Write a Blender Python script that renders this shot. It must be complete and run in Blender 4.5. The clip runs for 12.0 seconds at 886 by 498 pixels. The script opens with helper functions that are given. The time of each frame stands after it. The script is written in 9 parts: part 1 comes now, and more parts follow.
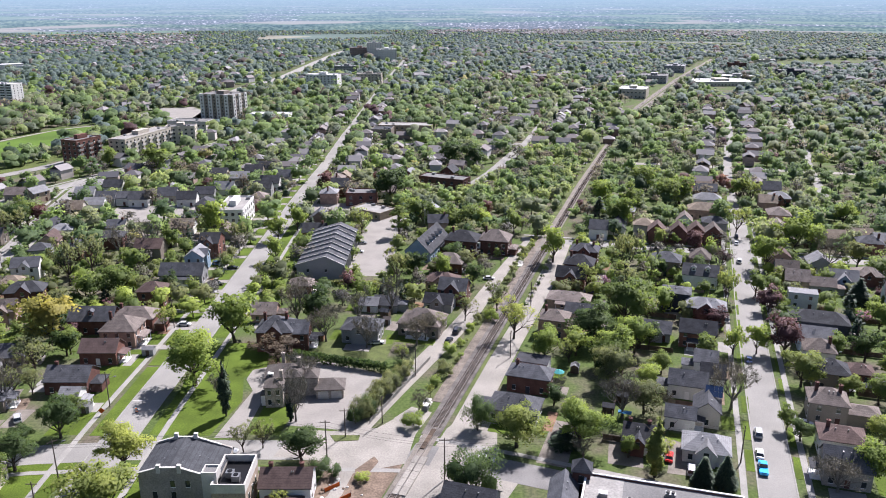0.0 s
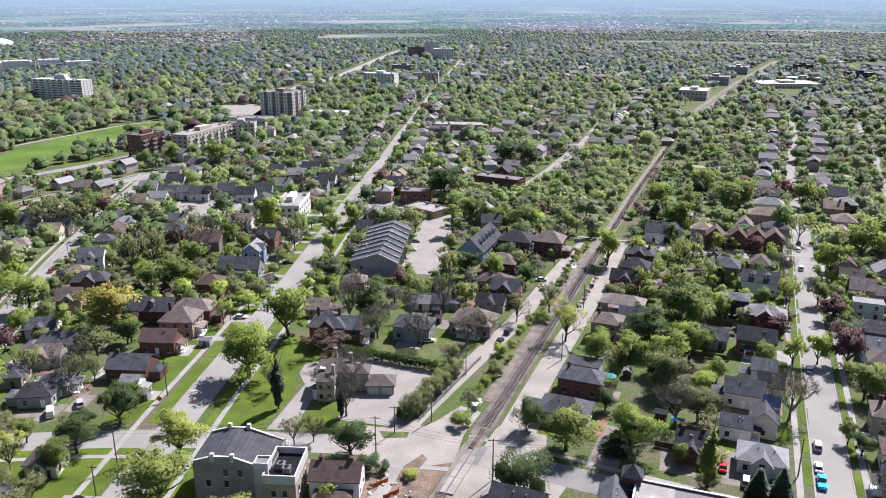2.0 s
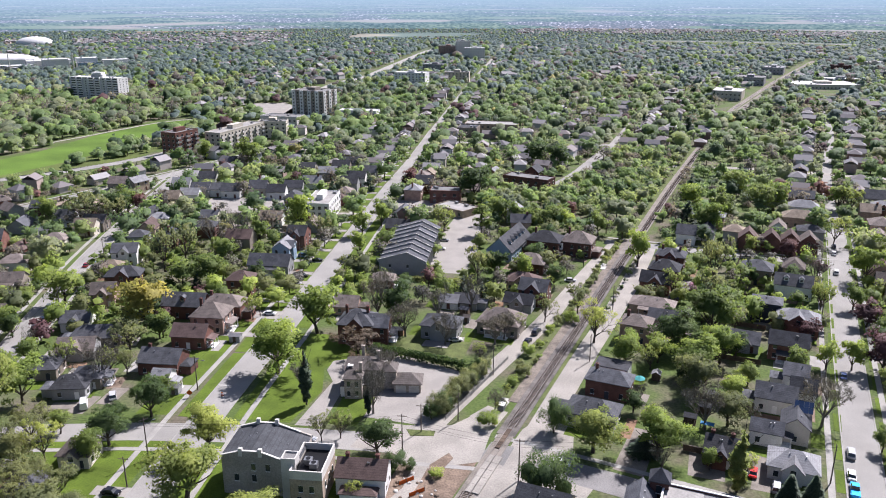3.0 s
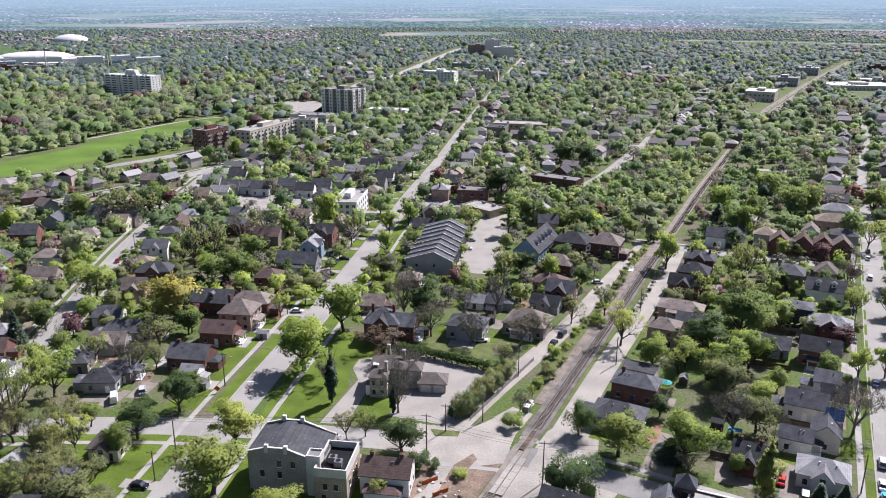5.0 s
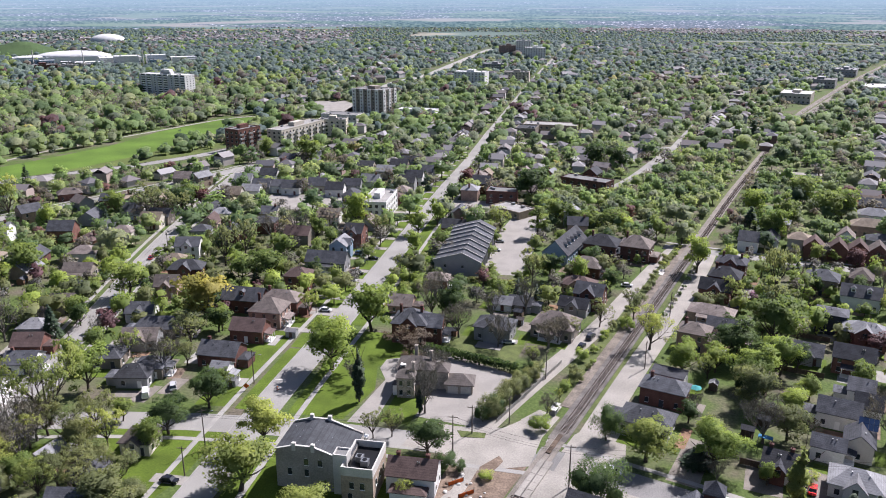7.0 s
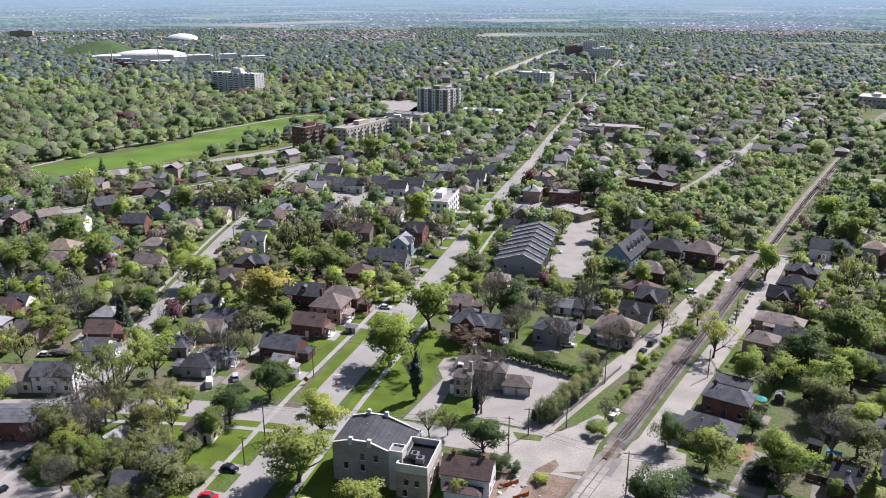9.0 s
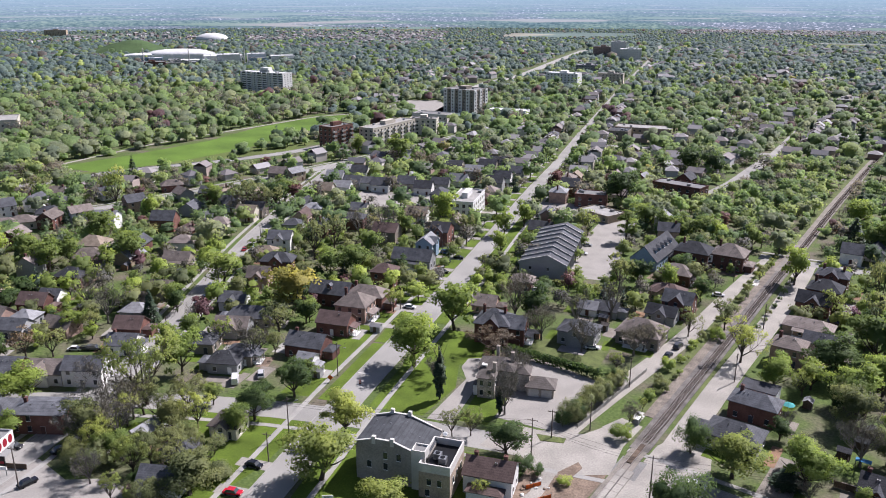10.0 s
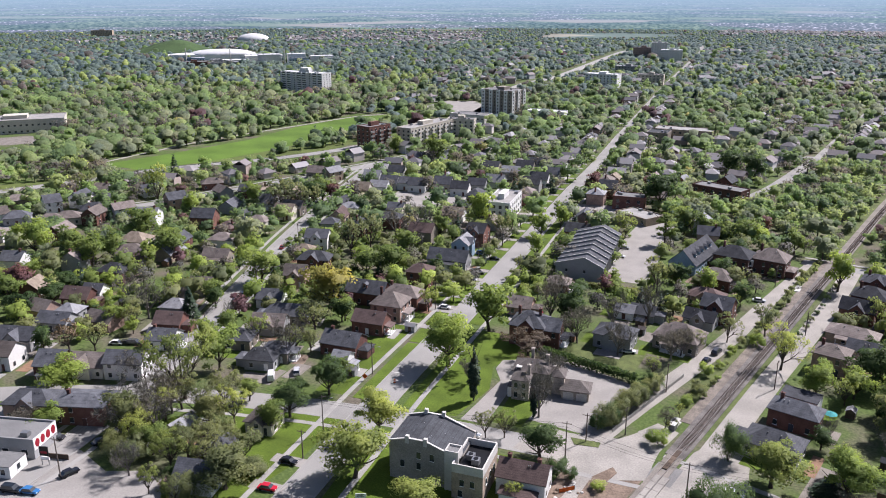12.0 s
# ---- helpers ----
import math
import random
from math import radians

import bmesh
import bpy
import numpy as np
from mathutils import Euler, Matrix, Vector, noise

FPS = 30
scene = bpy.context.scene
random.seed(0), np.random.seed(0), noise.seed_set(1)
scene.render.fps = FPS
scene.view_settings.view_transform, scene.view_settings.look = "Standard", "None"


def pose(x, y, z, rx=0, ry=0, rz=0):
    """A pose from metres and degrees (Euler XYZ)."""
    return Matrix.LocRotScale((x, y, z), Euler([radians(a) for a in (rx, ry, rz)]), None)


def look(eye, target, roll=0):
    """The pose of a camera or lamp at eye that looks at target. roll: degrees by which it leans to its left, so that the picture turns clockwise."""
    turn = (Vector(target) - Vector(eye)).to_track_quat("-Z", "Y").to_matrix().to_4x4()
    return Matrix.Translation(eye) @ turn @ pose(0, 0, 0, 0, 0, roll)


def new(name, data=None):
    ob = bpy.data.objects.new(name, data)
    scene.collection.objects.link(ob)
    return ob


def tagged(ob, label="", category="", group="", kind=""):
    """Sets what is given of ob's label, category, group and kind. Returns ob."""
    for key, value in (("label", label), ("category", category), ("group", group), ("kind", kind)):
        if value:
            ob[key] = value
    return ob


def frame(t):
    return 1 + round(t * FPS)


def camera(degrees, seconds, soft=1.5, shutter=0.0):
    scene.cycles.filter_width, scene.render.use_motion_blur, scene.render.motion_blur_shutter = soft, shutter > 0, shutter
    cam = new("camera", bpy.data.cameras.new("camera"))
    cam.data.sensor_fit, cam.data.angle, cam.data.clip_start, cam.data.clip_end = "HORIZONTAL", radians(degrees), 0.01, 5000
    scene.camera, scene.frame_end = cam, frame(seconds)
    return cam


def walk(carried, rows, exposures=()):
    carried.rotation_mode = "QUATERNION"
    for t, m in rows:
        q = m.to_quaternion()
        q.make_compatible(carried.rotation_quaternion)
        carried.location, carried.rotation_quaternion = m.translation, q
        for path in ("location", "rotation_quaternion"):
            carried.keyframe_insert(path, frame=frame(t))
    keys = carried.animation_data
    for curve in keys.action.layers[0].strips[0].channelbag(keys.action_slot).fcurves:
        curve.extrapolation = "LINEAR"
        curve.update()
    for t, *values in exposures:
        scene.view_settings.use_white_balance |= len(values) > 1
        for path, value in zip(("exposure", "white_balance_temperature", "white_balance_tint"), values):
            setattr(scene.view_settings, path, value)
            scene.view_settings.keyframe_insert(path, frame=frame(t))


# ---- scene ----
cam = camera(59.32, 12.0, soft=1.0)
EYE = 105.0
# seconds, yaw, pitch, roll (degrees), drift x, y, z (metres)
ROWS = [
    (0.0, -0.000, -17.851, -0.061, 0.00, 0.00, -0.00),
    (0.5, 0.726, -17.868, -0.059, -0.05, 0.10, -0.06),
    (1.0, 1.732, -17.885, -0.009, -0.04, 0.17, -0.05),
    (1.5, 2.880, -17.894, -0.052, -0.08, 0.13, -0.08),
    (2.0, 4.082, -17.882, -0.010, -0.07, 0.09, -0.11),
    (2.5, 5.263, -17.900, -0.019, -0.02, 0.04, -0.16),
    (3.0, 6.304, -17.924, -0.010, -0.04, 0.05, -0.16),
    (5.0, 8.392, -18.013, 0.043, 0.04, 0.16, 0.23),
    (5.5, 9.070, -18.040, 0.057, -0.01, 0.21, 0.40),
    (6.0, 9.508, -18.008, 0.012, 0.05, 0.14, 0.56),
    (6.5, 9.908, -18.003, 0.024, 0.09, 0.12, 0.67),
    (7.0, 10.594, -18.014, 0.046, 0.02, 0.10, 0.62),
    (9.0, 15.294, -17.979, -0.009, 0.09, 0.23, 0.33),
    (9.5, 16.264, -17.948, 0.004, 0.13, 0.24, 0.35),
    (10.0, 17.227, -17.982, 0.034, 0.10, 0.18, 0.47),
    (10.5, 18.150, -17.979, 0.005, 0.15, 0.17, 0.60),
    (11.0, 18.884, -17.972, -0.015, 0.15, 0.16, 0.64),
    (11.5, 19.538, -17.952, -0.013, 0.06, 0.25, 0.57),
    (12.0, 19.986, -17.943, -0.037, -0.02, 0.31, 0.44),
]
walk(cam, [(t, pose(x, y, EYE + z, 0, 0, yaw) @ pose(0, 0, 0, 90 + pitch) @ pose(0, 0, 0, 0, 0, roll))
           for t, yaw, pitch, roll, x, y, z in ROWS], exposures=[(0.0, 1.16, 5940, 20.5), (6.0, 1.06, 5940, 20.5), (12.0, 0.95, 5940, 20.5)])

# ---- light ----
SUN_AZ = 54.0    # direction towards the sun, degrees from +x
SUN_EL = 47.5
world = bpy.data.worlds.new("sky")
scene.world = world
world.use_nodes = True
wn = world.node_tree.nodes
sky = wn.new("ShaderNodeTexSky")
sky.sky_type = "NISHITA"
sky.sun_disc = False
sky.sun_elevation = radians(SUN_EL)
sky.sun_rotation = radians(90 - SUN_AZ)
sky.altitude = 300
sky.dust_density = 2.0
world.node_tree.links.new(sky.outputs[0], wn["Background"].inputs[0])
wn["Background"].inputs[1].default_value = 0.052
sun = new("sun", bpy.data.lights.new("sun", "SUN"))
sun.data.energy = 5.0
sun.data.angle = radians(0.55)
sun.data.color = (1.0, 0.95, 0.87)
az, el = radians(SUN_AZ), radians(SUN_EL)
sun.matrix_world = look((math.cos(az) * math.cos(el) * 500, math.sin(az) * math.cos(el) * 500, math.sin(el) * 500), (0, 0, 0))


# ---- materials ----
def node_mat(name, rough=0.85, metal=0.0):
    m = bpy.data.materials.new(name)
    m.use_nodes = True
    nt = m.node_tree
    b = nt.nodes["Principled BSDF"]
    b.inputs["Roughness"].default_value = rough
    b.inputs["Metallic"].default_value = metal
    b.inputs["Specular IOR Level"].default_value = 0.14
    return m, nt, b


def noise_tex(nt, scale, detail=3.0, space="world"):
    n = nt.nodes.new("ShaderNodeTexNoise")
    n.inputs["Scale"].default_value = scale
    n.inputs["Detail"].default_value = detail
    if space == "world":
        src = nt.nodes.new("ShaderNodeNewGeometry").outputs["Position"]
    else:
        src = nt.nodes.new("ShaderNodeTexCoord").outputs["Object"]
    nt.links.new(src, n.inputs["Vector"])
    return n


def ramp(nt, src, stops):
    r = nt.nodes.new("ShaderNodeValToRGB")
    e = r.color_ramp.elements
    while len(e) < len(stops):
        e.new(0.5)
    for k, (p, c) in enumerate(stops):
        e[k].position = p
        e[k].color = (*c, 1)
    nt.links.new(src, r.inputs[0])
    return r.outputs[0]


def mixed(nt, a, b, fac, mode="MIX"):
    m = nt.nodes.new("ShaderNodeMix")
    m.data_type, m.blend_type = "RGBA", mode
    for sock, v in ((m.inputs[0], fac), (m.inputs[6], a), (m.inputs[7], b)):
        if isinstance(v, (int, float)):
            sock.default_value = v
        elif isinstance(v, tuple):
            sock.default_value = (*v, 1)
        else:
            nt.links.new(v, sock)
    return m.outputs[2]


def tone(c, k):
    return tuple(min(1.0, v * k) for v in c)


def surface(name, c, spread=0.25, fine=6.0, coarse=0.35, rough=0.85, bump=0.0, metal=0.0, per_object=0.0, rows=0.0):
    """A painted, mineral or shingled surface: fine grain, coarse stains, optional courses of height rows metres."""
    m, nt, b = node_mat(name, rough, metal)
    n1 = noise_tex(nt, fine, 4.0)
    n2 = noise_tex(nt, coarse, 5.0)
    base = ramp(nt, n1.outputs[0], [(0.3, tone(c, 1 - spread)), (0.7, tone(c, 1 + spread))])
    stain = ramp(nt, n2.outputs[0], [(0.35, (1 - spread * 1.2,) * 3), (0.62, (1.0, 1.0, 1.0))])
    col = mixed(nt, base, stain, 1.0, "MULTIPLY")
    if per_object:
        info = nt.nodes.new("ShaderNodeObjectInfo")
        vary = ramp(nt, info.outputs["Random"], [(0.0, (1 - per_object,) * 3), (1.0, (1 + per_object * 0.5,) * 3)])
        col = mixed(nt, col, vary, 1.0, "MULTIPLY")
    if rows:
        geo = nt.nodes.new("ShaderNodeNewGeometry")
        sep = nt.nodes.new("ShaderNodeSeparateXYZ")
        nt.links.new(geo.outputs["Position"], sep.inputs[0])
        ma = nt.nodes.new("ShaderNodeMath")
        ma.operation = "PINGPONG"
        ma.inputs[1].default_value = rows / 2
        nt.links.new(sep.outputs[2], ma.inputs[0])
        dv = nt.nodes.new("ShaderNodeMath")
        dv.operation = "DIVIDE"
        dv.inputs[1].default_value = rows / 2
        nt.links.new(ma.outputs[0], dv.inputs[0])
        line = ramp(nt, dv.outputs[0], [(0.0, (0.72,) * 3), (0.3, (1.0,) * 3)])
        col = mixed(nt, col, line, 1.0, "MULTIPLY")
    nt.links.new(col, b.inputs["Base Color"])
    if bump:
        bp = nt.nodes.new("ShaderNodeBump")
        bp.inputs["Strength"].default_value = bump
        bp.inputs["Distance"].default_value = 0.03
        nt.links.new(n1.outputs[0], bp.inputs["Height"])
        nt.links.new(bp.outputs[0], b.inputs["Normal"])
    return m


def foliage(name, dark, light, through_light=0.54, patch=0.09, mass=False):
    """Leaves: a hue that drifts from tree to tree and from leaf to leaf, lit through from behind."""
    m, nt, b = node_mat(name, 0.6)
    geo = nt.nodes.new("ShaderNodeNewGeometry")
    info = nt.nodes.new("ShaderNodeObjectInfo")
    n = noise_tex(nt, patch, 2.0)
    if mass:
        spray = noise_tex(nt, 0.85, 5.0)
        leaf = ramp(nt, spray.outputs[0], [(0.3, tone(dark, 0.95)), (0.68, light)])
        crown = ramp(nt, geo.outputs["Random Per Island"], [(0.0, (0.84, 0.86, 0.88)), (1.0, (1.18, 1.14, 1.02))])
        leaf = mixed(nt, leaf, crown, 1.0, "MULTIPLY")
        bp = nt.nodes.new("ShaderNodeBump")
        bp.inputs["Strength"].default_value = 0.8
        bp.inputs["Distance"].default_value = 0.6
        nt.links.new(spray.outputs[0], bp.inputs["Height"])
        nt.links.new(bp.outputs[0], b.inputs["Normal"])
    else:
        leaf = ramp(nt, geo.outputs["Random Per Island"], [(0.0, dark), (1.0, light)])
    drift = ramp(nt, n.outputs[0], [(0.33, (0.66, 0.72, 0.78)), (0.67, (1.22, 1.18, 1.08))])
    own = ramp(nt, info.outputs["Random"], [(0.0, (0.82, 0.85, 0.88)), (1.0, (1.15, 1.13, 1.05))])
    col = mixed(nt, mixed(nt, leaf, drift, 1.0, "MULTIPLY"), own, 1.0, "MULTIPLY")
    nt.links.new(col, b.inputs["Base Color"])
    tr = nt.nodes.new("ShaderNodeBsdfTranslucent")
    nt.links.new(mixed(nt, col, (1.2, 1.2, 0.85), 1.0, "MULTIPLY"), tr.inputs[0])
    mx = nt.nodes.new("ShaderNodeMixShader")
    mx.inputs[0].default_value = through_light
    nt.links.new(b.outputs[0], mx.inputs[1])
    nt.links.new(tr.outputs[0], mx.inputs[2])
    nt.links.new(mx.outputs[0], nt.nodes["Material Output"].inputs["Surface"])
    return m


BRICK = surface("red_brick", (0.178, 0.090, 0.072), 0.22, 9, 0.5, rows=0.3, per_object=0.25)
DKBRICK = surface("dark_brick", (0.124, 0.064, 0.054), 0.22, 9, 0.5, rows=0.3, per_object=0.2)
SALMON = surface("salmon_brick", (0.345, 0.240, 0.196), 0.2, 9, 0.5, rows=0.3)
BUFF = surface("buff_brick", (0.340, 0.275, 0.203), 0.2, 9, 0.5, rows=0.3, per_object=0.2)
STONE = surface("rubble_stone", (0.292, 0.267, 0.235), 0.3, 2.2, 0.5, bump=0.6)
GREYSTONE = surface("grey_stone_render", (0.300, 0.276, 0.248), 0.20, 3.0, 0.22, bump=0.3)
WHITE = surface("white_siding", (0.655, 0.646, 0.620), 0.06, 5, 0.4, rough=0.6, rows=0.2, per_object=0.12)
CREAM = surface("cream_siding", (0.486, 0.446, 0.373), 0.07, 5, 0.4, rough=0.6, rows=0.2, per_object=0.15)
GREY = surface("grey_siding", (0.292, 0.292, 0.292), 0.08, 5, 0.4, rough=0.6, rows=0.2, per_object=0.2)
TAUPE = surface("taupe_siding", (0.243, 0.211, 0.178), 0.08, 5, 0.4, rough=0.6, rows=0.2, per_object=0.2)
BLUE = surface("blue_siding", (0.243, 0.324, 0.405), 0.08, 5, 0.4, rough=0.6, rows=0.2)
NAVY = surface("navy_siding", (0.045, 0.050, 0.065), 0.1, 5, 0.4, rough=0.6, rows=0.2)
SLATE = surface("slate_grey_shingle", (0.093, 0.096, 0.106), 0.3, 4.5, 0.5, rows=0.32, per_object=0.42)
DARK = surface("charcoal_shingle", (0.060, 0.062, 0.071), 0.3, 4.5, 0.5, rows=0.32, per_object=0.42)
BROWN = surface("brown_shingle", (0.190, 0.160, 0.144), 0.28, 4.5, 0.5, rows=0.32, per_object=0.42)
TAN = surface("tan_shingle", (0.240, 0.195, 0.151), 0.25, 4.5, 0.5, rows=0.32, per_object=0.2)
PALE = surface("pale_grey_shingle", (0.247, 0.247, 0.255), 0.2, 4.5, 0.5, rows=0.32, per_object=0.2)
MAROON = surface("maroon_shingle", (0.122, 0.086, 0.078), 0.25, 4.5, 0.5, rows=0.32, per_object=0.2)
TARROOF = surface("gravel_flat_roof", (0.165, 0.163, 0.160), 0.2, 3.0, 0.12, rough=0.95)
TIMBERROOF = surface("pale_membrane_roof", (0.265, 0.255, 0.240), 0.18, 2.0, 0.25)
ROOFWHITE = surface("white_membrane_roof", (0.500, 0.500, 0.495), 0.08, 2.0, 0.1)
TRIM = surface("white_trim", (0.725, 0.715, 0.695), 0.06, 4, 0.6, rough=0.5)
STONETRIM = surface("pale_stone_trim", (0.470, 0.454, 0.421), 0.1, 4, 0.6)
METALGREY = surface("galvanised_metal", (0.252, 0.258, 0.264), 0.12, 3, 0.6, rough=0.45, metal=0.7)
STEEL = surface("worn_rail_steel", (0.270, 0.243, 0.225), 0.2, 3, 0.6, rough=0.4, metal=0.8)
ASPHALT = surface("worn_pale_asphalt", (0.236, 0.228, 0.212), 0.16, 3.5, 0.07, rough=0.92)
DKASPHALT = surface("patched_asphalt", (0.186, 0.180, 0.174), 0.2, 3.5, 0.12, rough=0.92)
DUSTY = surface("dusty_road", (0.268, 0.250, 0.222), 0.18, 2.5, 0.12, rough=0.95)
CONCRETE = surface("concrete", (0.264, 0.255, 0.237), 0.13, 4.0, 0.3, rough=0.9)
LOT = surface("cracked_car_park_asphalt", (0.240, 0.225, 0.205), 0.12, 2.2, 0.16, rough=0.95)
GRAVEL = surface("gravel_drive", (0.190, 0.170, 0.148), 0.25, 5.0, 0.3, rough=0.95)
BALLAST = surface("rail_ballast", (0.146, 0.133, 0.123), 0.38, 5.0, 0.25, rough=0.95, bump=0.7)
RAILGRAVEL = surface("brown_track_gravel", (0.178, 0.152, 0.128), 0.34, 4.0, 0.3, rough=0.95, bump=0.6)
TIE = surface("weathered_tie_wood", (0.081, 0.063, 0.051), 0.3, 6.0, 0.8, per_object=0.35)
WOOD = surface("weathered_fence_wood", (0.114, 0.084, 0.063), 0.3, 6.0, 0.5, per_object=0.3)
DECK = surface("cedar_deck", (0.216, 0.132, 0.084), 0.25, 6.0, 0.5)
POLEWOOD = surface("grey_pole_wood", (0.120, 0.099, 0.084), 0.25, 6.0, 0.5)
DIRT = surface("bare_earth", (0.180, 0.135, 0.102), 0.3, 2.0, 0.3, rough=0.95, bump=0.5)
BARK = surface("bark", (0.081, 0.066, 0.054), 0.3, 4.0, 0.8, per_object=0.25)
GREYBARK = surface("grey_twigs", (0.150, 0.138, 0.120), 0.25, 3.0, 0.4, per_object=0.25)
WIREMAT = surface("black_cable", (0.018, 0.018, 0.018), 0.1)
ORANGE = surface("orange_plastic", (0.450, 0.096, 0.018), 0.08)
BLACKPAINT = surface("black_paint", (0.012, 0.012, 0.013), 0.1, rough=0.4)
TYRE = surface("tyre_rubber", (0.015, 0.015, 0.015), 0.1)
TURQ = surface("turquoise_canvas", (0.060, 0.252, 0.252), 0.1)
POOLBLUE = surface("blue_tarpaulin", (0.060, 0.198, 0.372), 0.1)
SIGNRED = surface("red_sign_paint", (0.252, 0.018, 0.030), 0.08, rough=0.5)

m, nt, b = node_mat("window_glass", 0.08)
b.inputs["Base Color"].default_value = (0.03, 0.035, 0.04, 1)
b.inputs["Specular IOR Level"].default_value = 0.7
GLASS = m
m, nt, b = node_mat("solar_glass", 0.15)
b.inputs["Base Color"].default_value = (0.02, 0.035, 0.075, 1)
SOLAR = m

MAPLE = foliage("fresh_maple_leaves", (0.187, 0.250, 0.059), (0.298, 0.366, 0.099))
GREEN = foliage("mid_green_leaves", (0.144, 0.193, 0.057), (0.225, 0.283, 0.088))
DKGREEN = foliage("deep_green_leaves", (0.058, 0.094, 0.037), (0.101, 0.147, 0.059))
LIME = foliage("yellow_green_leaves", (0.225, 0.267, 0.077), (0.324, 0.361, 0.116))
OLIVE = foliage("greyish_spring_leaves", (0.165, 0.182, 0.082), (0.242, 0.259, 0.123))
YELLOW = foliage("golden_leaves", (0.235, 0.218, 0.066), (0.350, 0.318, 0.100))
PURPLE = foliage("purple_leaves", (0.094, 0.046, 0.051), (0.155, 0.080, 0.083), 0.25)
PINK = foliage("pink_blossom", (0.240, 0.105, 0.180), (0.375, 0.210, 0.300), 0.3)
RUST = foliage("rusty_buds", (0.120, 0.088, 0.062), (0.172, 0.128, 0.092), 0.25)
SPRUCE = foliage("spruce_needles", (0.024, 0.041, 0.025), (0.062, 0.089, 0.055), 0.1)
TWIG = foliage("bare_twigs", (0.110, 0.101, 0.085), (0.161, 0.146, 0.127), 0.15)
# haze of the distance painted in as a pale blue leaf colour
HAZEWOOD = foliage("haze_tinted_far_woodland", (0.112, 0.143, 0.124), (0.150, 0.180, 0.154), 0.4, 0.004)
# leaf colours for far crowns, with haze painted in as paler, bluer tones
HAZED_MASS = {}
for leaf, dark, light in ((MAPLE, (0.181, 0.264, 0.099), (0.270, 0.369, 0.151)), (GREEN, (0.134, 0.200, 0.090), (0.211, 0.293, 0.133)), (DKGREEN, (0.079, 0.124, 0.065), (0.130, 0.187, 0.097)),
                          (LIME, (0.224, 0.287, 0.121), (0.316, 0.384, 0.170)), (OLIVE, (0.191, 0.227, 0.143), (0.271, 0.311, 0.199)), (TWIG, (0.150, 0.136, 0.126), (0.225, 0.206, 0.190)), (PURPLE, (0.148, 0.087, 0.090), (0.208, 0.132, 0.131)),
                          (YELLOW, (0.310, 0.300, 0.125), (0.408, 0.395, 0.175)), (SPRUCE, (0.044, 0.071, 0.051), (0.087, 0.126, 0.087)), (HAZEWOOD, (0.124, 0.178, 0.182), (0.196, 0.256, 0.244))):
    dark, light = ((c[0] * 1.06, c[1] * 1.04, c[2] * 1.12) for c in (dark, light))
    HAZED_MASS[leaf.name] = foliage("hazed_massed_" + leaf.name, dark, light, 0.6, 0.05, True)
BLOSSOM = foliage("white_blossom", (0.338, 0.330, 0.270), (0.465, 0.450, 0.390), 0.3)


def ground_mat():
    m, nt, b = node_mat("grass_and_earth", 0.95)
    fine = noise_tex(nt, 1.3, 6.0)
    mid = noise_tex(nt, 0.06, 5.0)
    far = noise_tex(nt, 0.0035, 4.0)
    grass = ramp(nt, fine.outputs[0], [(0.3, (0.040, 0.064, 0.016)), (0.7, (0.088, 0.120, 0.034))])
    soil = ramp(nt, fine.outputs[0], [(0.3, (0.069, 0.060, 0.044)), (0.7, (0.139, 0.120, 0.091))])
    patch = ramp(nt, mid.outputs[0], [(0.46, (0, 0, 0)), (0.66, (1, 1, 1))])
    near = mixed(nt, grass, soil, patch)
    # farmland beyond the town: fields of differing crop, their colour blued for haze
    vor = nt.nodes.new("ShaderNodeTexVoronoi")
    vor.inputs["Scale"].default_value = 0.0042
    geo = nt.nodes.new("ShaderNodeNewGeometry")
    nt.links.new(geo.outputs["Position"], vor.inputs["Vector"])
    sep = nt.nodes.new("ShaderNodeSeparateColor")
    nt.links.new(vor.outputs["Color"], sep.inputs[0])
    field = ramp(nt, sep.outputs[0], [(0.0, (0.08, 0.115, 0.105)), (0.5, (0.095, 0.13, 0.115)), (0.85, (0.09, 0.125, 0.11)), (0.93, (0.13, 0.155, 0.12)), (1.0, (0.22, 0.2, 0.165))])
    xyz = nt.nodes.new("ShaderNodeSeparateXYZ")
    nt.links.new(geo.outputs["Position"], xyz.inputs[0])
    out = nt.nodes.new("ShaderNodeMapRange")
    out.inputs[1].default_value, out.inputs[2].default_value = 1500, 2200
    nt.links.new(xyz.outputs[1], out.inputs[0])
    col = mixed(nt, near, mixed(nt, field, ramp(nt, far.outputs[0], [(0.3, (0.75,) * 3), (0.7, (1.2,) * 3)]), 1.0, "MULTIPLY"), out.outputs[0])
    nt.links.new(col, b.inputs["Base Color"])
    return m


def lawn_mat(name, dark, light, coarse=0.12):
    m, nt, b = node_mat(name, 0.95)
    n1 = noise_tex(nt, 2.5, 6.0)
    n2 = noise_tex(nt, coarse, 4.0)
    col = mixed(nt, ramp(nt, n1.outputs[0], [(0.3, dark), (0.7, light)]),
                ramp(nt, n2.outputs[0], [(0.35, (0.75, 0.72, 0.7)), (0.65, (1.15, 1.1, 1.0))]), 1.0, "MULTIPLY")
    nt.links.new(col, b.inputs["Base Color"])
    return m


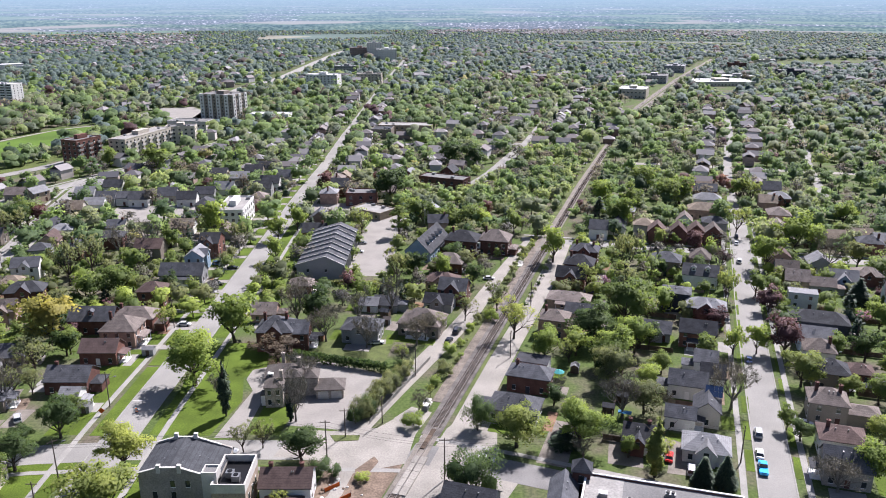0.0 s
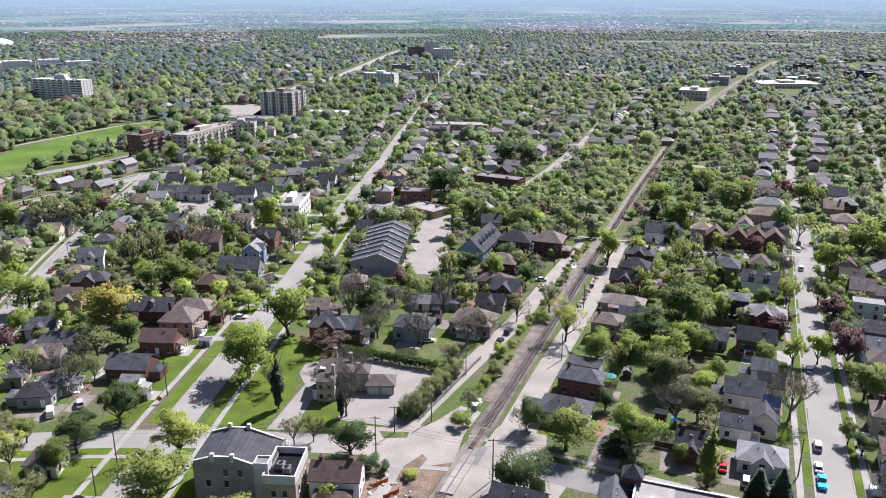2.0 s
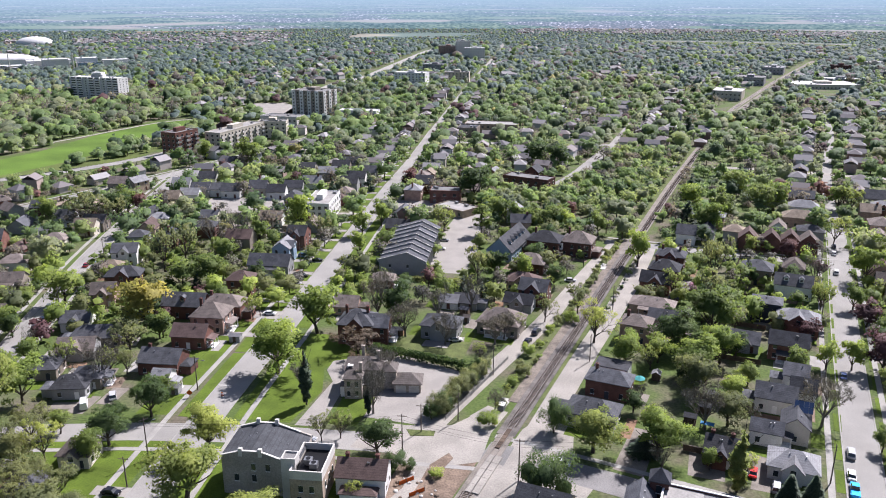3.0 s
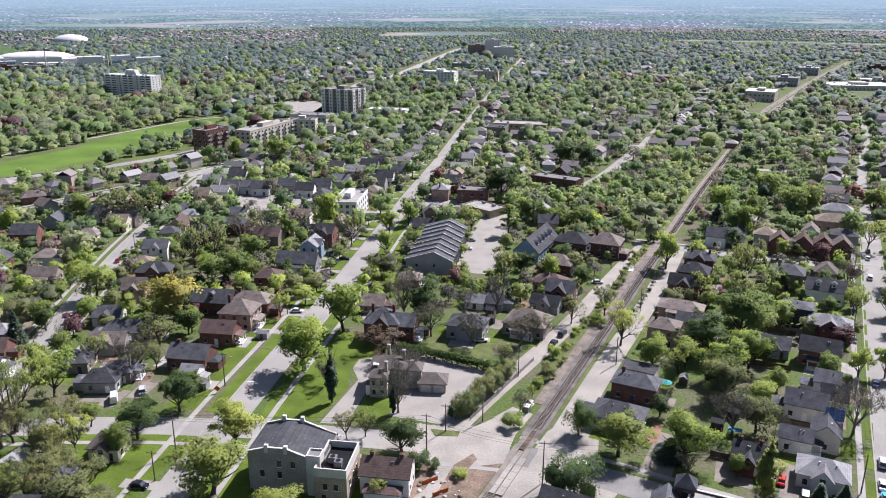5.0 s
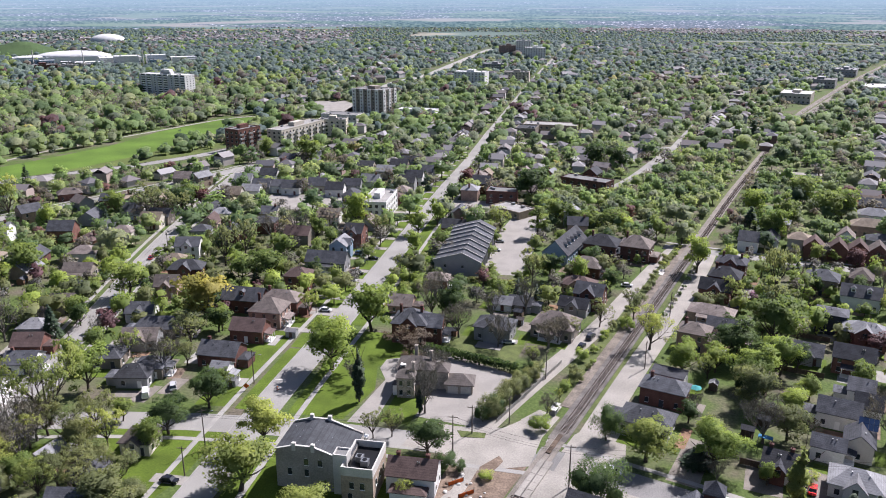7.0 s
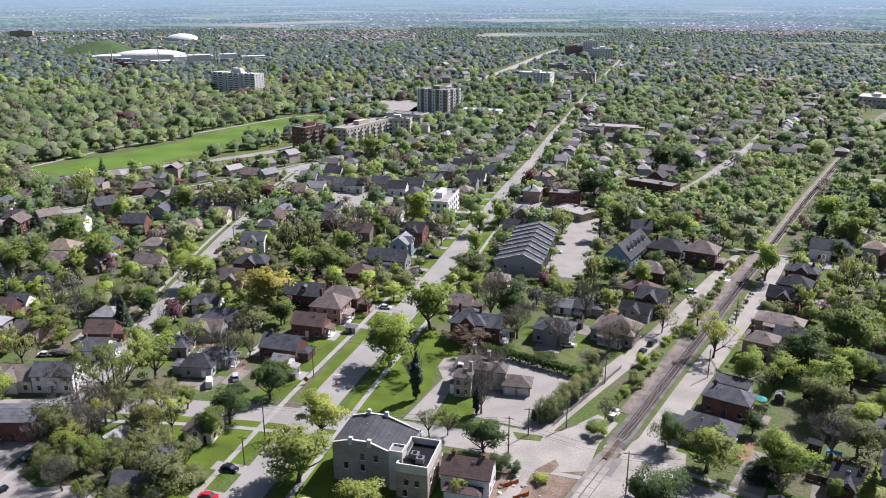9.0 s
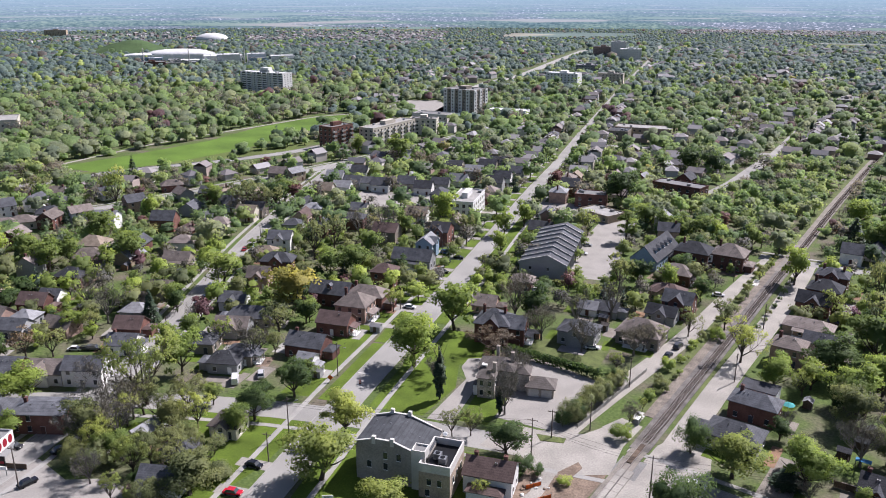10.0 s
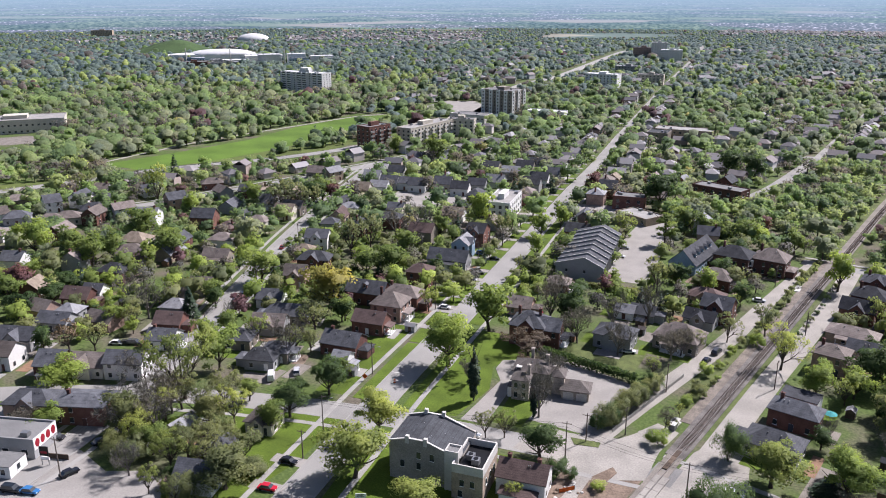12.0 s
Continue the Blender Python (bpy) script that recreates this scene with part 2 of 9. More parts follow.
GROUND = ground_mat()
LAWN = lawn_mat("mown_lawn", (0.05, 0.085, 0.011), (0.095, 0.14, 0.02))
ROUGH = lawn_mat("rough_park_grass", (0.062, 0.088, 0.024), (0.108, 0.136, 0.044), 0.06)
HILLGRASS = lawn_mat("hill_grass", (0.044, 0.080, 0.034), (0.066, 0.106, 0.046), 0.03)
PITCH = lawn_mat("playing_field_grass", (0.064, 0.122, 0.018), (0.096, 0.160, 0.028), 0.03)
WEEDS = lawn_mat("weedy_verge", (0.056, 0.080, 0.026), (0.112, 0.132, 0.054), 0.3)

PAINT = {}


def car_paint(c):
    if c not in PAINT:
        m, nt, b = node_mat("car_paint", 0.25, 0.3)
        n = noise_tex(nt, 3.0, 2.0)
        nt.links.new(ramp(nt, n.outputs[0], [(0.3, tone(c, 0.9)), (0.7, c)]), b.inputs["Base Color"])
        b.inputs["Coat Weight"].default_value = 0.6
        PAINT[c] = m
    return PAINT[c]


# ---- building blocks ----
def thing(name, x, y, z=0.0, rot=0.0, label="", category="", group="", kind=""):
    e = new(name)
    e.matrix_basis = pose(x, y, z, 0, 0, rot)
    return tagged(e, label, category, group, kind)


def mesh_of(name, bm, mats):
    me = bpy.data.meshes.new(name)
    bm.normal_update()
    bm.to_mesh(me)
    bm.free()
    for q in mats if isinstance(mats, (list, tuple)) else (mats,):
        me.materials.append(q)
    return me


def part(name, bm, mat, parent, label="", m=None):
    ob = new(name, mesh_of(name, bm, mat) if isinstance(bm, bmesh.types.BMesh) else bm)
    ob.parent = parent
    if m is not None:
        ob.matrix_basis = m
    return tagged(ob, label) if label else ob


def put_box(bm, x0, x1, y0, y1, z0, z1, slot=0):
    v = [bm.verts.new(p) for p in ((x0, y0, z0), (x1, y0, z0), (x1, y1, z0), (x0, y1, z0), (x0, y0, z1), (x1, y0, z1), (x1, y1, z1), (x0, y1, z1))]
    for f in ((0, 3, 2, 1), (4, 5, 6, 7), (0, 1, 5, 4), (1, 2, 6, 5), (2, 3, 7, 6), (3, 0, 4, 7)):
        bm.faces.new([v[i] for i in f]).material_index = slot
    return v


def box(x0, x1, y0, y1, z0, z1):
    bm = bmesh.new()
    put_box(bm, x0, x1, y0, y1, z0, z1)
    return bm


def put_prism(bm, outline, z0, z1, slot=0):
    lo = [bm.verts.new((x, y, z0)) for x, y in outline]
    hi = [bm.verts.new((x, y, z1)) for x, y in outline]
    n = len(outline)
    bm.faces.new(hi).material_index = slot
    bm.faces.new(lo[::-1]).material_index = slot
    for i in range(n):
        bm.faces.new((lo[i], lo[(i + 1) % n], hi[(i + 1) % n], hi[i])).material_index = slot


def put_tube(bm, a, b, r0, r1, n=6):
    a, b = Vector(a), Vector(b)
    q = (b - a).to_track_quat("Z", "Y")
    ring = []
    for c, r in ((a, r0), (b, r1)):
        ring.append([bm.verts.new(c + q @ Vector((r * math.cos(6.2832 * k / n), r * math.sin(6.2832 * k / n), 0))) for k in range(n)])
    for k in range(n):
        bm.faces.new((ring[0][k], ring[0][(k + 1) % n], ring[1][(k + 1) % n], ring[1][k]))
    bm.faces.new(ring[1])
    bm.faces.new(ring[0][::-1])


CACHE = {}


def window_mesh(w, h):
    """A framed window that faces -y, its sill line at z 0, with a recessed pane and one bar."""
    key = ("window", round(w, 1), round(h, 1))
    if key not in CACHE:
        bm = bmesh.new()
        put_box(bm, -w / 2, w / 2, -0.07, 0.0, 0, h)
        front = min(bm.faces, key=lambda f: f.calc_center_median().y)
        bmesh.ops.inset_region(bm, faces=[front], thickness=0.11, depth=-0.045)
        front.material_index = 1
        sill = min(bm.faces, key=lambda f: f.calc_center_median().z)
        r = bmesh.ops.extrude_face_region(bm, geom=[sill])
        for v in r["geom"]:
            if isinstance(v, bmesh.types.BMVert):
                v.co.z -= 0.1
                v.co.y = v.co.y - 0.08 if v.co.y < -0.01 else v.co.y
                v.co.x *= 1.1
        CACHE[key] = mesh_of("window", bm, [TRIM, GLASS])
    return CACHE[key]


def door_mesh(w=1.0, h=2.05, mat=None):
    key = ("door", round(w, 1), round(h, 1), mat.name if mat else "")
    if key not in CACHE:
        bm = bmesh.new()
        put_box(bm, -w / 2 - 0.1, w / 2 + 0.1, -0.08, 0, 0, h + 0.1)
        front = min(bm.faces, key=lambda f: f.calc_center_median().y)
        bmesh.ops.inset_region(bm, faces=[front], thickness=0.1, depth=-0.03)
        front.material_index = 1
        bmesh.ops.inset_region(bm, faces=[front], thickness=0.14, depth=-0.02)
        CACHE[key] = mesh_of("door", bm, [TRIM, mat or DKBRICK])
    return CACHE[key]


SIDES = {"s": (0, -1, 0), "e": (1, 0, 90), "n": (0, 1, 180), "w": (-1, 0, -90)}


def gable_roof(bm, w, d, z, rise, o=0.45, t=0.2, ox=0.35):
    """Two slabs with the ridge along x."""
    k = rise / (d / 2)
    X, Y = w / 2 + ox, d / 2 + o
    ze = z - o * k
    top = [(-X, -Y, ze + t), (X, -Y, ze + t), (X, 0, z + rise + t), (-X, 0, z + rise + t), (-X, Y, ze + t), (X, Y, ze + t)]
    v = [bm.verts.new(p) for p in top] + [bm.verts.new((p[0], p[1], p[2] - t)) for p in top]
    for f in ((0, 1, 2, 3), (3, 2, 5, 4), (6, 9, 8, 7), (9, 10, 11, 8), (0, 6, 7, 1), (4, 5, 11, 10),
              (0, 3, 9, 6), (3, 4, 10, 9), (1, 7, 8, 2), (2, 8, 11, 5)):
        bm.faces.new([v[i] for i in f])


def hip_roof(bm, w, d, z, rise, o=0.5, t=0.18):
    X, Y = w / 2 + o, d / 2 + o
    if X >= Y:
        r = [(-(X - Y * 0.95), 0), (X - Y * 0.95, 0)]
    else:
        r = [(0, -(Y - X * 0.95)), (0, Y - X * 0.95)]
    e = [(-X, -Y), (X, -Y), (X, Y), (-X, Y)]
    lo = [bm.verts.new((*p, z - 0.06)) for p in e]
    hi = [bm.verts.new((*p, z - 0.06 + t)) for p in e]
    a, c = [bm.verts.new((*p, z + rise + t)) for p in r]
    bm.faces.new(lo[::-1])
    for i in range(4):
        bm.faces.new((lo[i], lo[(i + 1) % 4], hi[(i + 1) % 4], hi[i]))
    if X >= Y:
        fs = ((hi[0], hi[1], c, a), (hi[1], hi[2], c), (hi[2], hi[3], a, c), (hi[3], hi[0], a))
    else:
        fs = ((hi[0], hi[1], a), (hi[1], hi[2], c, a), (hi[2], hi[3], c), (hi[3], hi[0], a, c))
    for f in fs:
        bm.faces.new(f)


def gable_walls(w, d, h, rise):
    bm = bmesh.new()
    p = [(-d / 2, 0), (d / 2, 0), (d / 2, h), (0, h + rise), (-d / 2, h)]
    a = [bm.verts.new((-w / 2, y, z)) for y, z in p]
    c = [bm.verts.new((w / 2, y, z)) for y, z in p]
    bm.faces.new(a[::-1])
    bm.faces.new(c)
    for i in range(5):
        j = (i + 1) % 5
        bm.faces.new((a[i], a[j], c[j], c[i]))
    return bm


def chimney_on(e, x, y, z0, z1, mat):
    bm = bmesh.new()
    put_box(bm, x - 0.42, x + 0.42, y - 0.35, y + 0.35, z0, z1)
    put_box(bm, x - 0.52, x + 0.52, y - 0.45, y + 0.45, z1, z1 + 0.16)
    put_tube(bm, (x - 0.15, y, z1 + 0.16), (x - 0.15, y, z1 + 0.5), 0.13, 0.11, 6)
    part("chimney", bm, mat, e)


def window_rows(e, w, d, h, sides="sewn", step=3.0, win=(1.05, 1.45), storey=2.9, doorside="s", mat=None, skip=0.12, seed=1, base=0.9):
    rng = random.Random(seed)
    for s in sides:
        sx, sy, r = SIDES[s]
        L = w if sy else d
        off = d / 2 if sy else w / 2
        n = max(1, int((L - 1.0) / step))
        for fl in range(max(1, int((h + 0.4) / storey))):
            for k in range(n):
                u = (k + 0.5) / n * L - L / 2
                if fl == 0 and s == doorside and k == n // 2:
                    part("door", door_mesh(mat=mat), None, e, m=pose(u if sy < 0 else (-u if sy else sx * off), sy * off if sy else u * sx, 0.15, 0, 0, r))
                    continue
                if rng.random() < skip:
                    continue
                part("window", window_mesh(*win), None, e, m=pose(u if sy < 0 else (-u if sy else sx * off), sy * off if sy else u * sx, base + fl * storey, 0, 0, r))


YARDS = []      # x, y, rot, w, d of the nearer dwellings
HOUSES = []     # footprints already taken, and treeless circles before far buildings: x, y, radius


def house(x, y, rot, w, d, h, roof, wall, tiles, rise=None, chimney=0, porch="", wing=None, label="", detail=2, cross=0.0, dormer=0, name="house"):
    """A dwelling with its ridge along local x. wing: (side, width, depth, height) of a lower extension. cross: width of a gable that breaks the front slope."""
    HOUSES.append((x, y, max(w, d) * 0.5 + 1.0))
    if detail == 2:
        YARDS.append((x, y, rot, w, d))
    seed = int(abs(x * 13 + y * 7))
    rng = random.Random(seed)
    if rise is None:
        rise = {"hip": 0.3, "gable": 0.36, "flat": 0.0}[roof] * min(d, w) * (0.9 + 0.3 * rng.random())
    if detail == 2 and roof != "flat" and name == "house" and not (cross or porch or wing or dormer):
        pick = rng.random()
        if pick < 0.3 and w > 7:
            cross = round(0.42 * w, 1)
        elif pick < 0.55 and h > 3.3:
            porch = "s" if rng.random() < 0.5 else "e"
        elif pick < 0.8:
            wing = (rng.choice("ew"), 3.2, d * 0.6, 2.7)
    e = thing(name, x, y, 0, rot, label, "house" if name == "house" else name.replace("_", " "), "houses of the town" if name == "house" else "")
    if roof == "gable":
        part("wall", gable_walls(w, d, h, rise), wall, e)
        bm = bmesh.new()
        gable_roof(bm, w, d, h, rise)
        top = part("roof", bm, tiles, e)
    elif roof == "hip":
        part("wall", box(-w / 2, w / 2, -d / 2, d / 2, 0, h), wall, e)
        bm = bmesh.new()
        hip_roof(bm, w, d, h, rise)
        top = part("roof", bm, tiles, e)
    else:
        part("wall", box(-w / 2, w / 2, -d / 2, d / 2, 0, h), wall, e)
        top = part("roof", box(-w / 2 + 0.25, w / 2 - 0.25, -d / 2 + 0.25, d / 2 - 0.25, h, h + 0.12), tiles, e)
        bm = bmesh.new()
        put_box(bm, -w / 2 - 0.06, w / 2 + 0.06, -d / 2 - 0.06, -d / 2 + 0.25, h, h + 0.16)
        put_box(bm, -w / 2 - 0.06, w / 2 + 0.06, d / 2 - 0.25, d / 2 + 0.06, h, h + 0.16)
        put_box(bm, -w / 2 - 0.06, -w / 2 + 0.25, -d / 2 + 0.25, d / 2 - 0.25, h, h + 0.16)
        put_box(bm, w / 2 - 0.25, w / 2 + 0.06, -d / 2 + 0.25, d / 2 - 0.25, h, h + 0.16)
        part("parapet", bm, tiles, e)
    if cross:
        bm = bmesh.new()
        k = rise / (d / 2)
        cr = min(rise * 0.9, cross * 0.5)
        L = d / 2 + 0.7
        gable_roof(bm, L, cross, h, cr, 0.35, 0.16)
        bm.transform(pose(0, -L / 2 - 0.2, 0.03, 0, 0, 90))
        part("cross_roof", bm, tiles, e)
        bm = gable_walls(L, cross, h, cr)
        bm.transform(pose(0, -L / 2 - 0.25, 0, 0, 0, 90))
        part("front_gable", bm, wall, e)
        if detail > 0:
            part("window", window_mesh(1.2, 1.3), None, e, m=pose(0, -L - 0.25, h - 0.9))
    for k in range(dormer):
        u = ((k + 0.5) / dormer - 0.5) * w * 0.8
        yb = -d * 0.3
        zb = h + rise * (1 - abs(yb) / (d / 2))
        bm = gable_walls(1.8, 1.6, 1.3, 0.6)
        bm.transform(pose(u, yb + 0.4, zb - 0.1, 0, 0, 90))
        dm = part("dormer", bm, wall, e)
        bm = bmesh.new()
        gable_roof(bm, 1.9, 1.6, 1.3, 0.6, 0.2, 0.12, 0.15)
        bm.transform(pose(u, yb + 0.4, zb - 0.1, 0, 0, 90))
        part("dormer_roof", bm, tiles, dm)
        part("window", window_mesh(0.9, 0.9), None, dm, m=pose(u, yb - 0.5, zb + 0.1))
    if wing:
        side, ww, wd, wh = wing
        sx, sy, r = SIDES[side]
        cx, cy = sx * (w / 2 + ww / 2 - 0.02), sy * (d / 2 + wd / 2 - 0.02)
        ext = part("extension", box(cx - ww / 2, cx + ww / 2, cy - wd / 2, cy + wd / 2, 0, wh), wall, e)
        bm = bmesh.new()
        hip_roof(bm, ww, wd, wh, 0.22 * min(ww, wd), 0.35, 0.16)
        bm.transform(pose(cx, cy, 0))
        part("extension_roof", bm, tiles, ext)
    if porch:
        sx, sy, r = SIDES[porch]
        L = (w if sy else d) * 0.55
        bm = bmesh.new()
        put_box(bm, -L / 2, L / 2, -2.3, -0.02, 2.65, 2.85)
        for u in (-L / 2 + 0.25, 0, L / 2 - 0.25):
            put_box(bm, u - 0.09, u + 0.09, -2.15, -1.97, 0.3, 2.65)
        put_box(bm, -L / 2, L / 2, -2.3, -0.02, 0, 0.3)
        bm.transform(pose(sx * w / 2, sy * d / 2, 0, 0, 0, r))
        deck = part("porch", bm, TRIM, e)
        bm = bmesh.new()
        v = [bm.verts.new(p) for p in ((-L / 2 - 0.2, -2.55, 2.86), (L / 2 + 0.2, -2.55, 2.86), (L / 2 + 0.2, -0.01, 3.4), (-L / 2 - 0.2, -0.01, 3.4),
                                       (-L / 2 - 0.2, -2.55, 2.98), (L / 2 + 0.2, -2.55, 2.98), (L / 2 + 0.2, -0.01, 3.52), (-L / 2 - 0.2, -0.01, 3.52))]
        for f in ((0, 3, 2, 1), (4, 5, 6, 7), (0, 1, 5, 4), (1, 2, 6, 5), (2, 3, 7, 6), (3, 0, 4, 7)):
            bm.faces.new([v[i] for i in f])
        bm.transform(pose(sx * w / 2, sy * d / 2, 0, 0, 0, r))
        part("porch_roof", bm, tiles, deck)
    for k in range(chimney):
        u = (-0.32, 0.3)[k] * w
        chimney_on(top, u, 0.3, h + rise * 0.4, h + rise + 0.9, DKBRICK if wall not in (STONE, BUFF) else STONE)
    if detail == 2:
        window_rows(e, w, d, h, "sewn", 2.9, seed=seed, mat=rng.choice((DKBRICK, TRIM, NAVY)))
    elif detail == 1:
        window_rows(e, w, d, h, "sw" if x > -60 else "se", 3.6, seed=seed, doorside="s")
    if roof != "flat" and detail == 2:
        for k in range(2):
            u = rng.uniform(-0.25, 0.25) * w
            bm = bmesh.new()
            put_tube(bm, (u, -d * 0.15, h + rise * 0.6), (u, -d * 0.15, h + rise * 0.7 + 0.55), 0.14, 0.14, 6)
            part("vent_pipe", bm, METALGREY, top)
    return e


def flat_block(name, x, y, rot, w, d, storeys, wall, top, label, category, cols=0, rows_on="swe", storey=3.0, win=(1.6, 1.5), balcony="", parapet=0.6, balcony_mat=None, plant=True):
    """A flat-roofed building of several storeys with its windows, balconies and roof plant."""
    HOUSES.append((x, y, max(w, d) * 0.5 + 2.0))
    h = storeys * storey + 0.6
    e = thing(name, x, y, 0, rot, label, category)
    part("wall", box(-w / 2, w / 2, -d / 2, d / 2, 0, h), wall, e)
    deck = part("roof", box(-w / 2 + 0.3, w / 2 - 0.3, -d / 2 + 0.3, d / 2 - 0.3, h, h + 0.15), top, e)
    bm = bmesh.new()
    put_box(bm, -w / 2 - 0.08, w / 2 + 0.08, -d / 2 - 0.08, -d / 2 + 0.3, h, h + parapet)
    put_box(bm, -w / 2 - 0.08, w / 2 + 0.08, d / 2 - 0.3, d / 2 + 0.08, h, h + parapet)
    put_box(bm, -w / 2 - 0.08, -w / 2 + 0.3, -d / 2 + 0.3, d / 2 - 0.3, h, h + parapet)
    put_box(bm, w / 2 - 0.3, w / 2 + 0.08, -d / 2 + 0.3, d / 2 - 0.3, h, h + parapet)
    part("parapet", bm, wall, e)
    wm = window_mesh(*win)
    for s in rows_on:
        sx, sy, r = SIDES[s]
        L = w if sy else d
        off = d / 2 if sy else w / 2
        n = cols if cols and sy else max(1, int(L / 4.2))
        for fl in range(storeys):
            for k in range(n):
                u = (k + 0.5) / n * L - L / 2
                part("window", wm, None, e, m=pose(u if sy < 0 else (-u if sy else sx * off), sy * off if sy else u * sx, 0.9 + fl * storey, 0, 0, r))
            if s in balcony and fl:
                for k in range(n):
                    if k % 2:
                        continue
                    u = (k + 0.5) / n * L - L / 2
                    key = ("balcony", (balcony_mat or CONCRETE).name)
                    if key not in CACHE:
                        bm = bmesh.new()
                        put_box(bm, -1.9, 1.9, -1.5, -0.01, -0.2, 0)
                        put_box(bm, -1.9, 1.9, -1.5, -1.42, 0, 1.05)
                        put_box(bm, -1.9, -1.82, -1.42, -0.01, 0, 1.05)
                        put_box(bm, 1.82, 1.9, -1.42, -0.01, 0, 1.05)
                        CACHE[key] = mesh_of("balcony", bm, balcony_mat or CONCRETE)
                    part("balcony", CACHE[key], None, e, m=pose(u if sy < 0 else (-u if sy else sx * off), sy * off if sy else u * sx, fl * storey + 0.1, 0, 0, r))
    rng = random.Random(int(abs(x)))
    if plant:
        part("plant_room", box(-w * 0.12, w * 0.12, -d * 0.2, d * 0.2, h + 0.15, h + 2.9), wall, deck)
    for k in range(3):
        u, v = rng.uniform(-0.4, 0.4) * w, rng.uniform(-0.35, 0.35) * d
        if abs(u) > w * 0.16:
            part("roof_unit", box(u - 0.9, u + 0.9, v - 0.7, v + 0.7, h + 0.15, h + 1.3), METALGREY, deck)
    return e


# ---- strips: roads, kerbs, walks ----
LINES = []      # ways, and strips beside them, that nothing may be planted on: points, half width


def offset_line(pts, s):
    out = []
    for i, (x, y) in enumerate(pts):
        a = Vector(pts[max(0, i - 1)])
        c = Vector(pts[min(len(pts) - 1, i + 1)])
        t = (c - a).normalized()
        out.append((x + t.y * s, y - t.x * s))
    return out


def fine_line(pts, step=12.0):
    out = []
    for a, c in zip(pts, pts[1:]):
        n = max(1, int(math.dist(a, c) / step))
        out += [(a[0] + (c[0] - a[0]) * k / n, a[1] + (c[1] - a[1]) * k / n) for k in range(n)]
    out = out + [pts[-1]]
    for r in range(3):
        out = [out[0]] + [((p[0] + 2 * q[0] + s[0]) / 4, (p[1] + 2 * q[1] + s[1]) / 4) for p, q, s in zip(out, out[1:], out[2:])] + [out[-1]]
    return out


def strip(pts, s0, s1, z0, z1):
    """A ribbon between the side offsets s0 and s1 (right is plus), from z0 up to z1."""
    bm = bmesh.new()
    A, C = offset_line(pts, s0), offset_line(pts, s1)
    rows = [[bm.verts.new((*p, z)) for p, z in ((a, z0), (a, z1), (c, z1), (c, z0))] for a, c in zip(A, C)]
    for p, q in zip(rows, rows[1:]):
        for k in range(3):
            bm.faces.new((p[k], p[k + 1], q[k + 1], q[k]))
    bm.faces.new(rows[0])
    bm.faces.new(rows[-1][::-1])
    bmesh.ops.recalc_face_normals(bm, faces=bm.faces)
    return bm


def road(pts, width, mat=None, walks=(), label="worn pale grey asphalt street", kerb=True, name="road", lift=0.0):
    """walks: side offsets at which a concrete footway runs."""
    line = fine_line(pts)
    reach = max([width / 2] + [abs(s) + 0.8 for s in walks])
    LINES.append((line, width / 2 + 1.0))
    e = thing(name, 0, 0, 0, 0, label, "road", kind="structure")
    part("carriageway", strip(line, -width / 2, width / 2, -0.3, 0.03 + lift), mat or ASPHALT, e)
    if kerb:
        for s in (-1, 1):
            part("kerb", strip(line, s * width / 2, s * (width / 2 + 0.3), -0.3, 0.15), CONCRETE, e)
    for s in walks:
        part("footway", strip(line, s - 0.75, s + 0.75, -0.3, 0.06 + lift), CONCRETE, e)
    return e


PADS = []       # paved or mown ground that nothing may be planted on: outlines


def pad(name, outline, mat, label, z=0.02, keep_clear=True, category="ground"):
    bm = bmesh.new()
    put_prism(bm, outline, -0.3, z)
    bmesh.ops.recalc_face_normals(bm, faces=bm.faces)
    ob = new(name, mesh_of(name, bm, mat))
    if keep_clear:
        PADS.append(outline)
    return tagged(ob, label, category, kind="structure")


def inside(x, y, poly):
    hit = False
    for (x0, y0), (x1, y1) in zip(poly, poly[1:] + poly[:1]):
        if (y0 > y) != (y1 > y) and x < (x1 - x0) * (y - y0) / (y1 - y0) + x0:
            hit = not hit
    return hit


def near_way(x, y, extra=0.0):
    for line, half in LINES:
        for (x0, y0), (x1, y1) in zip(line, line[1:]):
            dx, dy = x1 - x0, y1 - y0
            k = max(0.0, min(1.0, ((x - x0) * dx + (y - y0) * dy) / (dx * dx + dy * dy + 1e-9)))
            if (x - x0 - k * dx) ** 2 + (y - y0 - k * dy) ** 2 < (half + extra) ** 2:
                return True
    return False


def near_house(x, y, extra=0.0):
    return any((x - a) ** 2 + (y - c) ** 2 < (r + extra) ** 2 for a, c, r in HOUSES)


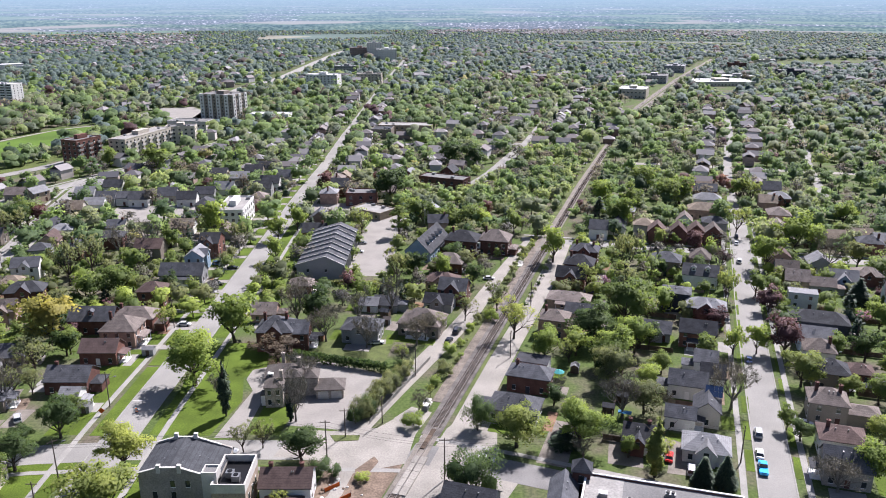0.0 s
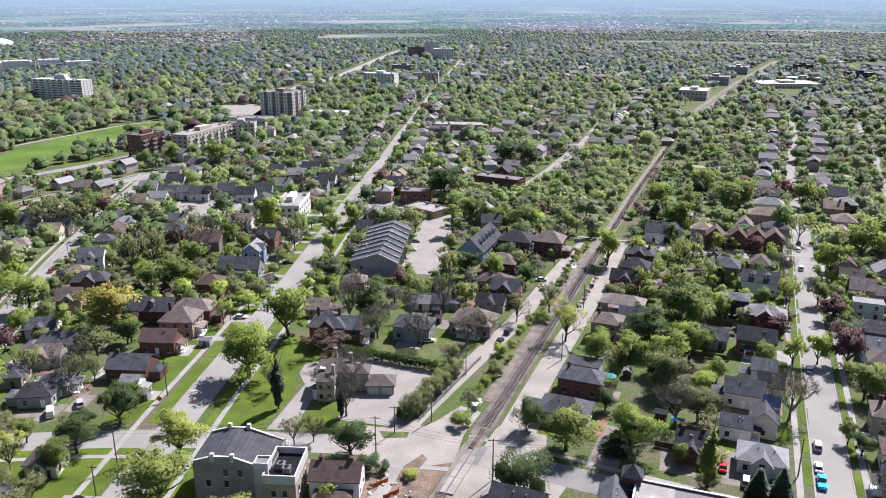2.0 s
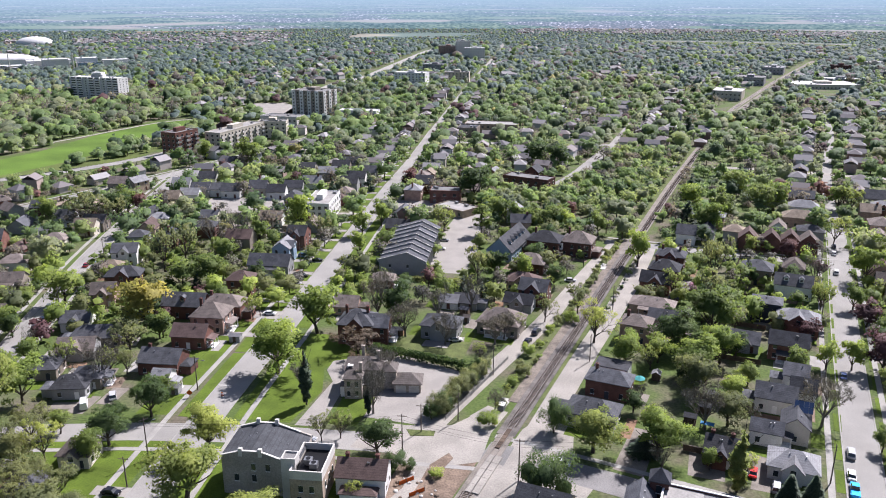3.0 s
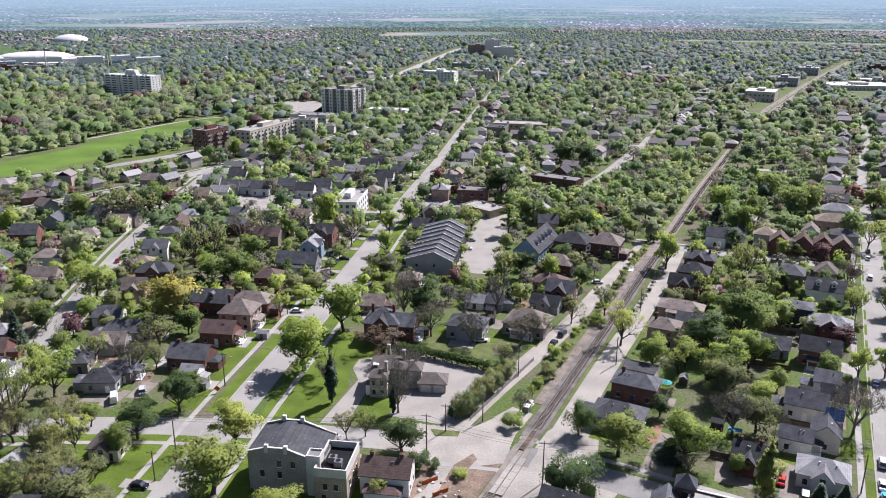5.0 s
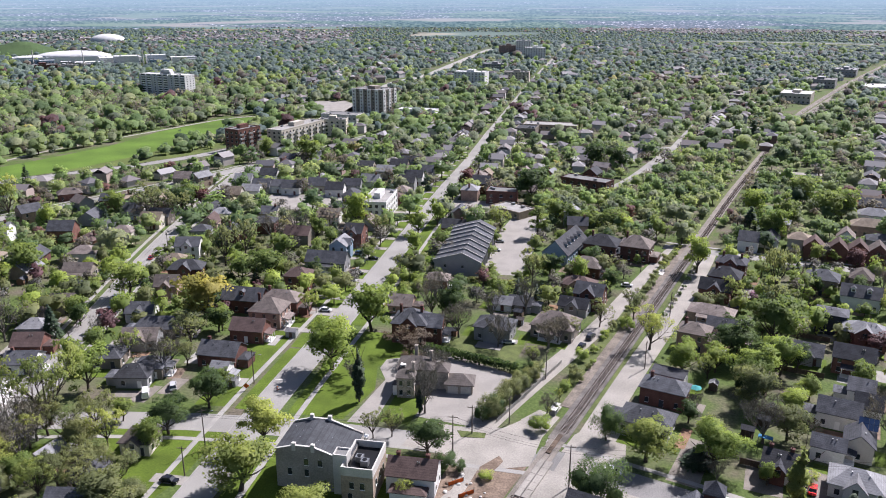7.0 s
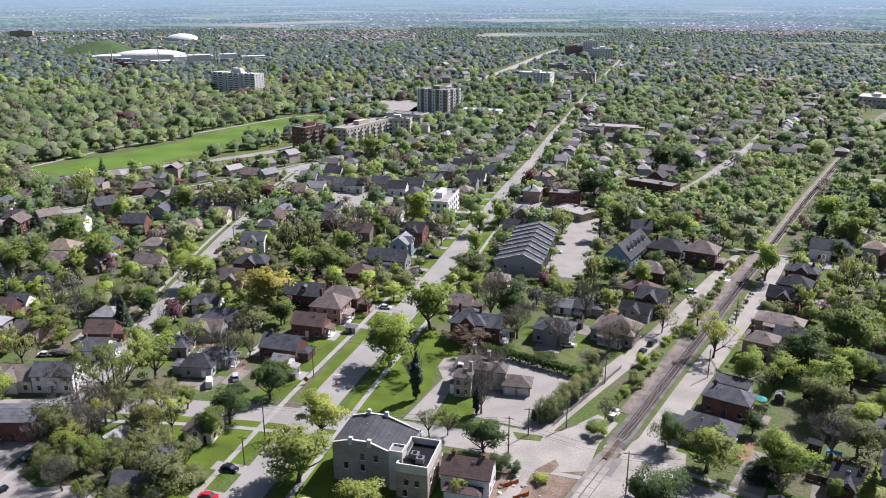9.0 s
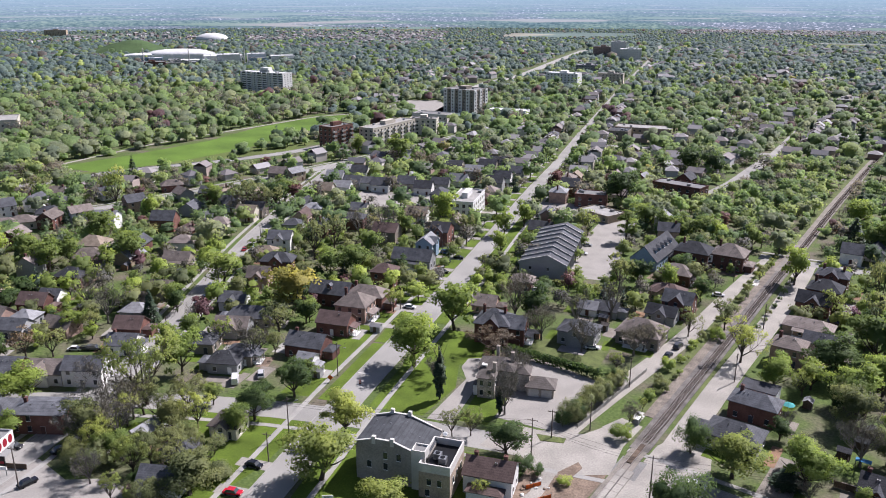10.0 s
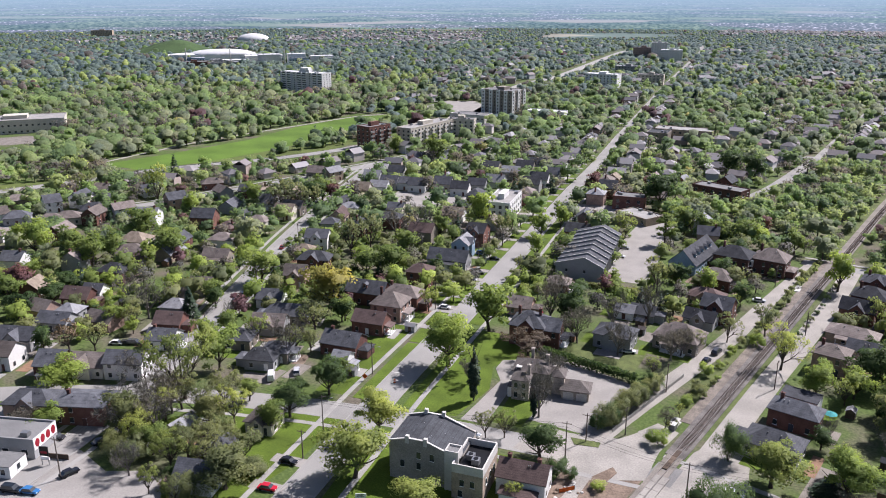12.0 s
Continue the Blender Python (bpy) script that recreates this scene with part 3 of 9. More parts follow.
# ---- trees ----
def leaf_quads(rng, blobs, n, size, flat=0.5, near=0.72, reach=0.52):
    """n leaf sprays on the skins of the blobs, as an n x 4 x 3 array."""
    B = np.array(blobs)
    w = B[:, 3] ** 2
    k = rng.choice(len(B), n, p=w / w.sum())
    dirs = rng.normal(size=(n, 3))
    dirs /= np.linalg.norm(dirs, axis=1)[:, None]
    dirs[:, 2] = np.where(dirs[:, 2] < -0.5, -dirs[:, 2] * 0.6, dirs[:, 2])
    rad = B[k, 3] * (near + reach * rng.random(n) ** 1.3)
    c = B[k, :3] + dirs * rad[:, None] * np.array([1, 1, 0.85])
    nrm = dirs + rng.normal(size=(n, 3)) * flat
    nrm /= np.linalg.norm(nrm, axis=1)[:, None]
    t = np.cross(nrm, rng.normal(size=(n, 3)))
    t /= np.linalg.norm(t, axis=1)[:, None]
    u = np.cross(nrm, t)
    s = size * (0.6 + 0.8 * rng.random(n))[:, None]
    a = (0.45 + 0.4 * rng.random(n))[:, None]
    q = np.stack([c - t * s * 0.5, c + u * s * a * 0.5 - nrm * s * 0.12, c + t * s * 0.5, c - u * s * a * 0.5 - nrm * s * 0.12], 1)
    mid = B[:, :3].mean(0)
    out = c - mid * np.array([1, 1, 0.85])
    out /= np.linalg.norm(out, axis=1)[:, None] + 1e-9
    # shading normals bent up and outward, so that crown fronts look brighter
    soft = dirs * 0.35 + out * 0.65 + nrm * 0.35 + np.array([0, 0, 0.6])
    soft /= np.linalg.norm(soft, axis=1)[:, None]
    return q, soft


def core_of(rng, blobs, k, keep, up_by=0.55):
    """Lumpy leaf cores inside a crown: vertices, triangles, normals."""
    V, Fc, VN, at = [], [], [], 0
    mid = np.array(blobs)[:, :3].mean(0) * np.array([1, 1, 0.85])
    for x, y, z, r in keep:
        cv, cf = clump(rng, 1)
        V.append(cv * np.array([r, r, r * 0.88]) * k + np.array([x, y, z]))
        out = V[-1] - mid
        # normals leaned upwards by up_by, which brightens the core's shaded sides
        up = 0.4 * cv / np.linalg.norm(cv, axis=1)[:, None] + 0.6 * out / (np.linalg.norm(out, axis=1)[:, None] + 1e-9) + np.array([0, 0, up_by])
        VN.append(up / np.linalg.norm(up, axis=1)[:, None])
        Fc.append(cf + at)
        at += len(cv)
    return np.concatenate(V), np.concatenate(Fc), np.concatenate(VN)


def quad_mesh(name, Q, mat, N=None, core=None):
    """Separate quads as one mesh; N: the normal by which each one is shaded; core: more vertices, triangles and normals."""
    n = len(Q)
    V, T, VN = core if core is not None else (np.zeros((0, 3)), np.zeros((0, 3), int), np.zeros((0, 3)))
    me = bpy.data.meshes.new(name)
    me.vertices.add(n * 4 + len(V))
    me.vertices.foreach_set("co", np.concatenate([Q.reshape(-1, 3), V]).astype(np.float32).ravel())
    me.loops.add(n * 4 + len(T) * 3)
    me.loops.foreach_set("vertex_index", np.concatenate([np.arange(n * 4), T.ravel() + n * 4]).astype(np.int32))
    me.polygons.add(n + len(T))
    me.polygons.foreach_set("loop_start", np.concatenate([np.arange(n) * 4, n * 4 + np.arange(len(T)) * 3]).astype(np.int32))
    me.update(calc_edges=True)
    me.materials.append(mat)
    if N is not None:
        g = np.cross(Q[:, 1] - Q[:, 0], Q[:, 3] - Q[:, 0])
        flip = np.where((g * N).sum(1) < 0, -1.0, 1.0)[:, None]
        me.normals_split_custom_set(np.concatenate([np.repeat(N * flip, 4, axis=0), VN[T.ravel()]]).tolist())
    return me


def crown_blobs(rng, form, h):
    """Blobs (x, y, z, r) of a crown for a tree h metres high."""
    out = []
    if form == "round":
        # lobes of differing size over a lopsided dome, with gaps between them
        w0, w1, w2 = rng.random(3) * 6.283
        for k in range(22):
            d = rng.normal(size=3)
            d /= np.linalg.norm(d)
            d[2] = abs(d[2]) if d[2] < -0.7 else d[2]
            a = math.atan2(d[1], d[0])
            g = (0.78 + 0.16 * math.sin(2 * a + w0) + 0.12 * math.sin(3 * a + w1 + 3 * d[2]) + 0.10 * math.sin(5 * d[2] + w2)) * (0.72 + 0.28 * rng.random())
            out.append((d[0] * g * 0.36 * h, d[1] * g * 0.36 * h, h * (0.50 + d[2] * g * 0.42), h * (0.075 + 0.085 * rng.random() ** 1.5)))
        for k in range(3):
            out.append((*(rng.normal(size=2) * 0.08 * h), h * (0.36 + 0.3 * rng.random()), h * 0.19))
        out.append((0, 0, h * 0.52, h * 0.22))
    elif form == "tall":
        for k in range(24):
            z = 0.24 + 0.7 * rng.random()
            a, r = rng.random() * 6.283, math.sqrt(rng.random()) * 0.27 * (1.05 - abs(z - 0.5) * 1.3)
            out.append((h * r * math.cos(a), h * r * math.sin(a), h * z, h * (0.07 + 0.055 * rng.random())))
    elif form == "column":
        for k in range(24):
            z = 0.08 + 0.86 * k / 23
            r = 0.085 * math.sin(min(1.0, z * 1.15) * 2.9 + 0.15) + 0.02
            a = rng.random() * 6.283
            out.append((h * r * 0.5 * math.cos(a), h * r * 0.5 * math.sin(a), h * z, h * r * 0.9))
    elif form == "spruce":
        for k in range(20):
            z = 0.1 + 0.84 * k / 19
            a, r = rng.random() * 6.283, 0.16 * (1.02 - z)
            out.append((h * r * math.cos(a), h * r * math.sin(a), h * z, h * (0.02 + 0.12 * (1 - z))))
    elif form == "shrub":
        for k in range(14):
            a, r = rng.random() * 6.283, math.sqrt(rng.random()) * 0.42
            out.append((h * r * math.cos(a), h * r * math.sin(a), h * (0.2 + 0.5 * rng.random() * (1.1 - r)), h * (0.17 + 0.12 * rng.random())))
    return out


def branch_mesh(rng, h, form):
    """Trunk with tapering limbs; bare trees fork on into twigs."""
    bm = bmesh.new()
    bare = form == "bare"
    lean = Vector((rng.uniform(-0.03, 0.03) * h, rng.uniform(-0.03, 0.03) * h, 0))
    r0 = h * (0.03 if bare else 0.024 if form != "column" else 0.014)
    fork = h * (0.2 if form in ("round", "bare") else 0.7)
    tip = Vector((0, 0, fork)) + lean
    put_tube(bm, (0, 0, -0.2), tip, r0 * 1.25, r0 * 0.75, 7)
    ends = []
    n = 6 if form in ("round", "bare") else 3
    for k in range(n):
        a = 6.283 * k / n + rng.uniform(-0.4, 0.4)
        up = rng.uniform(0.5, 0.95)
        L = h * rng.uniform(0.34, 0.5)
        d = Vector((math.cos(a) * (1 - up * 0.55), math.sin(a) * (1 - up * 0.55), up)).normalized()
        base = tip - Vector((0, 0, rng.uniform(0, 0.06) * h))
        mid = base + d * L * 0.5
        end = mid + (d + Vector((0, 0, 0.25))).normalized() * L * 0.5
        put_tube(bm, base, mid, r0 * 0.6, r0 * 0.36, 5)
        put_tube(bm, mid, end, r0 * 0.36, r0 * 0.14, 4)
        ends += [(mid, d, L, r0 * 0.34), (end, d, L * 0.8, r0 * 0.2)]
    put_tube(bm, tip, tip + Vector((0, 0, h * 0.4)), r0 * 0.7, r0 * 0.15, 5)
    ends.append((tip + Vector((0, 0, h * 0.3)), Vector((0, 0, 1)), h * 0.3, r0 * 0.3))
    if bare:
        for level in range(2):
            nxt = []
            for p, d, L, r in ends:
                for k in range(4 if level == 0 else 3):
                    nd = (d + Vector((rng.uniform(-0.9, 0.9), rng.uniform(-0.9, 0.9), rng.uniform(-0.25, 0.7)))).normalized()
                    q = p + nd * L * rng.uniform(0.4, 0.65)
                    put_tube(bm, p, q, r * 0.75, r * 0.3, 3)
                    nxt.append((q, nd, L * 0.6, r * 0.5))
            ends = nxt
    return bm, ends


def twig_quads(rng, ends, h, n):
    """Fine twig sprays round the branch ends of a bare tree."""
    P = np.array([p[0] for p in ends])
    k = rng.integers(0, len(P), n)
    d = rng.normal(size=(n, 3)) + np.array([0, 0, 0.5])
    d /= np.linalg.norm(d, axis=1)[:, None]
    a = P[k] + rng.normal(size=(n, 3)) * 0.02 * h
    L = h * (0.05 + 0.06 * rng.random(n))[:, None]
    u = np.cross(d, rng.normal(size=(n, 3)))
    u /= np.linalg.norm(u, axis=1)[:, None]
    s = 0.045
    return np.stack([a - u * s, a + u * s, a + d * L + u * 0.02, a + d * L - u * 0.02], 1)


def spruce_quads(rng, h, n, wide=0.2):
    z = 1 - rng.random(n) ** 0.62
    z = 0.06 + 0.94 * np.clip(z, 0, 1)
    tier = np.abs((z * 15) % 1.0 - 0.5) * 0.5 + 0.75
    r = h * wide * (1.02 - z) * tier * (0.55 + 0.45 * rng.random(n))
    a = rng.random(n) * 6.283
    c = np.stack([r * np.cos(a), r * np.sin(a), h * z], 1)
    out = np.stack([np.cos(a), np.sin(a), -0.35 * np.ones(n)], 1)
    side = np.stack([-np.sin(a), np.cos(a), rng.normal(size=n) * 0.25], 1)
    L = (h * 0.055 * (0.6 + 0.8 * rng.random(n)))[:, None]
    return np.stack([c - out * L * 0.5, c + side * L * 0.3, c + out * L * 0.6, c - side * L * 0.3], 1)


PROTO = {}
WIDTH = {"round": 0.86, "sparse": 0.85, "bare": 0.8, "tall": 0.62, "column": 0.2, "spruce": 0.42, "shrub": 1.15}


def tree_proto(form, variant, lod):
    """Trunk and crown meshes of a tree 12 m high."""
    key = (form, variant, lod)
    if key in PROTO:
        return PROTO[key]
    h = 12.0
    N, core = None, None
    prng = random.Random(hash_of(form) + variant * 17)
    rng = np.random.default_rng(hash_of(form) * 7 + variant)
    if form == "bare":
        bm, ends = branch_mesh(prng, h, form)
        Q = twig_quads(rng, ends, h, 1700 if lod == 0 else 600)
    elif form == "sparse":
        bm, ends = branch_mesh(prng, h, "bare")
        Q, N = leaf_quads(rng, [(*p[0], h * 0.06) for p in ends], 3800 if lod == 0 else 900, 0.34 if lod == 0 else 0.68, 0.8)
    elif form == "spruce":
        bm = bmesh.new()
        put_tube(bm, (0, 0, -0.2), (0, 0, h * 0.97), 0.2, 0.02, 6)
        Q = spruce_quads(rng, h, 2400 if lod == 0 else 700, 0.2 + 0.03 * variant)
    else:
        bm, ends = branch_mesh(prng, h, form if form != "shrub" else "round")
        if form == "shrub":
            bm.free()
            bm = bmesh.new()
            for k in range(5):
                put_tube(bm, (0, 0, -0.2), (prng.uniform(-3, 3), prng.uniform(-3, 3), h * 0.5), 0.12, 0.04, 4)
        blobs = crown_blobs(rng, form, h)
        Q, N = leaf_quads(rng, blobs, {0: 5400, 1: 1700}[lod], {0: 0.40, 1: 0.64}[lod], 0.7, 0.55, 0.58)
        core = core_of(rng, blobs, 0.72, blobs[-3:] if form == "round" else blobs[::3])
    wide, high = np.percentile(np.hypot(Q[:, 0, 0], Q[:, 0, 1]), 96), Q[:, :, 2].max()
    fit = Matrix.Diagonal((0.5 * h * WIDTH[form] / wide, 0.5 * h * WIDTH[form] / wide, h / high, 1))
    Q = Q * np.array([fit[0][0], fit[1][1], fit[2][2]])
    bm.transform(fit)
    if core is not None:
        core = (core[0] * np.array([fit[0][0], fit[1][1], fit[2][2]]), core[1], core[2])
    PROTO[key] = (mesh_of("trunk", bm, GREYBARK if form in ("bare",) else BARK), quad_mesh("crown", Q, MAPLE, N, core))
    return PROTO[key]


def hash_of(s):
    return sum(ord(c) * (i + 3) for i, c in enumerate(s))


KINDS = {
    "M": ("round", MAPLE, "broad town tree in fresh bright green leaf"),
    "N": ("round", GREEN, "broad town tree in mid-green leaf"),
    "D": ("round", DKGREEN, "dense broadleaf tree in dark green leaf"),
    "L": ("sparse", LIME, "airy tree with thin yellow-green spring leaves"),
    "G": ("sparse", OLIVE, "thinly leaved spring tree in greyish green"),
    "Q": ("round", LIME, "full round tree in fresh yellow-green leaf"),
    "A": ("round", OLIVE, "broad tree in thin greyish spring leaf"),
    "T": ("tall", GREEN, "tall narrow tree in green leaf"),
    "Y": ("round", YELLOW, "round tree in golden yellow leaf"),
    "P": ("round", PURPLE, "broad ornamental tree with dark purple leaves"),
    "R": ("sparse", PINK, "small tree in pink blossom"),
    "W": ("sparse", BLOSSOM, "small tree in white blossom"),
    "U": ("sparse", RUST, "tree in rusty brown bud"),
    "B": ("bare", TWIG, "leafless tree with grey-brown twigs"),
    "C": ("spruce", SPRUCE, "dark green conical spruce tree"),
    "K": ("column", LIME, "columnar poplar in yellow-green leaf"),
    "S": ("column", SPRUCE, "slender dark green columnar conifer"),
    "H": ("shrub", DKGREEN, "dense dark green evergreen shrub"),
    "J": ("shrub", OLIVE, "overgrown greyish-green spring shrub"),
    "V": ("shrub", MAPLE, "bright green leafy roadside shrub"),
}
TREES = []
trng = random.Random(5)


def tree(kind, x, y, h, spread=1.0, lod=0):
    """A tree h metres high; spread widens or narrows its crown."""
    form, leaf, label = KINDS[kind]
    variant = trng.randrange(4 if lod == 0 else 3)
    tm, cm = tree_proto(form, variant, lod)
    shrub = form == "shrub"
    e = new("shrub" if shrub else "tree")
    s = h / 12.0
    e.matrix_basis = pose(x, y, 0, 0, 0, trng.uniform(0, 360)) @ Matrix.Diagonal((s * spread, s * spread, s, 1))
    tagged(e, label, "shrub" if shrub else "tree", "trees of the town")
    part("trunk", tm, None, e)
    c = part("crown", cm, None, e)
    c.material_slots[0].link = "OBJECT"
    c.material_slots[0].material = leaf
    TREES.append((x, y, h * 0.32 * spread))
    return e


def clump(rng, detail):
    """A lumpy leaf clump of radius 1: vertices and faces."""
    bm = bmesh.new()
    bmesh.ops.create_icosphere(bm, subdivisions=detail, radius=1)
    V = np.array([v.co[:] for v in bm.verts])
    Fc = np.array([[v.index for v in f.verts] for f in bm.faces])
    bm.free()
    if detail == 1:
        Fc = Fc[V[Fc].mean(1)[:, 2] > -0.45]
    return V * (0.8 + 0.4 * rng.random(len(V)))[:, None], Fc


def far_trees(name, places, mat, n, size, label, form="round", cores=0):
    """Many distant trees as one mass; places: x, y, z, height, spread. Each has cores lumpy clumps and n leaf sprays of the given size."""
    rng = np.random.default_rng(len(places) + n)
    temps = []
    for v in range(7):
        blobs = [(x, y, z * 0.94 - 1.6, r * 1.12) for x, y, z, r in crown_blobs(rng, form, 12.0)]
        Q, N = leaf_quads(rng, blobs, max(n, 1), size, 0.5, 0.70, 0.36)
        if not cores:
            temps.append((Q, N, np.zeros((0, 3)), np.zeros((0, 3), int), np.zeros((0, 3))))
            continue
        pick = [blobs[-1]] + [blobs[i] for i in rng.permutation(len(blobs) - 1)[:cores - 1]]
        grow_by = 1.0 + (2.2 / cores if n < 10 else 0.10 if n > 200 else 0.36)
        pick = [(x, y, z, r * (grow_by if i else 1.0 + 0.3 * (n < 10))) for i, (x, y, z, r) in enumerate(pick)]
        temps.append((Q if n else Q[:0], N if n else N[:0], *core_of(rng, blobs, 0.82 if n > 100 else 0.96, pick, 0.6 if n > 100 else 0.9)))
    PQ, PN, PV, PT, PVN, at = [], [], [], [], [], 0
    for i, (x, y, z, h, s) in enumerate(places):
        a = rng.random() * 6.283
        k = h / 12.0
        R = np.array([[math.cos(a), -math.sin(a), 0], [math.sin(a), math.cos(a), 0], [0, 0, 1]])
        K, o = np.array([k * s, k * s, k]), np.array([x, y, z])
        Q, N, V, T, VN = temps[i % 7]
        PQ.append((Q * K) @ R.T + o)
        PN.append(N @ R.T)
        PV.append((V * K) @ R.T + o)
        PVN.append(VN @ R.T)
        PT.append(T + at)
        at += len(V)
    me = quad_mesh(name, np.concatenate(PQ), mat, np.concatenate(PN), (np.concatenate(PV), np.concatenate(PT), np.concatenate(PVN)))
    ob = new(name, me)
    return tagged(ob, label, "trees", kind="stuff")


# ---- vehicles ----
def car_meshes(c, style):
    key = ("car", c, style)
    if key in CACHE:
        return CACHE[key]
    L, W, Hb, Hc = {"car": (4.5, 1.8, 0.85, 1.45), "van": (5.4, 2.0, 1.1, 2.2), "suv": (4.8, 1.9, 1.0, 1.75), "pickup": (5.7, 2.0, 1.05, 1.85)}[style]
    bm = bmesh.new()
    put_box(bm, -L / 2, L / 2, -W / 2, W / 2, 0.28, Hb)
    bmesh.ops.bevel(bm, geom=bm.edges[:], offset=0.16, segments=2, affect="EDGES")
    body = mesh_of("body", bm, car_paint(c))
    x0, x1, x2, x3 = {"car": (-1.75, -1.1, 0.55, 1.2), "van": (-2.6, -2.5, 1.3, 1.9), "suv": (-2.25, -1.9, 0.7, 1.35), "pickup": (-0.4, -0.2, 0.9, 1.5)}[style]
    bm = bmesh.new()
    w0, w1 = W / 2 - 0.06, W / 2 - 0.24
    p = [(x0, -w0, Hb - 0.05), (x3, -w0, Hb - 0.05), (x3, w0, Hb - 0.05), (x0, w0, Hb - 0.05), (x1, -w1, Hc - 0.05), (x2, -w1, Hc - 0.05), (x2, w1, Hc - 0.05), (x1, w1, Hc - 0.05)]
    v = [bm.verts.new(q) for q in p]
    for f in ((0, 3, 2, 1), (4, 5, 6, 7), (0, 1, 5, 4), (1, 2, 6, 5), (2, 3, 7, 6), (3, 0, 4, 7)):
        bm.faces.new([v[i] for i in f])
    glass = mesh_of("cabin", bm, GLASS if style != "van" else car_paint(c))
    bm = bmesh.new()
    put_box(bm, x1 - 0.05, x2 + 0.05, -w1 - 0.02, w1 + 0.02, Hc - 0.06, Hc)
    roof = mesh_of("roof", bm, car_paint(c))
    bm = bmesh.new()
    put_tube(bm, (0, -0.11, 0), (0, 0.11, 0), 0.33, 0.33, 12)
    wheel = mesh_of("wheel", bm, TYRE)
    bm = bmesh.new()
    put_box(bm, L / 2 - 0.05, L / 2 + 0.01, -0.16, 0.16, 0.6, 0.72)
    lamp = mesh_of("headlight", bm, TRIM)
    CACHE[key] = (body, glass, roof, wheel, lamp, L, W)
    return CACHE[key]


def vehicle(x, y, rot, c=(0.5, 0.5, 0.52), style="car", label=""):
    body, glass, roof, wheel, lamp, L, W = car_meshes(c, style)
    e = thing({"car": "car", "van": "van", "suv": "suv", "pickup": "pickup_truck"}[style], x, y, 0.03, rot, label, "car", "parked cars")
    part("body", body, None, e)
    part("cabin", glass, None, e)
    part("roof", roof, None, e)
    for sx in (-0.31, 0.31):
        for sy in (-0.5, 0.5):
            part("wheel", wheel, None, e, m=pose(sx * L, sy * (W - 0.2), 0.33))
    for sy in (-0.33, 0.33):
        part("headlight", lamp, None, e, m=pose(0, sy * W, 0))
    return e


def pole(x, y, h=11.0, rot=0.0, lamp=False, arms=1, label="weathered wooden utility pole beside the road"):
    e = thing("utility_pole", x, y, 0, rot, label, "utility pole", "utility poles")
    bm = bmesh.new()
    put_tube(bm, (0, 0, -0.3), (0, 0, h), 0.17, 0.11, 8)
    part("post", bm, POLEWOOD, e)
    for k in range(arms):
        bm = bmesh.new()
        put_box(bm, -1.2, 1.2, -0.06, 0.06, h - 0.7 - k * 0.9, h - 0.56 - k * 0.9)
        for u in (-1.1, -0.5, 0.5, 1.1):
            put_tube(bm, (u, 0, h - 0.56 - k * 0.9), (u, 0, h - 0.38 - k * 0.9), 0.05, 0.04, 5)
        part("crossarm", bm, POLEWOOD, e)
    if lamp:
        bm = bmesh.new()
        put_tube(bm, (0, 0, h * 0.8), (2.2, 0, h * 0.88), 0.05, 0.04, 5)
        part("lamp_arm", bm, METALGREY, e)
        part("lamp_head", box(2.1, 2.8, -0.14, 0.14, h * 0.87, h * 0.87 + 0.14), METALGREY, e)
    return e


def cables(points, z, sags=0.8, group="overhead cables"):
    """One sagging cable from pole to pole."""
    e = thing("overhead_cable", 0, 0, 0, 0, "thin black overhead cable between poles", "cable", group)
    for a, c in zip(points, points[1:]):
        cu = bpy.data.curves.new("span", "CURVE")
        cu.dimensions = "3D"
        cu.bevel_depth = 0.022
        cu.bevel_resolution = 0
        sp = cu.splines.new("POLY")
        sp.points.add(8)
        for i in range(9):
            u = i / 8
            sp.points[i].co = (a[0] + (c[0] - a[0]) * u, a[1] + (c[1] - a[1]) * u, z - sags * 4 * u * (1 - u), 1)
        cu.materials.append(WIREMAT)
        ob = new("span", cu)
        ob.parent = e


def fence(x0, y0, x1, y1, h=1.7, mat=None, label="weathered wooden board fence between yards"):
    L = math.dist((x0, y0), (x1, y1))
    e = thing("fence", x0, y0, 0, math.degrees(math.atan2(y1 - y0, x1 - x0)), label, "fence")
    n = max(1, round(L / 2.4))
    for k in range(n):
        part("panel", box(k * L / n + 0.06, (k + 1) * L / n - 0.06, -0.03, 0.03, 0.08, h), mat or WOOD, e)
    for k in range(n + 1):
        part("post", box(k * L / n - 0.06, k * L / n + 0.06, -0.07, 0.07, -0.2, h + 0.12), mat or WOOD, e)


def shed(x, y, rot, w=3.0, d=2.4, h=2.1, wall=None, tiles=None, label="small wooden garden shed in a back yard"):
    HOUSES.append((x, y, 2.0))
    e = thing("shed", x, y, 0, rot, label, "shed")
    part("wall", gable_walls(w, d, h, 0.7), wall or WOOD, e)
    bm = bmesh.new()
    gable_roof(bm, w, d, h, 0.7, 0.2, 0.1, 0.2)
    part("roof", bm, tiles or SLATE, e)
    part("door", door_mesh(0.9, 1.8, WOOD), None, e, m=pose(0, -d / 2, 0.05))


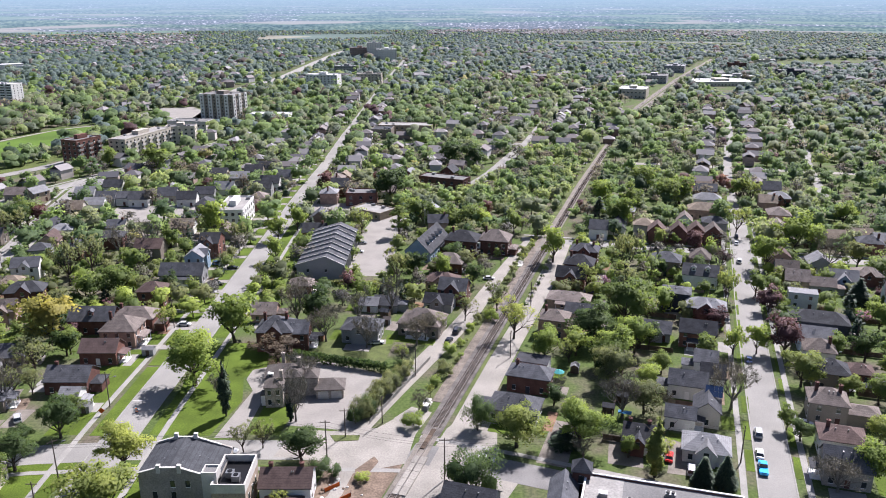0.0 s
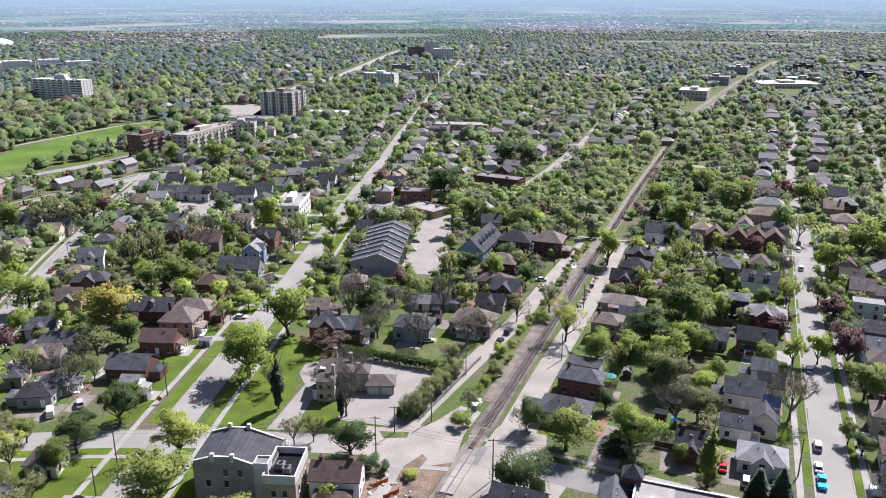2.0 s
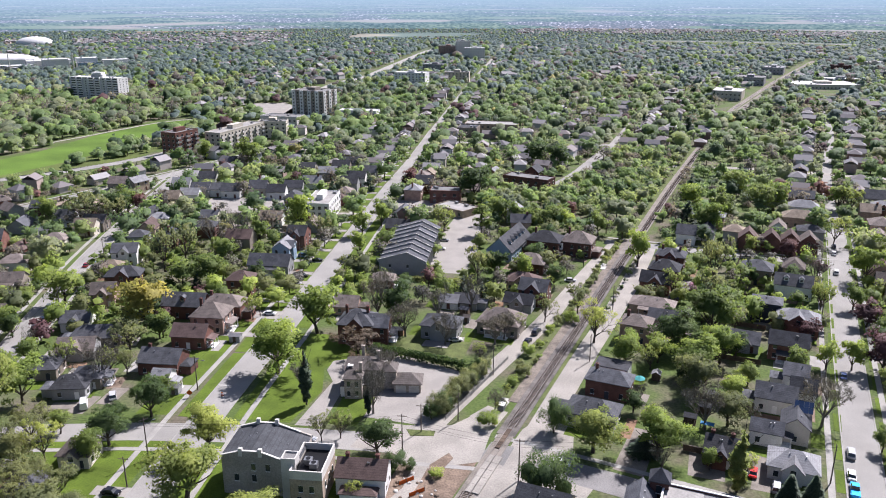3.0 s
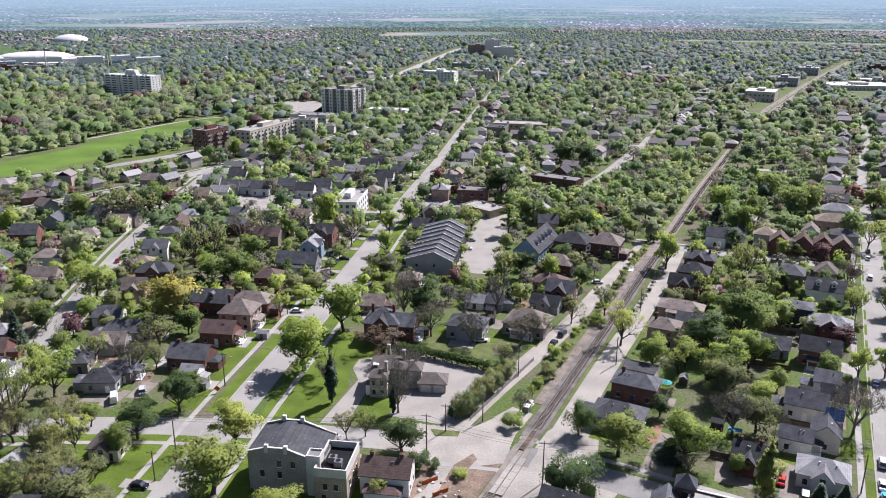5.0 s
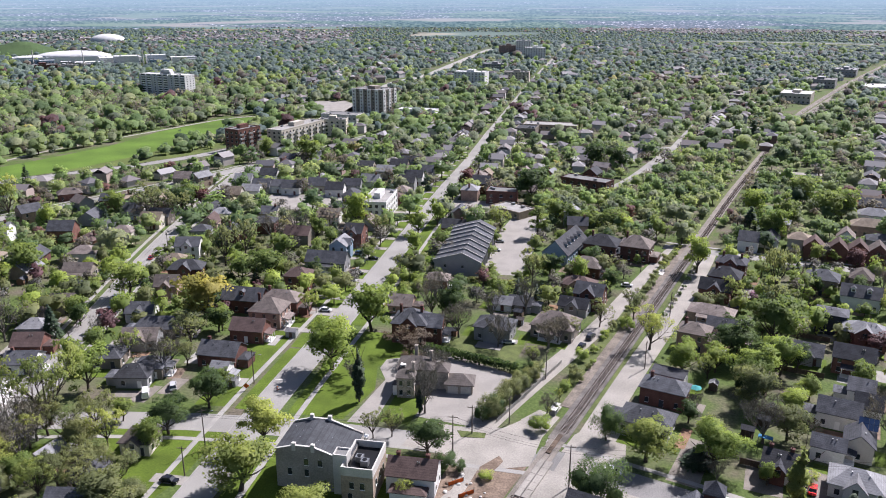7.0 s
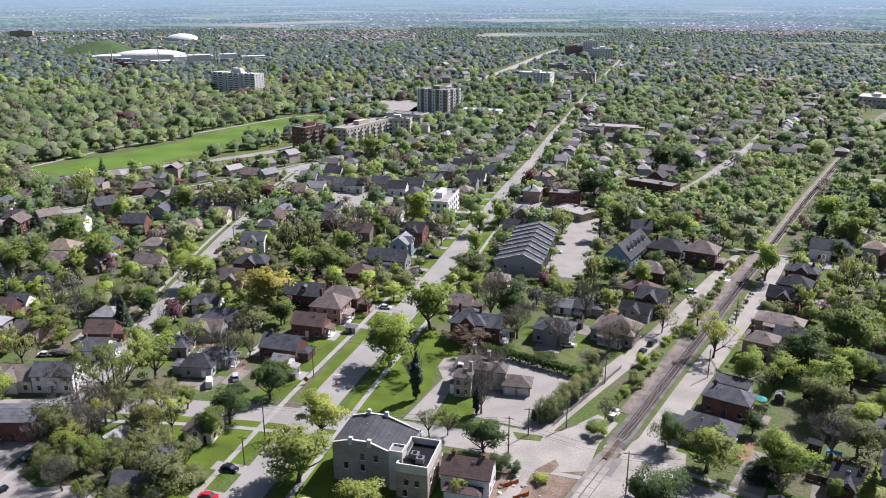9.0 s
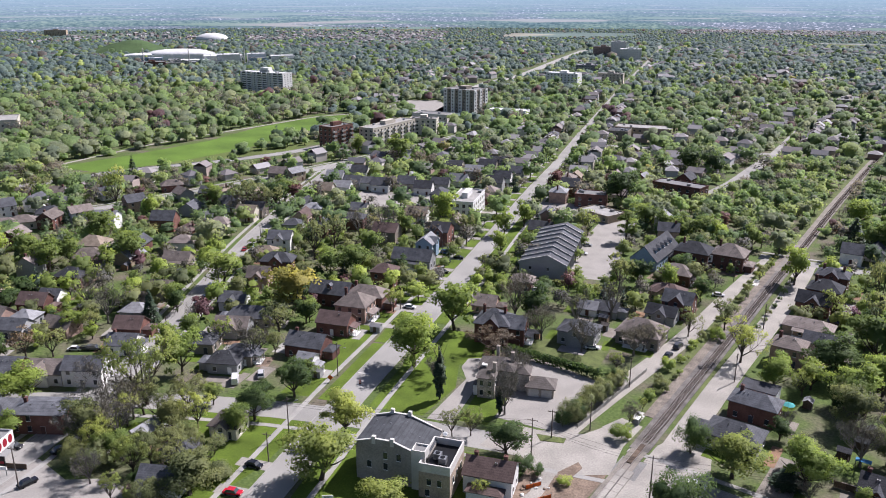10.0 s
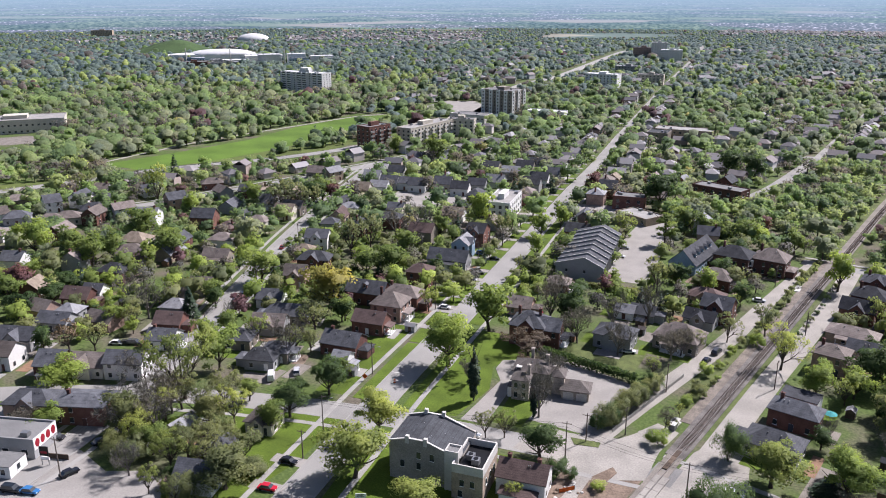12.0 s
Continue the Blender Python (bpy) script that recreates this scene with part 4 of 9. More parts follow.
def hedge(x0, y0, x1, y1, w, h, mat, label):
    """A clipped hedge as a mass of leaf sprays over a woody core."""
    L = math.dist((x0, y0), (x1, y1))
    rng = np.random.default_rng(int(L * 10))
    n = int(L * h * 22)
    c = np.stack([rng.random(n) * L, (rng.random(n) - 0.5) * w, h * (0.1 + 0.9 * rng.random(n) ** 0.6)], 1)
    d = rng.normal(size=(n, 3))
    d /= np.linalg.norm(d, axis=1)[:, None]
    t = np.cross(d, rng.normal(size=(n, 3)))
    t /= np.linalg.norm(t, axis=1)[:, None]
    u = np.cross(d, t)
    s = 0.3 + 0.25 * rng.random(n)[:, None]
    e = thing("hedge", x0, y0, 0, math.degrees(math.atan2(y1 - y0, x1 - x0)), label, "hedge")
    part("leaves", quad_mesh("leaves", np.stack([c - t * s, c + u * s * 0.7, c + t * s, c - u * s * 0.7], 1), mat), None, e)
    bm = bmesh.new()
    for k in range(int(L / 0.8)):
        put_tube(bm, (k * 0.8 + 0.3, 0, -0.1), (k * 0.8 + 0.3 + 0.1, 0.05, h * 0.75), 0.06, 0.02, 4)
    part("stems", bm, BARK, e)


# ---- ground ----
def rise_at(x, y):
    """A flat plain that rolls a little beyond the town."""
    k = min(1.0, max(0.0, (math.hypot(x, y) - 1900) / 600))
    return 2.5 * k * noise.noise((x * 0.0012, y * 0.0012, 0.5))


bm = bmesh.new()
radii = [0, 30, 90, 180, 300, 500, 800, 1200, 1600, 1900, 2100, 2300, 2500, 2700, 2900, 3100, 3300, 3500, 3700, 3900, 4100, 4300, 4500, 4700, 4850, 4960]
SEG = 96
rings = []
for r in radii[1:]:
    rings.append([bm.verts.new((r * math.cos(6.28319 * k / SEG), r * math.sin(6.28319 * k / SEG),
                                rise_at(r * math.cos(6.28319 * k / SEG), r * math.sin(6.28319 * k / SEG)))) for k in range(SEG)])
bm.faces.new(rings[0])
for p, q in zip(rings, rings[1:]):
    for k in range(SEG):
        bm.faces.new((p[k], q[k], q[(k + 1) % SEG], p[(k + 1) % SEG]))
bmesh.ops.recalc_face_normals(bm, faces=bm.faces)
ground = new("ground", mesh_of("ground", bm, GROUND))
tagged(ground, "grass and earth that reach to the hazy horizon", "ground", kind="structure")

# streets: the main street runs along y, the railway and the streets beside it lean 18 degrees
MAIN = [(-81.5, 60), (-81.3, 190), (-79.6, 225), (-79.0, 280), (-78.8, 425), (-76.8, 515), (-77.4, 640)]
MAIN_FAR = [(-77.4, 640), (-76.6, 800), (-75.0, 1040), (-66, 1500), (-62, 1750), (-76, 2000)]
road(MAIN_FAR, 8.4, label="pale asphalt main street further off", kerb=False)
LINES[-1] = (LINES[-1][0], 5.0)
road(MAIN, 8.4, walks=(-10.4, 10.0), label="wide pale asphalt main street lined with verges and footways")
CROSS = [(-330, 70), (-184, 140), (-161, 151.5), (-140, 158), (-119, 161.5), (-96, 165), (-76, 168), (-56, 166), (-38, 165), (-20, 167), (-8, 165)]
road(CROSS, 8.5, walks=(8.0,), label="pale asphalt cross street that meets the railway", lift=0.004, kerb=False)
road([(-8, 165), (4, 162), (15.3, 157.5), (30, 151), (75, 135), (160, 112)], 8.5, DKASPHALT, walks=(-7.2,), label="grey asphalt cross street beyond the railway", lift=0.008, kerb=False)
LEFT = [(-148, 20), (-144, 108), (-143.8, 124), (-145, 140), (-147, 153), (-155.5, 190), (-164, 221), (-180.5, 282), (-187, 308), (-200, 372), (-210, 430), (-216, 464)]
road(LEFT, 7.6, walks=(-7.0, 7.0), label="narrow residential street with parked cars", lift=0.006)
EAST = [(40, 40), (75.6, 151), (86.5, 187), (106, 249.6), (134, 335), (147, 376)]
EAST_FAR = [(147, 376), (172, 460), (196, 530), (240, 650), (285, 800)]
road(EAST, 8.0, walks=(-7.2, 7.0), label="pale asphalt residential street with parked cars")
road(EAST_FAR, 5.5, label="narrow street under garden trees", kerb=False)
LINES[-1] = (LINES[-1][0], 1.5)
road([(-24, 171), (-18.5, 186), (-5.5, 215), (5, 239), (13.4, 263), (30, 312), (41, 340)], 6.4, DUSTY, label="dusty asphalt lane beside the railway", kerb=False, lift=0.002)
road([(0, 158), (10.5, 193), (21, 227), (32.7, 260), (41.6, 290), (52, 326), (54, 335)], 7.0, DUSTY, label="dusty pale lane beside the railway", kerb=False, lift=0.01)
road([(36, 341), (55, 336.5), (87, 328), (126, 319.5), (183, 305), (300, 276), (460, 240)], 7.0, walks=(-6.5,), label="second cross street over the railway", lift=0.012, kerb=False)
road([(5, 425), (26.4, 467), (40, 512), (60, 578)], 7.6, label="straight pale street that runs off to the north")
road([(60, 578), (90, 700), (153, 947)], 5.0, label="narrow street under garden trees", kerb=False)
LINES[-1] = (LINES[-1][0], 1.0)
road([(52, 513), (104, 512), (140, 512), (204, 492), (290, 470), (420, 430)], 7.0, DUSTY, label="cross street at the level crossing", kerb=False, lift=0.006)
road([(212, 420), (236, 492), (268, 570), (330, 760)], 5.0, label="residential street", kerb=False)
LINES[-1] = (LINES[-1][0], 0.8)
ARTERIAL = [(-345, 190), (-322, 264), (-312, 289), (-279, 333), (-257, 376), (-235, 417), (-216, 464), (-190, 520), (-165, 600)]
road(ARTERIAL, 9.5, walks=(-8.0, 8.0), label="broad pale arterial road")
PARKWAY = [(-450, 220), (-385, 320), (-364, 353), (-337, 407), (-290, 454), (-262, 496), (-240, 560), (-225, 700), (-236, 830)]
# kept treeless, wider on the camera's side, so that both roads show
LINES.append((fine_line(PARKWAY), 12.0))
LINES.append((offset_line(fine_line(PARKWAY), 14), 9.0))
LINES.append((offset_line(fine_line(ARTERIAL), 7), 4.0))
road(PARKWAY, 9.5, label="curving parkway beside the sports field")
road([(-240, 830), (-247, 909), (-247, 990), (-225, 1100), (-219, 1390), (-212, 1640), (-137, 2127), (-78, 2369), (60, 2700)], 15, label="distant four-lane highway", kerb=False, mat=CONCRETE)
LINES[-1] = (LINES[-1][0], 15.0)
for x0, y0, x1, y1 in ((-78, 585, 60, 585), (-300, 590, -80, 700), (-78, 790, 120, 760), (200, 700, 420, 640), (118, 700, 230, 670)):
    road([(x0, y0), ((x0 + x1) / 2, (y0 + y1) / 2), (x1, y1)], 7.0, label="distant residential cross street", kerb=False, lift=0.015)

road([(-391, 402), (-379, 497), (-346, 590), (-323, 661), (-270, 700), (-240, 760)], 3.0, DUSTY, label="pale gravel path along the playing field", kerb=False, name="path", lift=0.03)
# the paved apron before the level crossing
pad("apron", [(-41, 163), (-37, 176), (-29, 174.5), (-17, 176), (-12.5, 181), (-7, 173), (-9, 160), (-21, 156), (-22.5, 148), (-30, 128), (-36, 128), (-25.5, 148), (-24.5, 156), (-30, 161.5)], DUSTY, "pale dusty asphalt apron before the level crossing", 0.04)
pad("grass_island", [(-28.5, 172.5), (-27, 169.6), (-21.2, 170.2), (-21, 172.5)], WEEDS, "small grass island before the car park", 0.14)
pad("planted_island", [(-20.4, 151.6), (-20.6, 157.4), (-16.6, 162.9), (-15.4, 160.8), (-18.5, 153.0)], DIRT, "overgrown kerbed island beside the crossing", 0.16)
pad("apron", [(-6, 156), (-12.5, 138), (-14, 128), (-2, 128), (12, 142), (17, 152), (13, 163), (14, 178), (6, 182), (1, 176)], DUSTY, "pale dusty asphalt beyond the level crossing", 0.037)
pad("apron", [(-13, 181), (-7, 173), (-3, 184), (-8.5, 187)], DUSTY, "dusty ground beside the track", 0.028)
pad("stop_line", [(-85.2, 190.2), (-81.6, 190.2), (-81.6, 190.55), (-85.2, 190.55)], STONETRIM, "worn white stop line on the main street", 0.042)
for y0 in range(205, 420, 9):
    pad("lane_mark", [(-79.45 + 0.002 * (y0 - 205), y0), (-79.3 + 0.002 * (y0 - 205), y0), (-79.3 + 0.002 * (y0 - 205), y0 + 3), (-79.45 + 0.002 * (y0 - 205), y0 + 3)], CONCRETE, "faded lane mark on the main street", 0.042, False)
# car parks, lawns, drives and fields
pad("car_park", [(-40.5, 177.5), (-22, 174.5), (-13.8, 204), (-35, 215), (-46, 213), (-44, 200), (-39, 192)], LOT, "cracked pale asphalt car park beside the stone house", 0.035)
pad("driveway", [(-57.5, 171.5), (-50.5, 171.5), (-49.5, 190), (-47.5, 205), (-50, 212), (-56.5, 209), (-57, 203), (-53.5, 196)], LOT, "curving asphalt driveway", 0.03)
pad("lawn", [(-74.5, 173), (-59, 172.5), (-55, 190), (-58, 204), (-50, 214), (-50, 228), (-74, 228)], LAWN, "mown lawn under old trees", 0.015)
pad("lawn", [(-49, 173), (-41.5, 173), (-39.5, 188), (-45, 190), (-48.5, 188)], LAWN, "mown front lawn of the stone house", 0.015)
pad("lawn", [(-45, 217), (-18, 213), (-15, 232), (-40, 232)], WEEDS, "rough grass behind the hedge", 0.015, False)
pad("lawn", [(-72, 290), (-61.5, 290), (-60.5, 365), (-72, 365)], LAWN, "mown lawn beside the townhouses", 0.015)
pad("car_park", [(-38.5, 291), (-22, 291), (-20, 340), (-17, 384), (-34, 384), (-38.5, 348)], LOT, "pale asphalt court of the townhouses", 0.03)
pad("car_park", [(-73, 372), (-22, 372), (-24, 398), (-60, 408), (-73, 404)], LOT, "pale asphalt car park", 0.025)
pad("car_park", [(-168, 366), (-122, 376), (-122, 408), (-172, 398)], LOT, "pale asphalt car park", 0.03)
pad("car_park", [(-150, 330), (-100, 330), (-100, 352), (-152, 352)], GRAVEL, "gravel car park between houses", 0.02, False)
pad("car_park", [(-150, 60), (-98, 60), (-104, 121), (-120, 124), (-128, 121), (-140, 126), (-170, 120), (-175, 60)], LOT, "asphalt car park of the corner shop", 0.025)
pad("playing_field", [(-385, 401), (-368, 447), (-347, 513), (-345, 578), (-321, 660), (-290, 675), (-289, 605), (-302, 548), (-304, 493), (-320, 445), (-348, 394)], PITCH, "wide mown green playing field", 0.05)
pad("park_lawn", [(-440, 318), (-400, 328), (-344, 415), (-313, 485), (-288, 558), (-275, 653), (-258, 655), (-268, 500), (-292, 458), (-340, 408), (-400, 302)], ROUGH, "rough park grass between the field and the parkway", 0.03, False)
pad("driveway", [(22, 160.5), (29, 158), (35, 178), (29, 180)], GRAVEL, "brown gravel driveway", 0.03)
pad("driveway", [(39, 160), (47, 158), (50, 171), (42, 173)], GRAVEL, "pale gravel driveway", 0.03)
pad("driveway", [(52, 156), (60, 154), (64, 168), (57, 170)], GRAVEL, "pale gravel driveway", 0.03)
pad("verge", [(-115, 158), (-87, 161.5), (-87.5, 140), (-96, 112), (-107, 112)], LAWN, "mown verge lawn at the corner", 0.016)
pad("building_plot", [(-77, 160), (-75, 120), (-30, 120), (-32, 159)], LAWN, "lawn round the grey stone building", 0.014)
pad("earth_patch", [(-27, 160), (-20, 163), (-9.4, 160.5), (-19.6, 128), (-34, 128)], DIRT, "bare earth and rubble beside the crossing", 0.02)
for s in (-1, 1):
    for k in range(24):
        y0 = 212 + k * 15 + (5 if s > 0 else 0)
        if y0 > 540:
            continue
        xm = -79.4
        pad("verge", [(xm + s * 4.6, y0), (xm + s * 9.3, y0), (xm + s * 9.3, y0 + 11), (xm + s * 4.6, y0 + 11)], LAWN, "mown grass verge between kerb and footway", 0.05, False)
        if s < 0:
            pad("driveway", [(xm - 4.5, y0 + 11.3), (xm - 22, y0 + 11.3), (xm - 22, y0 + 14.6), (xm - 4.5, y0 + 14.6)], LOT, "asphalt driveway across the footway", 0.056, False)
for s in (-1, 1):
    for k in range(20):
        q = 155 + k * 13.5
        x0, y0 = 76.9 + (q - 155) * 0.3221, q
        ux, uy = 0.3066, 0.9518
        a, c = 4.4 * s, 6.4 * s
        pad("verge", [(x0 + uy * a, y0 - ux * a), (x0 + uy * c, y0 - ux * c), (x0 + uy * c + ux * 9.5, y0 - ux * c + uy * 9.5), (x0 + uy * a + ux * 9.5, y0 - ux * a + uy * 9.5)], LAWN, "mown grass verge between kerb and footway", 0.05, False)

pad("lawn", [(-101, 172.5), (-90.8, 173), (-90.6, 262), (-101, 262)], LAWN, "mown front lawns along the main street", 0.012, False)
pad("lawn", [(-89.4, 172.5), (-86.0, 172.5), (-84.6, 211), (-88.6, 211)], LAWN, "mown verge along the main street", 0.05, False)
# railway: direction 72.6 degrees
RAIL = [(-32, 80), (-9, 153.5), (-3.3, 172), (2.6, 190.5), (11.3, 218.5), (25, 262.5), (39.8, 311), (50.5, 344.5), (81, 444), (118, 558), (198, 794), (321, 1083), (487, 1445)]
line = fine_line(RAIL, 10)
LINES.append(([p for p in line if p[1] < 360], 4.0))
LINES.append((offset_line([p for p in line if 350 < p[1] < 585], -1.0), 3.2))
LINES.append(([p for p in line if p[1] > 760], 13.0))
railway = thing("railway", 0, 0, 0, 0, "single railway track on brown ballast with weathered ties", "railway", kind="structure")
part("ballast", strip([p for p in line if 172 < p[1] < 330], -2.6, 2.2, -0.3, 0.16), BALLAST, railway)
part("gravel_margin", strip([p for p in line if 178 < p[1] < 345], -5.4, -2.6, -0.3, 0.11), RAILGRAVEL, railway, "brown gravel margin beside the track")
part("ballast", strip([p for p in line if p[1] > 318], -3.6, 2.0, -0.3, 0.15), GRAVEL, railway, "pale gravel bed of the track")
part("ballast", strip([p for p in line if p[1] < 182], -2.0, 1.9, -0.3, 0.15), GRAVEL, railway, "dusty gravel between the rails")
bank = [p for p in line if p[1] > 184]
part("verge", strip([p for p in line if 184 < p[1] < 350], -8.4, -5.4, -0.3, 0.05), WEEDS, railway)
part("verge", strip([p for p in line if p[1] > 340], -6.4, -3.6, -0.3, 0.048), WEEDS, railway)
part("yard", strip([p for p in line if p[1] > 770], 3.4, 11.0, -0.3, 0.046), GRAVEL, railway, "wide gravel yard beside the track")
part("verge", strip(bank, 2.4, 3.4, -0.3, 0.05), WEEDS, railway)
for s in (-0.7175, 0.7175):
    part("rail", strip(line, s - 0.05, s + 0.05, 0.2, 0.42), STEEL, railway)


for x, y, a, d in ((-90.0, 139.5, 4.2, 1.7), (-89.0, 128.6, 4.2, 1.7), (-21.4, 228.8, 3.0, 1.6), (93.8, 178.6, 4.0, 1.8), (-87.8, 274.2, 5.0, 1.7), (-93.8, 306.8, 5.0, 1.7), (-87.9, 243.6, 5.0, 1.7),):
    pad("driveway", [(x - a, y - d), (x + a, y - d), (x + a, y + d), (x - a, y + d)], LOT, "asphalt parking place beside the footway", 0.066, False)

for x, y in ((-117.3, 175.8), (-112.0, 181.2)):
    pad("driveway", [(x - 2.4, y - 5), (x + 2.4, y - 5), (x + 2.6, y + 4.5), (x - 2.2, y + 4.5)], GRAVEL, "tan gravel driveway with a parked vehicle", 0.034, False)


# ---- things ----
# houses between the railway and the east street
house(24.6, 197.6, -18, 11.8, 7.3, 5.0, "hip", BRICK, SLATE, chimney=1, label="two-storey red brick house with a slate-grey hipped shingle roof", detail=2)
house(26.4, 207.4, -18, 9.6, 6.4, 4.4, "flat", WHITE, DARK, label="white flat-roofed garage block with dark roof", detail=2)
house(19.0, 182.2, -18, 12.7, 9.1, 3.6, "hip", GREY, SLATE, label="single-storey grey-sided house with a slate-grey hipped shingle roof", detail=2)
house(36.6, 235.9, -18, 9.1, 8.2, 6, "hip", SALMON, BROWN, chimney=1, wing=('e', 4, 6, 4), label="two-storey salmon brick house with a brown hipped shingle roof", detail=2)
house(45.1, 259.2, -18, 14.6, 8.2, 3.4, "hip", BUFF, BROWN, label="single-storey buff brick house with a brown hipped shingle roof", detail=2)
house(46.5, 245.8, -18, 9.1, 6.4, 4, "gable", GREY, SLATE, label="single-storey grey-sided house with a slate-grey gabled shingle roof", detail=2)
house(53.9, 290.2, -18, 10.9, 9.1, 6.3, "hip", DKBRICK, DARK, chimney=1, label="two-storey dark red brick house with a charcoal hipped shingle roof", detail=2)
house(58.6, 305.3, -18, 10.9, 8.2, 6.8, "hip", DKBRICK, DARK, chimney=2, label="two-storey dark red brick house with a charcoal hipped shingle roof", detail=2)
house(49.2, 280.3, -18, 10.9, 7.3, 4.6, "gable", BRICK, DARK, label="single-storey red brick house with a charcoal gabled shingle roof", detail=2)
house(89.2, 294.3, -18, 10.9, 9.1, 6.3, "hip", BUFF, SLATE, chimney=1, label="two-storey buff brick house with a slate-grey hipped shingle roof", detail=2)
house(98.5, 280.7, -18, 12.7, 8.2, 5.3, "gable", WHITE, SLATE, dormer=2, label="two-storey white-sided house with a slate-grey gabled shingle roof", detail=2)
house(82.5, 256.8, -18, 9.1, 7.3, 7, "hip", NAVY, SLATE, rise=1.2, label="two-storey dark navy-sided house with a slate-grey hipped shingle roof", detail=2)
house(89.8, 247.0, -18, 12.7, 8.2, 5.4, "hip", BRICK, PALE, label="two-storey red brick house with a pale grey hipped shingle roof", detail=2)
house(80.8, 226.9, -18, 10.9, 7.7, 5.4, "gable", BRICK, DARK, label="two-storey red brick house with a charcoal gabled shingle roof", detail=2)
house(69.7, 232.4, -18, 8.2, 7.3, 3.2, "gable", GREY, SLATE, label="single-storey grey-sided house with a slate-grey gabled shingle roof", detail=2)
house(77.0, 207.2, -18, 6.4, 7.3, 5, "gable", WHITE, SLATE, label="single-storey white-sided house with a slate-grey gabled shingle roof", detail=2)
house(67.9, 194.2, -18, 10.0, 7.3, 4.4, "gable", WHITE, SLATE, label="single-storey white-sided house with a slate-grey gabled shingle roof", detail=2)
house(76.1, 198.2, -18, 6.4, 6.4, 4.6, "gable", WHITE, SLATE, label="single-storey white-sided house with a slate-grey gabled shingle roof", detail=2)
house(68.6, 179.9, 72, 8.2, 6.4, 4.6, "gable", CREAM, SLATE, label="single-storey cream-sided house with a slate-grey gabled shingle roof", detail=2)
house(60.9, 177.0, -18, 7.3, 5.5, 4, "gable", WHITE, SLATE, label="single-storey white-sided house with a slate-grey gabled shingle roof", detail=2)
house(63.1, 163.2, -18, 10.5, 8.2, 3.4, "hip", WHITE, PALE, label="single-storey white-sided house with a pale grey hipped shingle roof", detail=2)
house(48.1, 167.7, -18, 7.3, 8.6, 3.6, "gable", DKBRICK, DARK, chimney=2, label="single-storey dark red brick house with a charcoal gabled shingle roof", detail=2)
house(5.7, 138.9, -18, 10.9, 8.2, 5.5, "gable", GREY, SLATE, label="two-storey grey-sided house with a slate-grey gabled shingle roof", detail=2)
# houses on the far side of the east street
house(123.1, 235.5, -18, 17.3, 8.6, 5.2, "hip", NAVY, SLATE, label="two-storey dark navy-sided house with a slate-grey hipped shingle roof", detail=2)
house(117.5, 224.8, -18, 10.9, 8.2, 3.6, "gable", BLUE, PALE, label="single-storey blue-sided house with a pale grey gabled shingle roof", detail=2)
house(127.8, 258.2, -18, 9.6, 5.5, 6, "flat", WHITE, PALE, label="two-storey white-sided house with a pale grey roof", detail=2)
house(134.0, 286.8, -18, 8.2, 8.2, 5, "gable", GREY, BROWN, label="single-storey grey-sided house with a brown gabled shingle roof", detail=2)
house(133.2, 275.7, -18, 8.2, 8.2, 5, "gable", BUFF, BROWN, label="single-storey buff brick house with a brown gabled shingle roof", detail=2)
house(140.7, 273.1, -18, 10.9, 6.4, 3.6, "gable", GREY, BROWN, label="single-storey grey-sided house with a brown gabled shingle roof", detail=2)
house(152.0, 278.3, -18, 10.0, 7.3, 4, "gable", BLUE, PALE, rise=3.0, label="single-storey blue-sided house with a pale grey gabled shingle roof", detail=2)
house(163.7, 282.8, -18, 10.0, 8.2, 4, "hip", BRICK, BROWN, label="single-storey red brick house with a brown hipped shingle roof", detail=2)
house(175.1, 332.6, -10, 8.2, 9.1, 4, "gable", CREAM, TAN, label="single-storey cream-sided house with a tan gabled shingle roof", detail=1)
house(187.7, 334.2, -10, 8.2, 9.1, 4, "gable", CREAM, TAN, label="single-storey cream-sided house with a tan gabled shingle roof", detail=1)
house(193.4, 327.3, -10, 8.2, 9.1, 4, "gable", WHITE, PALE, label="single-storey white-sided house with a pale grey gabled shingle roof", detail=1)
house(109.5, 199.1, -18, 9.1, 8.2, 5.4, "hip", TAUPE, SLATE, label="two-storey taupe-sided house with a slate-grey hipped shingle roof", detail=2)
house(100.3, 181.3, -18, 9.1, 8.2, 5.8, "hip", TAUPE, BROWN, chimney=2, wing=('e', 8, 6, 3.4), label="two-storey taupe-sided house with a brown hipped shingle roof", detail=2)
house(96.0, 164.7, -18, 10.0, 7.7, 5, "hip", WHITE, MAROON, chimney=1, label="single-storey white-sided house with a maroon hipped shingle roof", detail=2)
house(91.7, 153.5, -18, 10.0, 7.7, 5, "gable", GREYSTONE, SLATE, porch='w', label="single-storey grey stone house with a slate-grey gabled shingle roof", detail=2)
house(119.8, 202.9, -18, 7.3, 6.4, 3, "hip", BRICK, MAROON, label="single-storey red brick house with a maroon hipped shingle roof", detail=2)
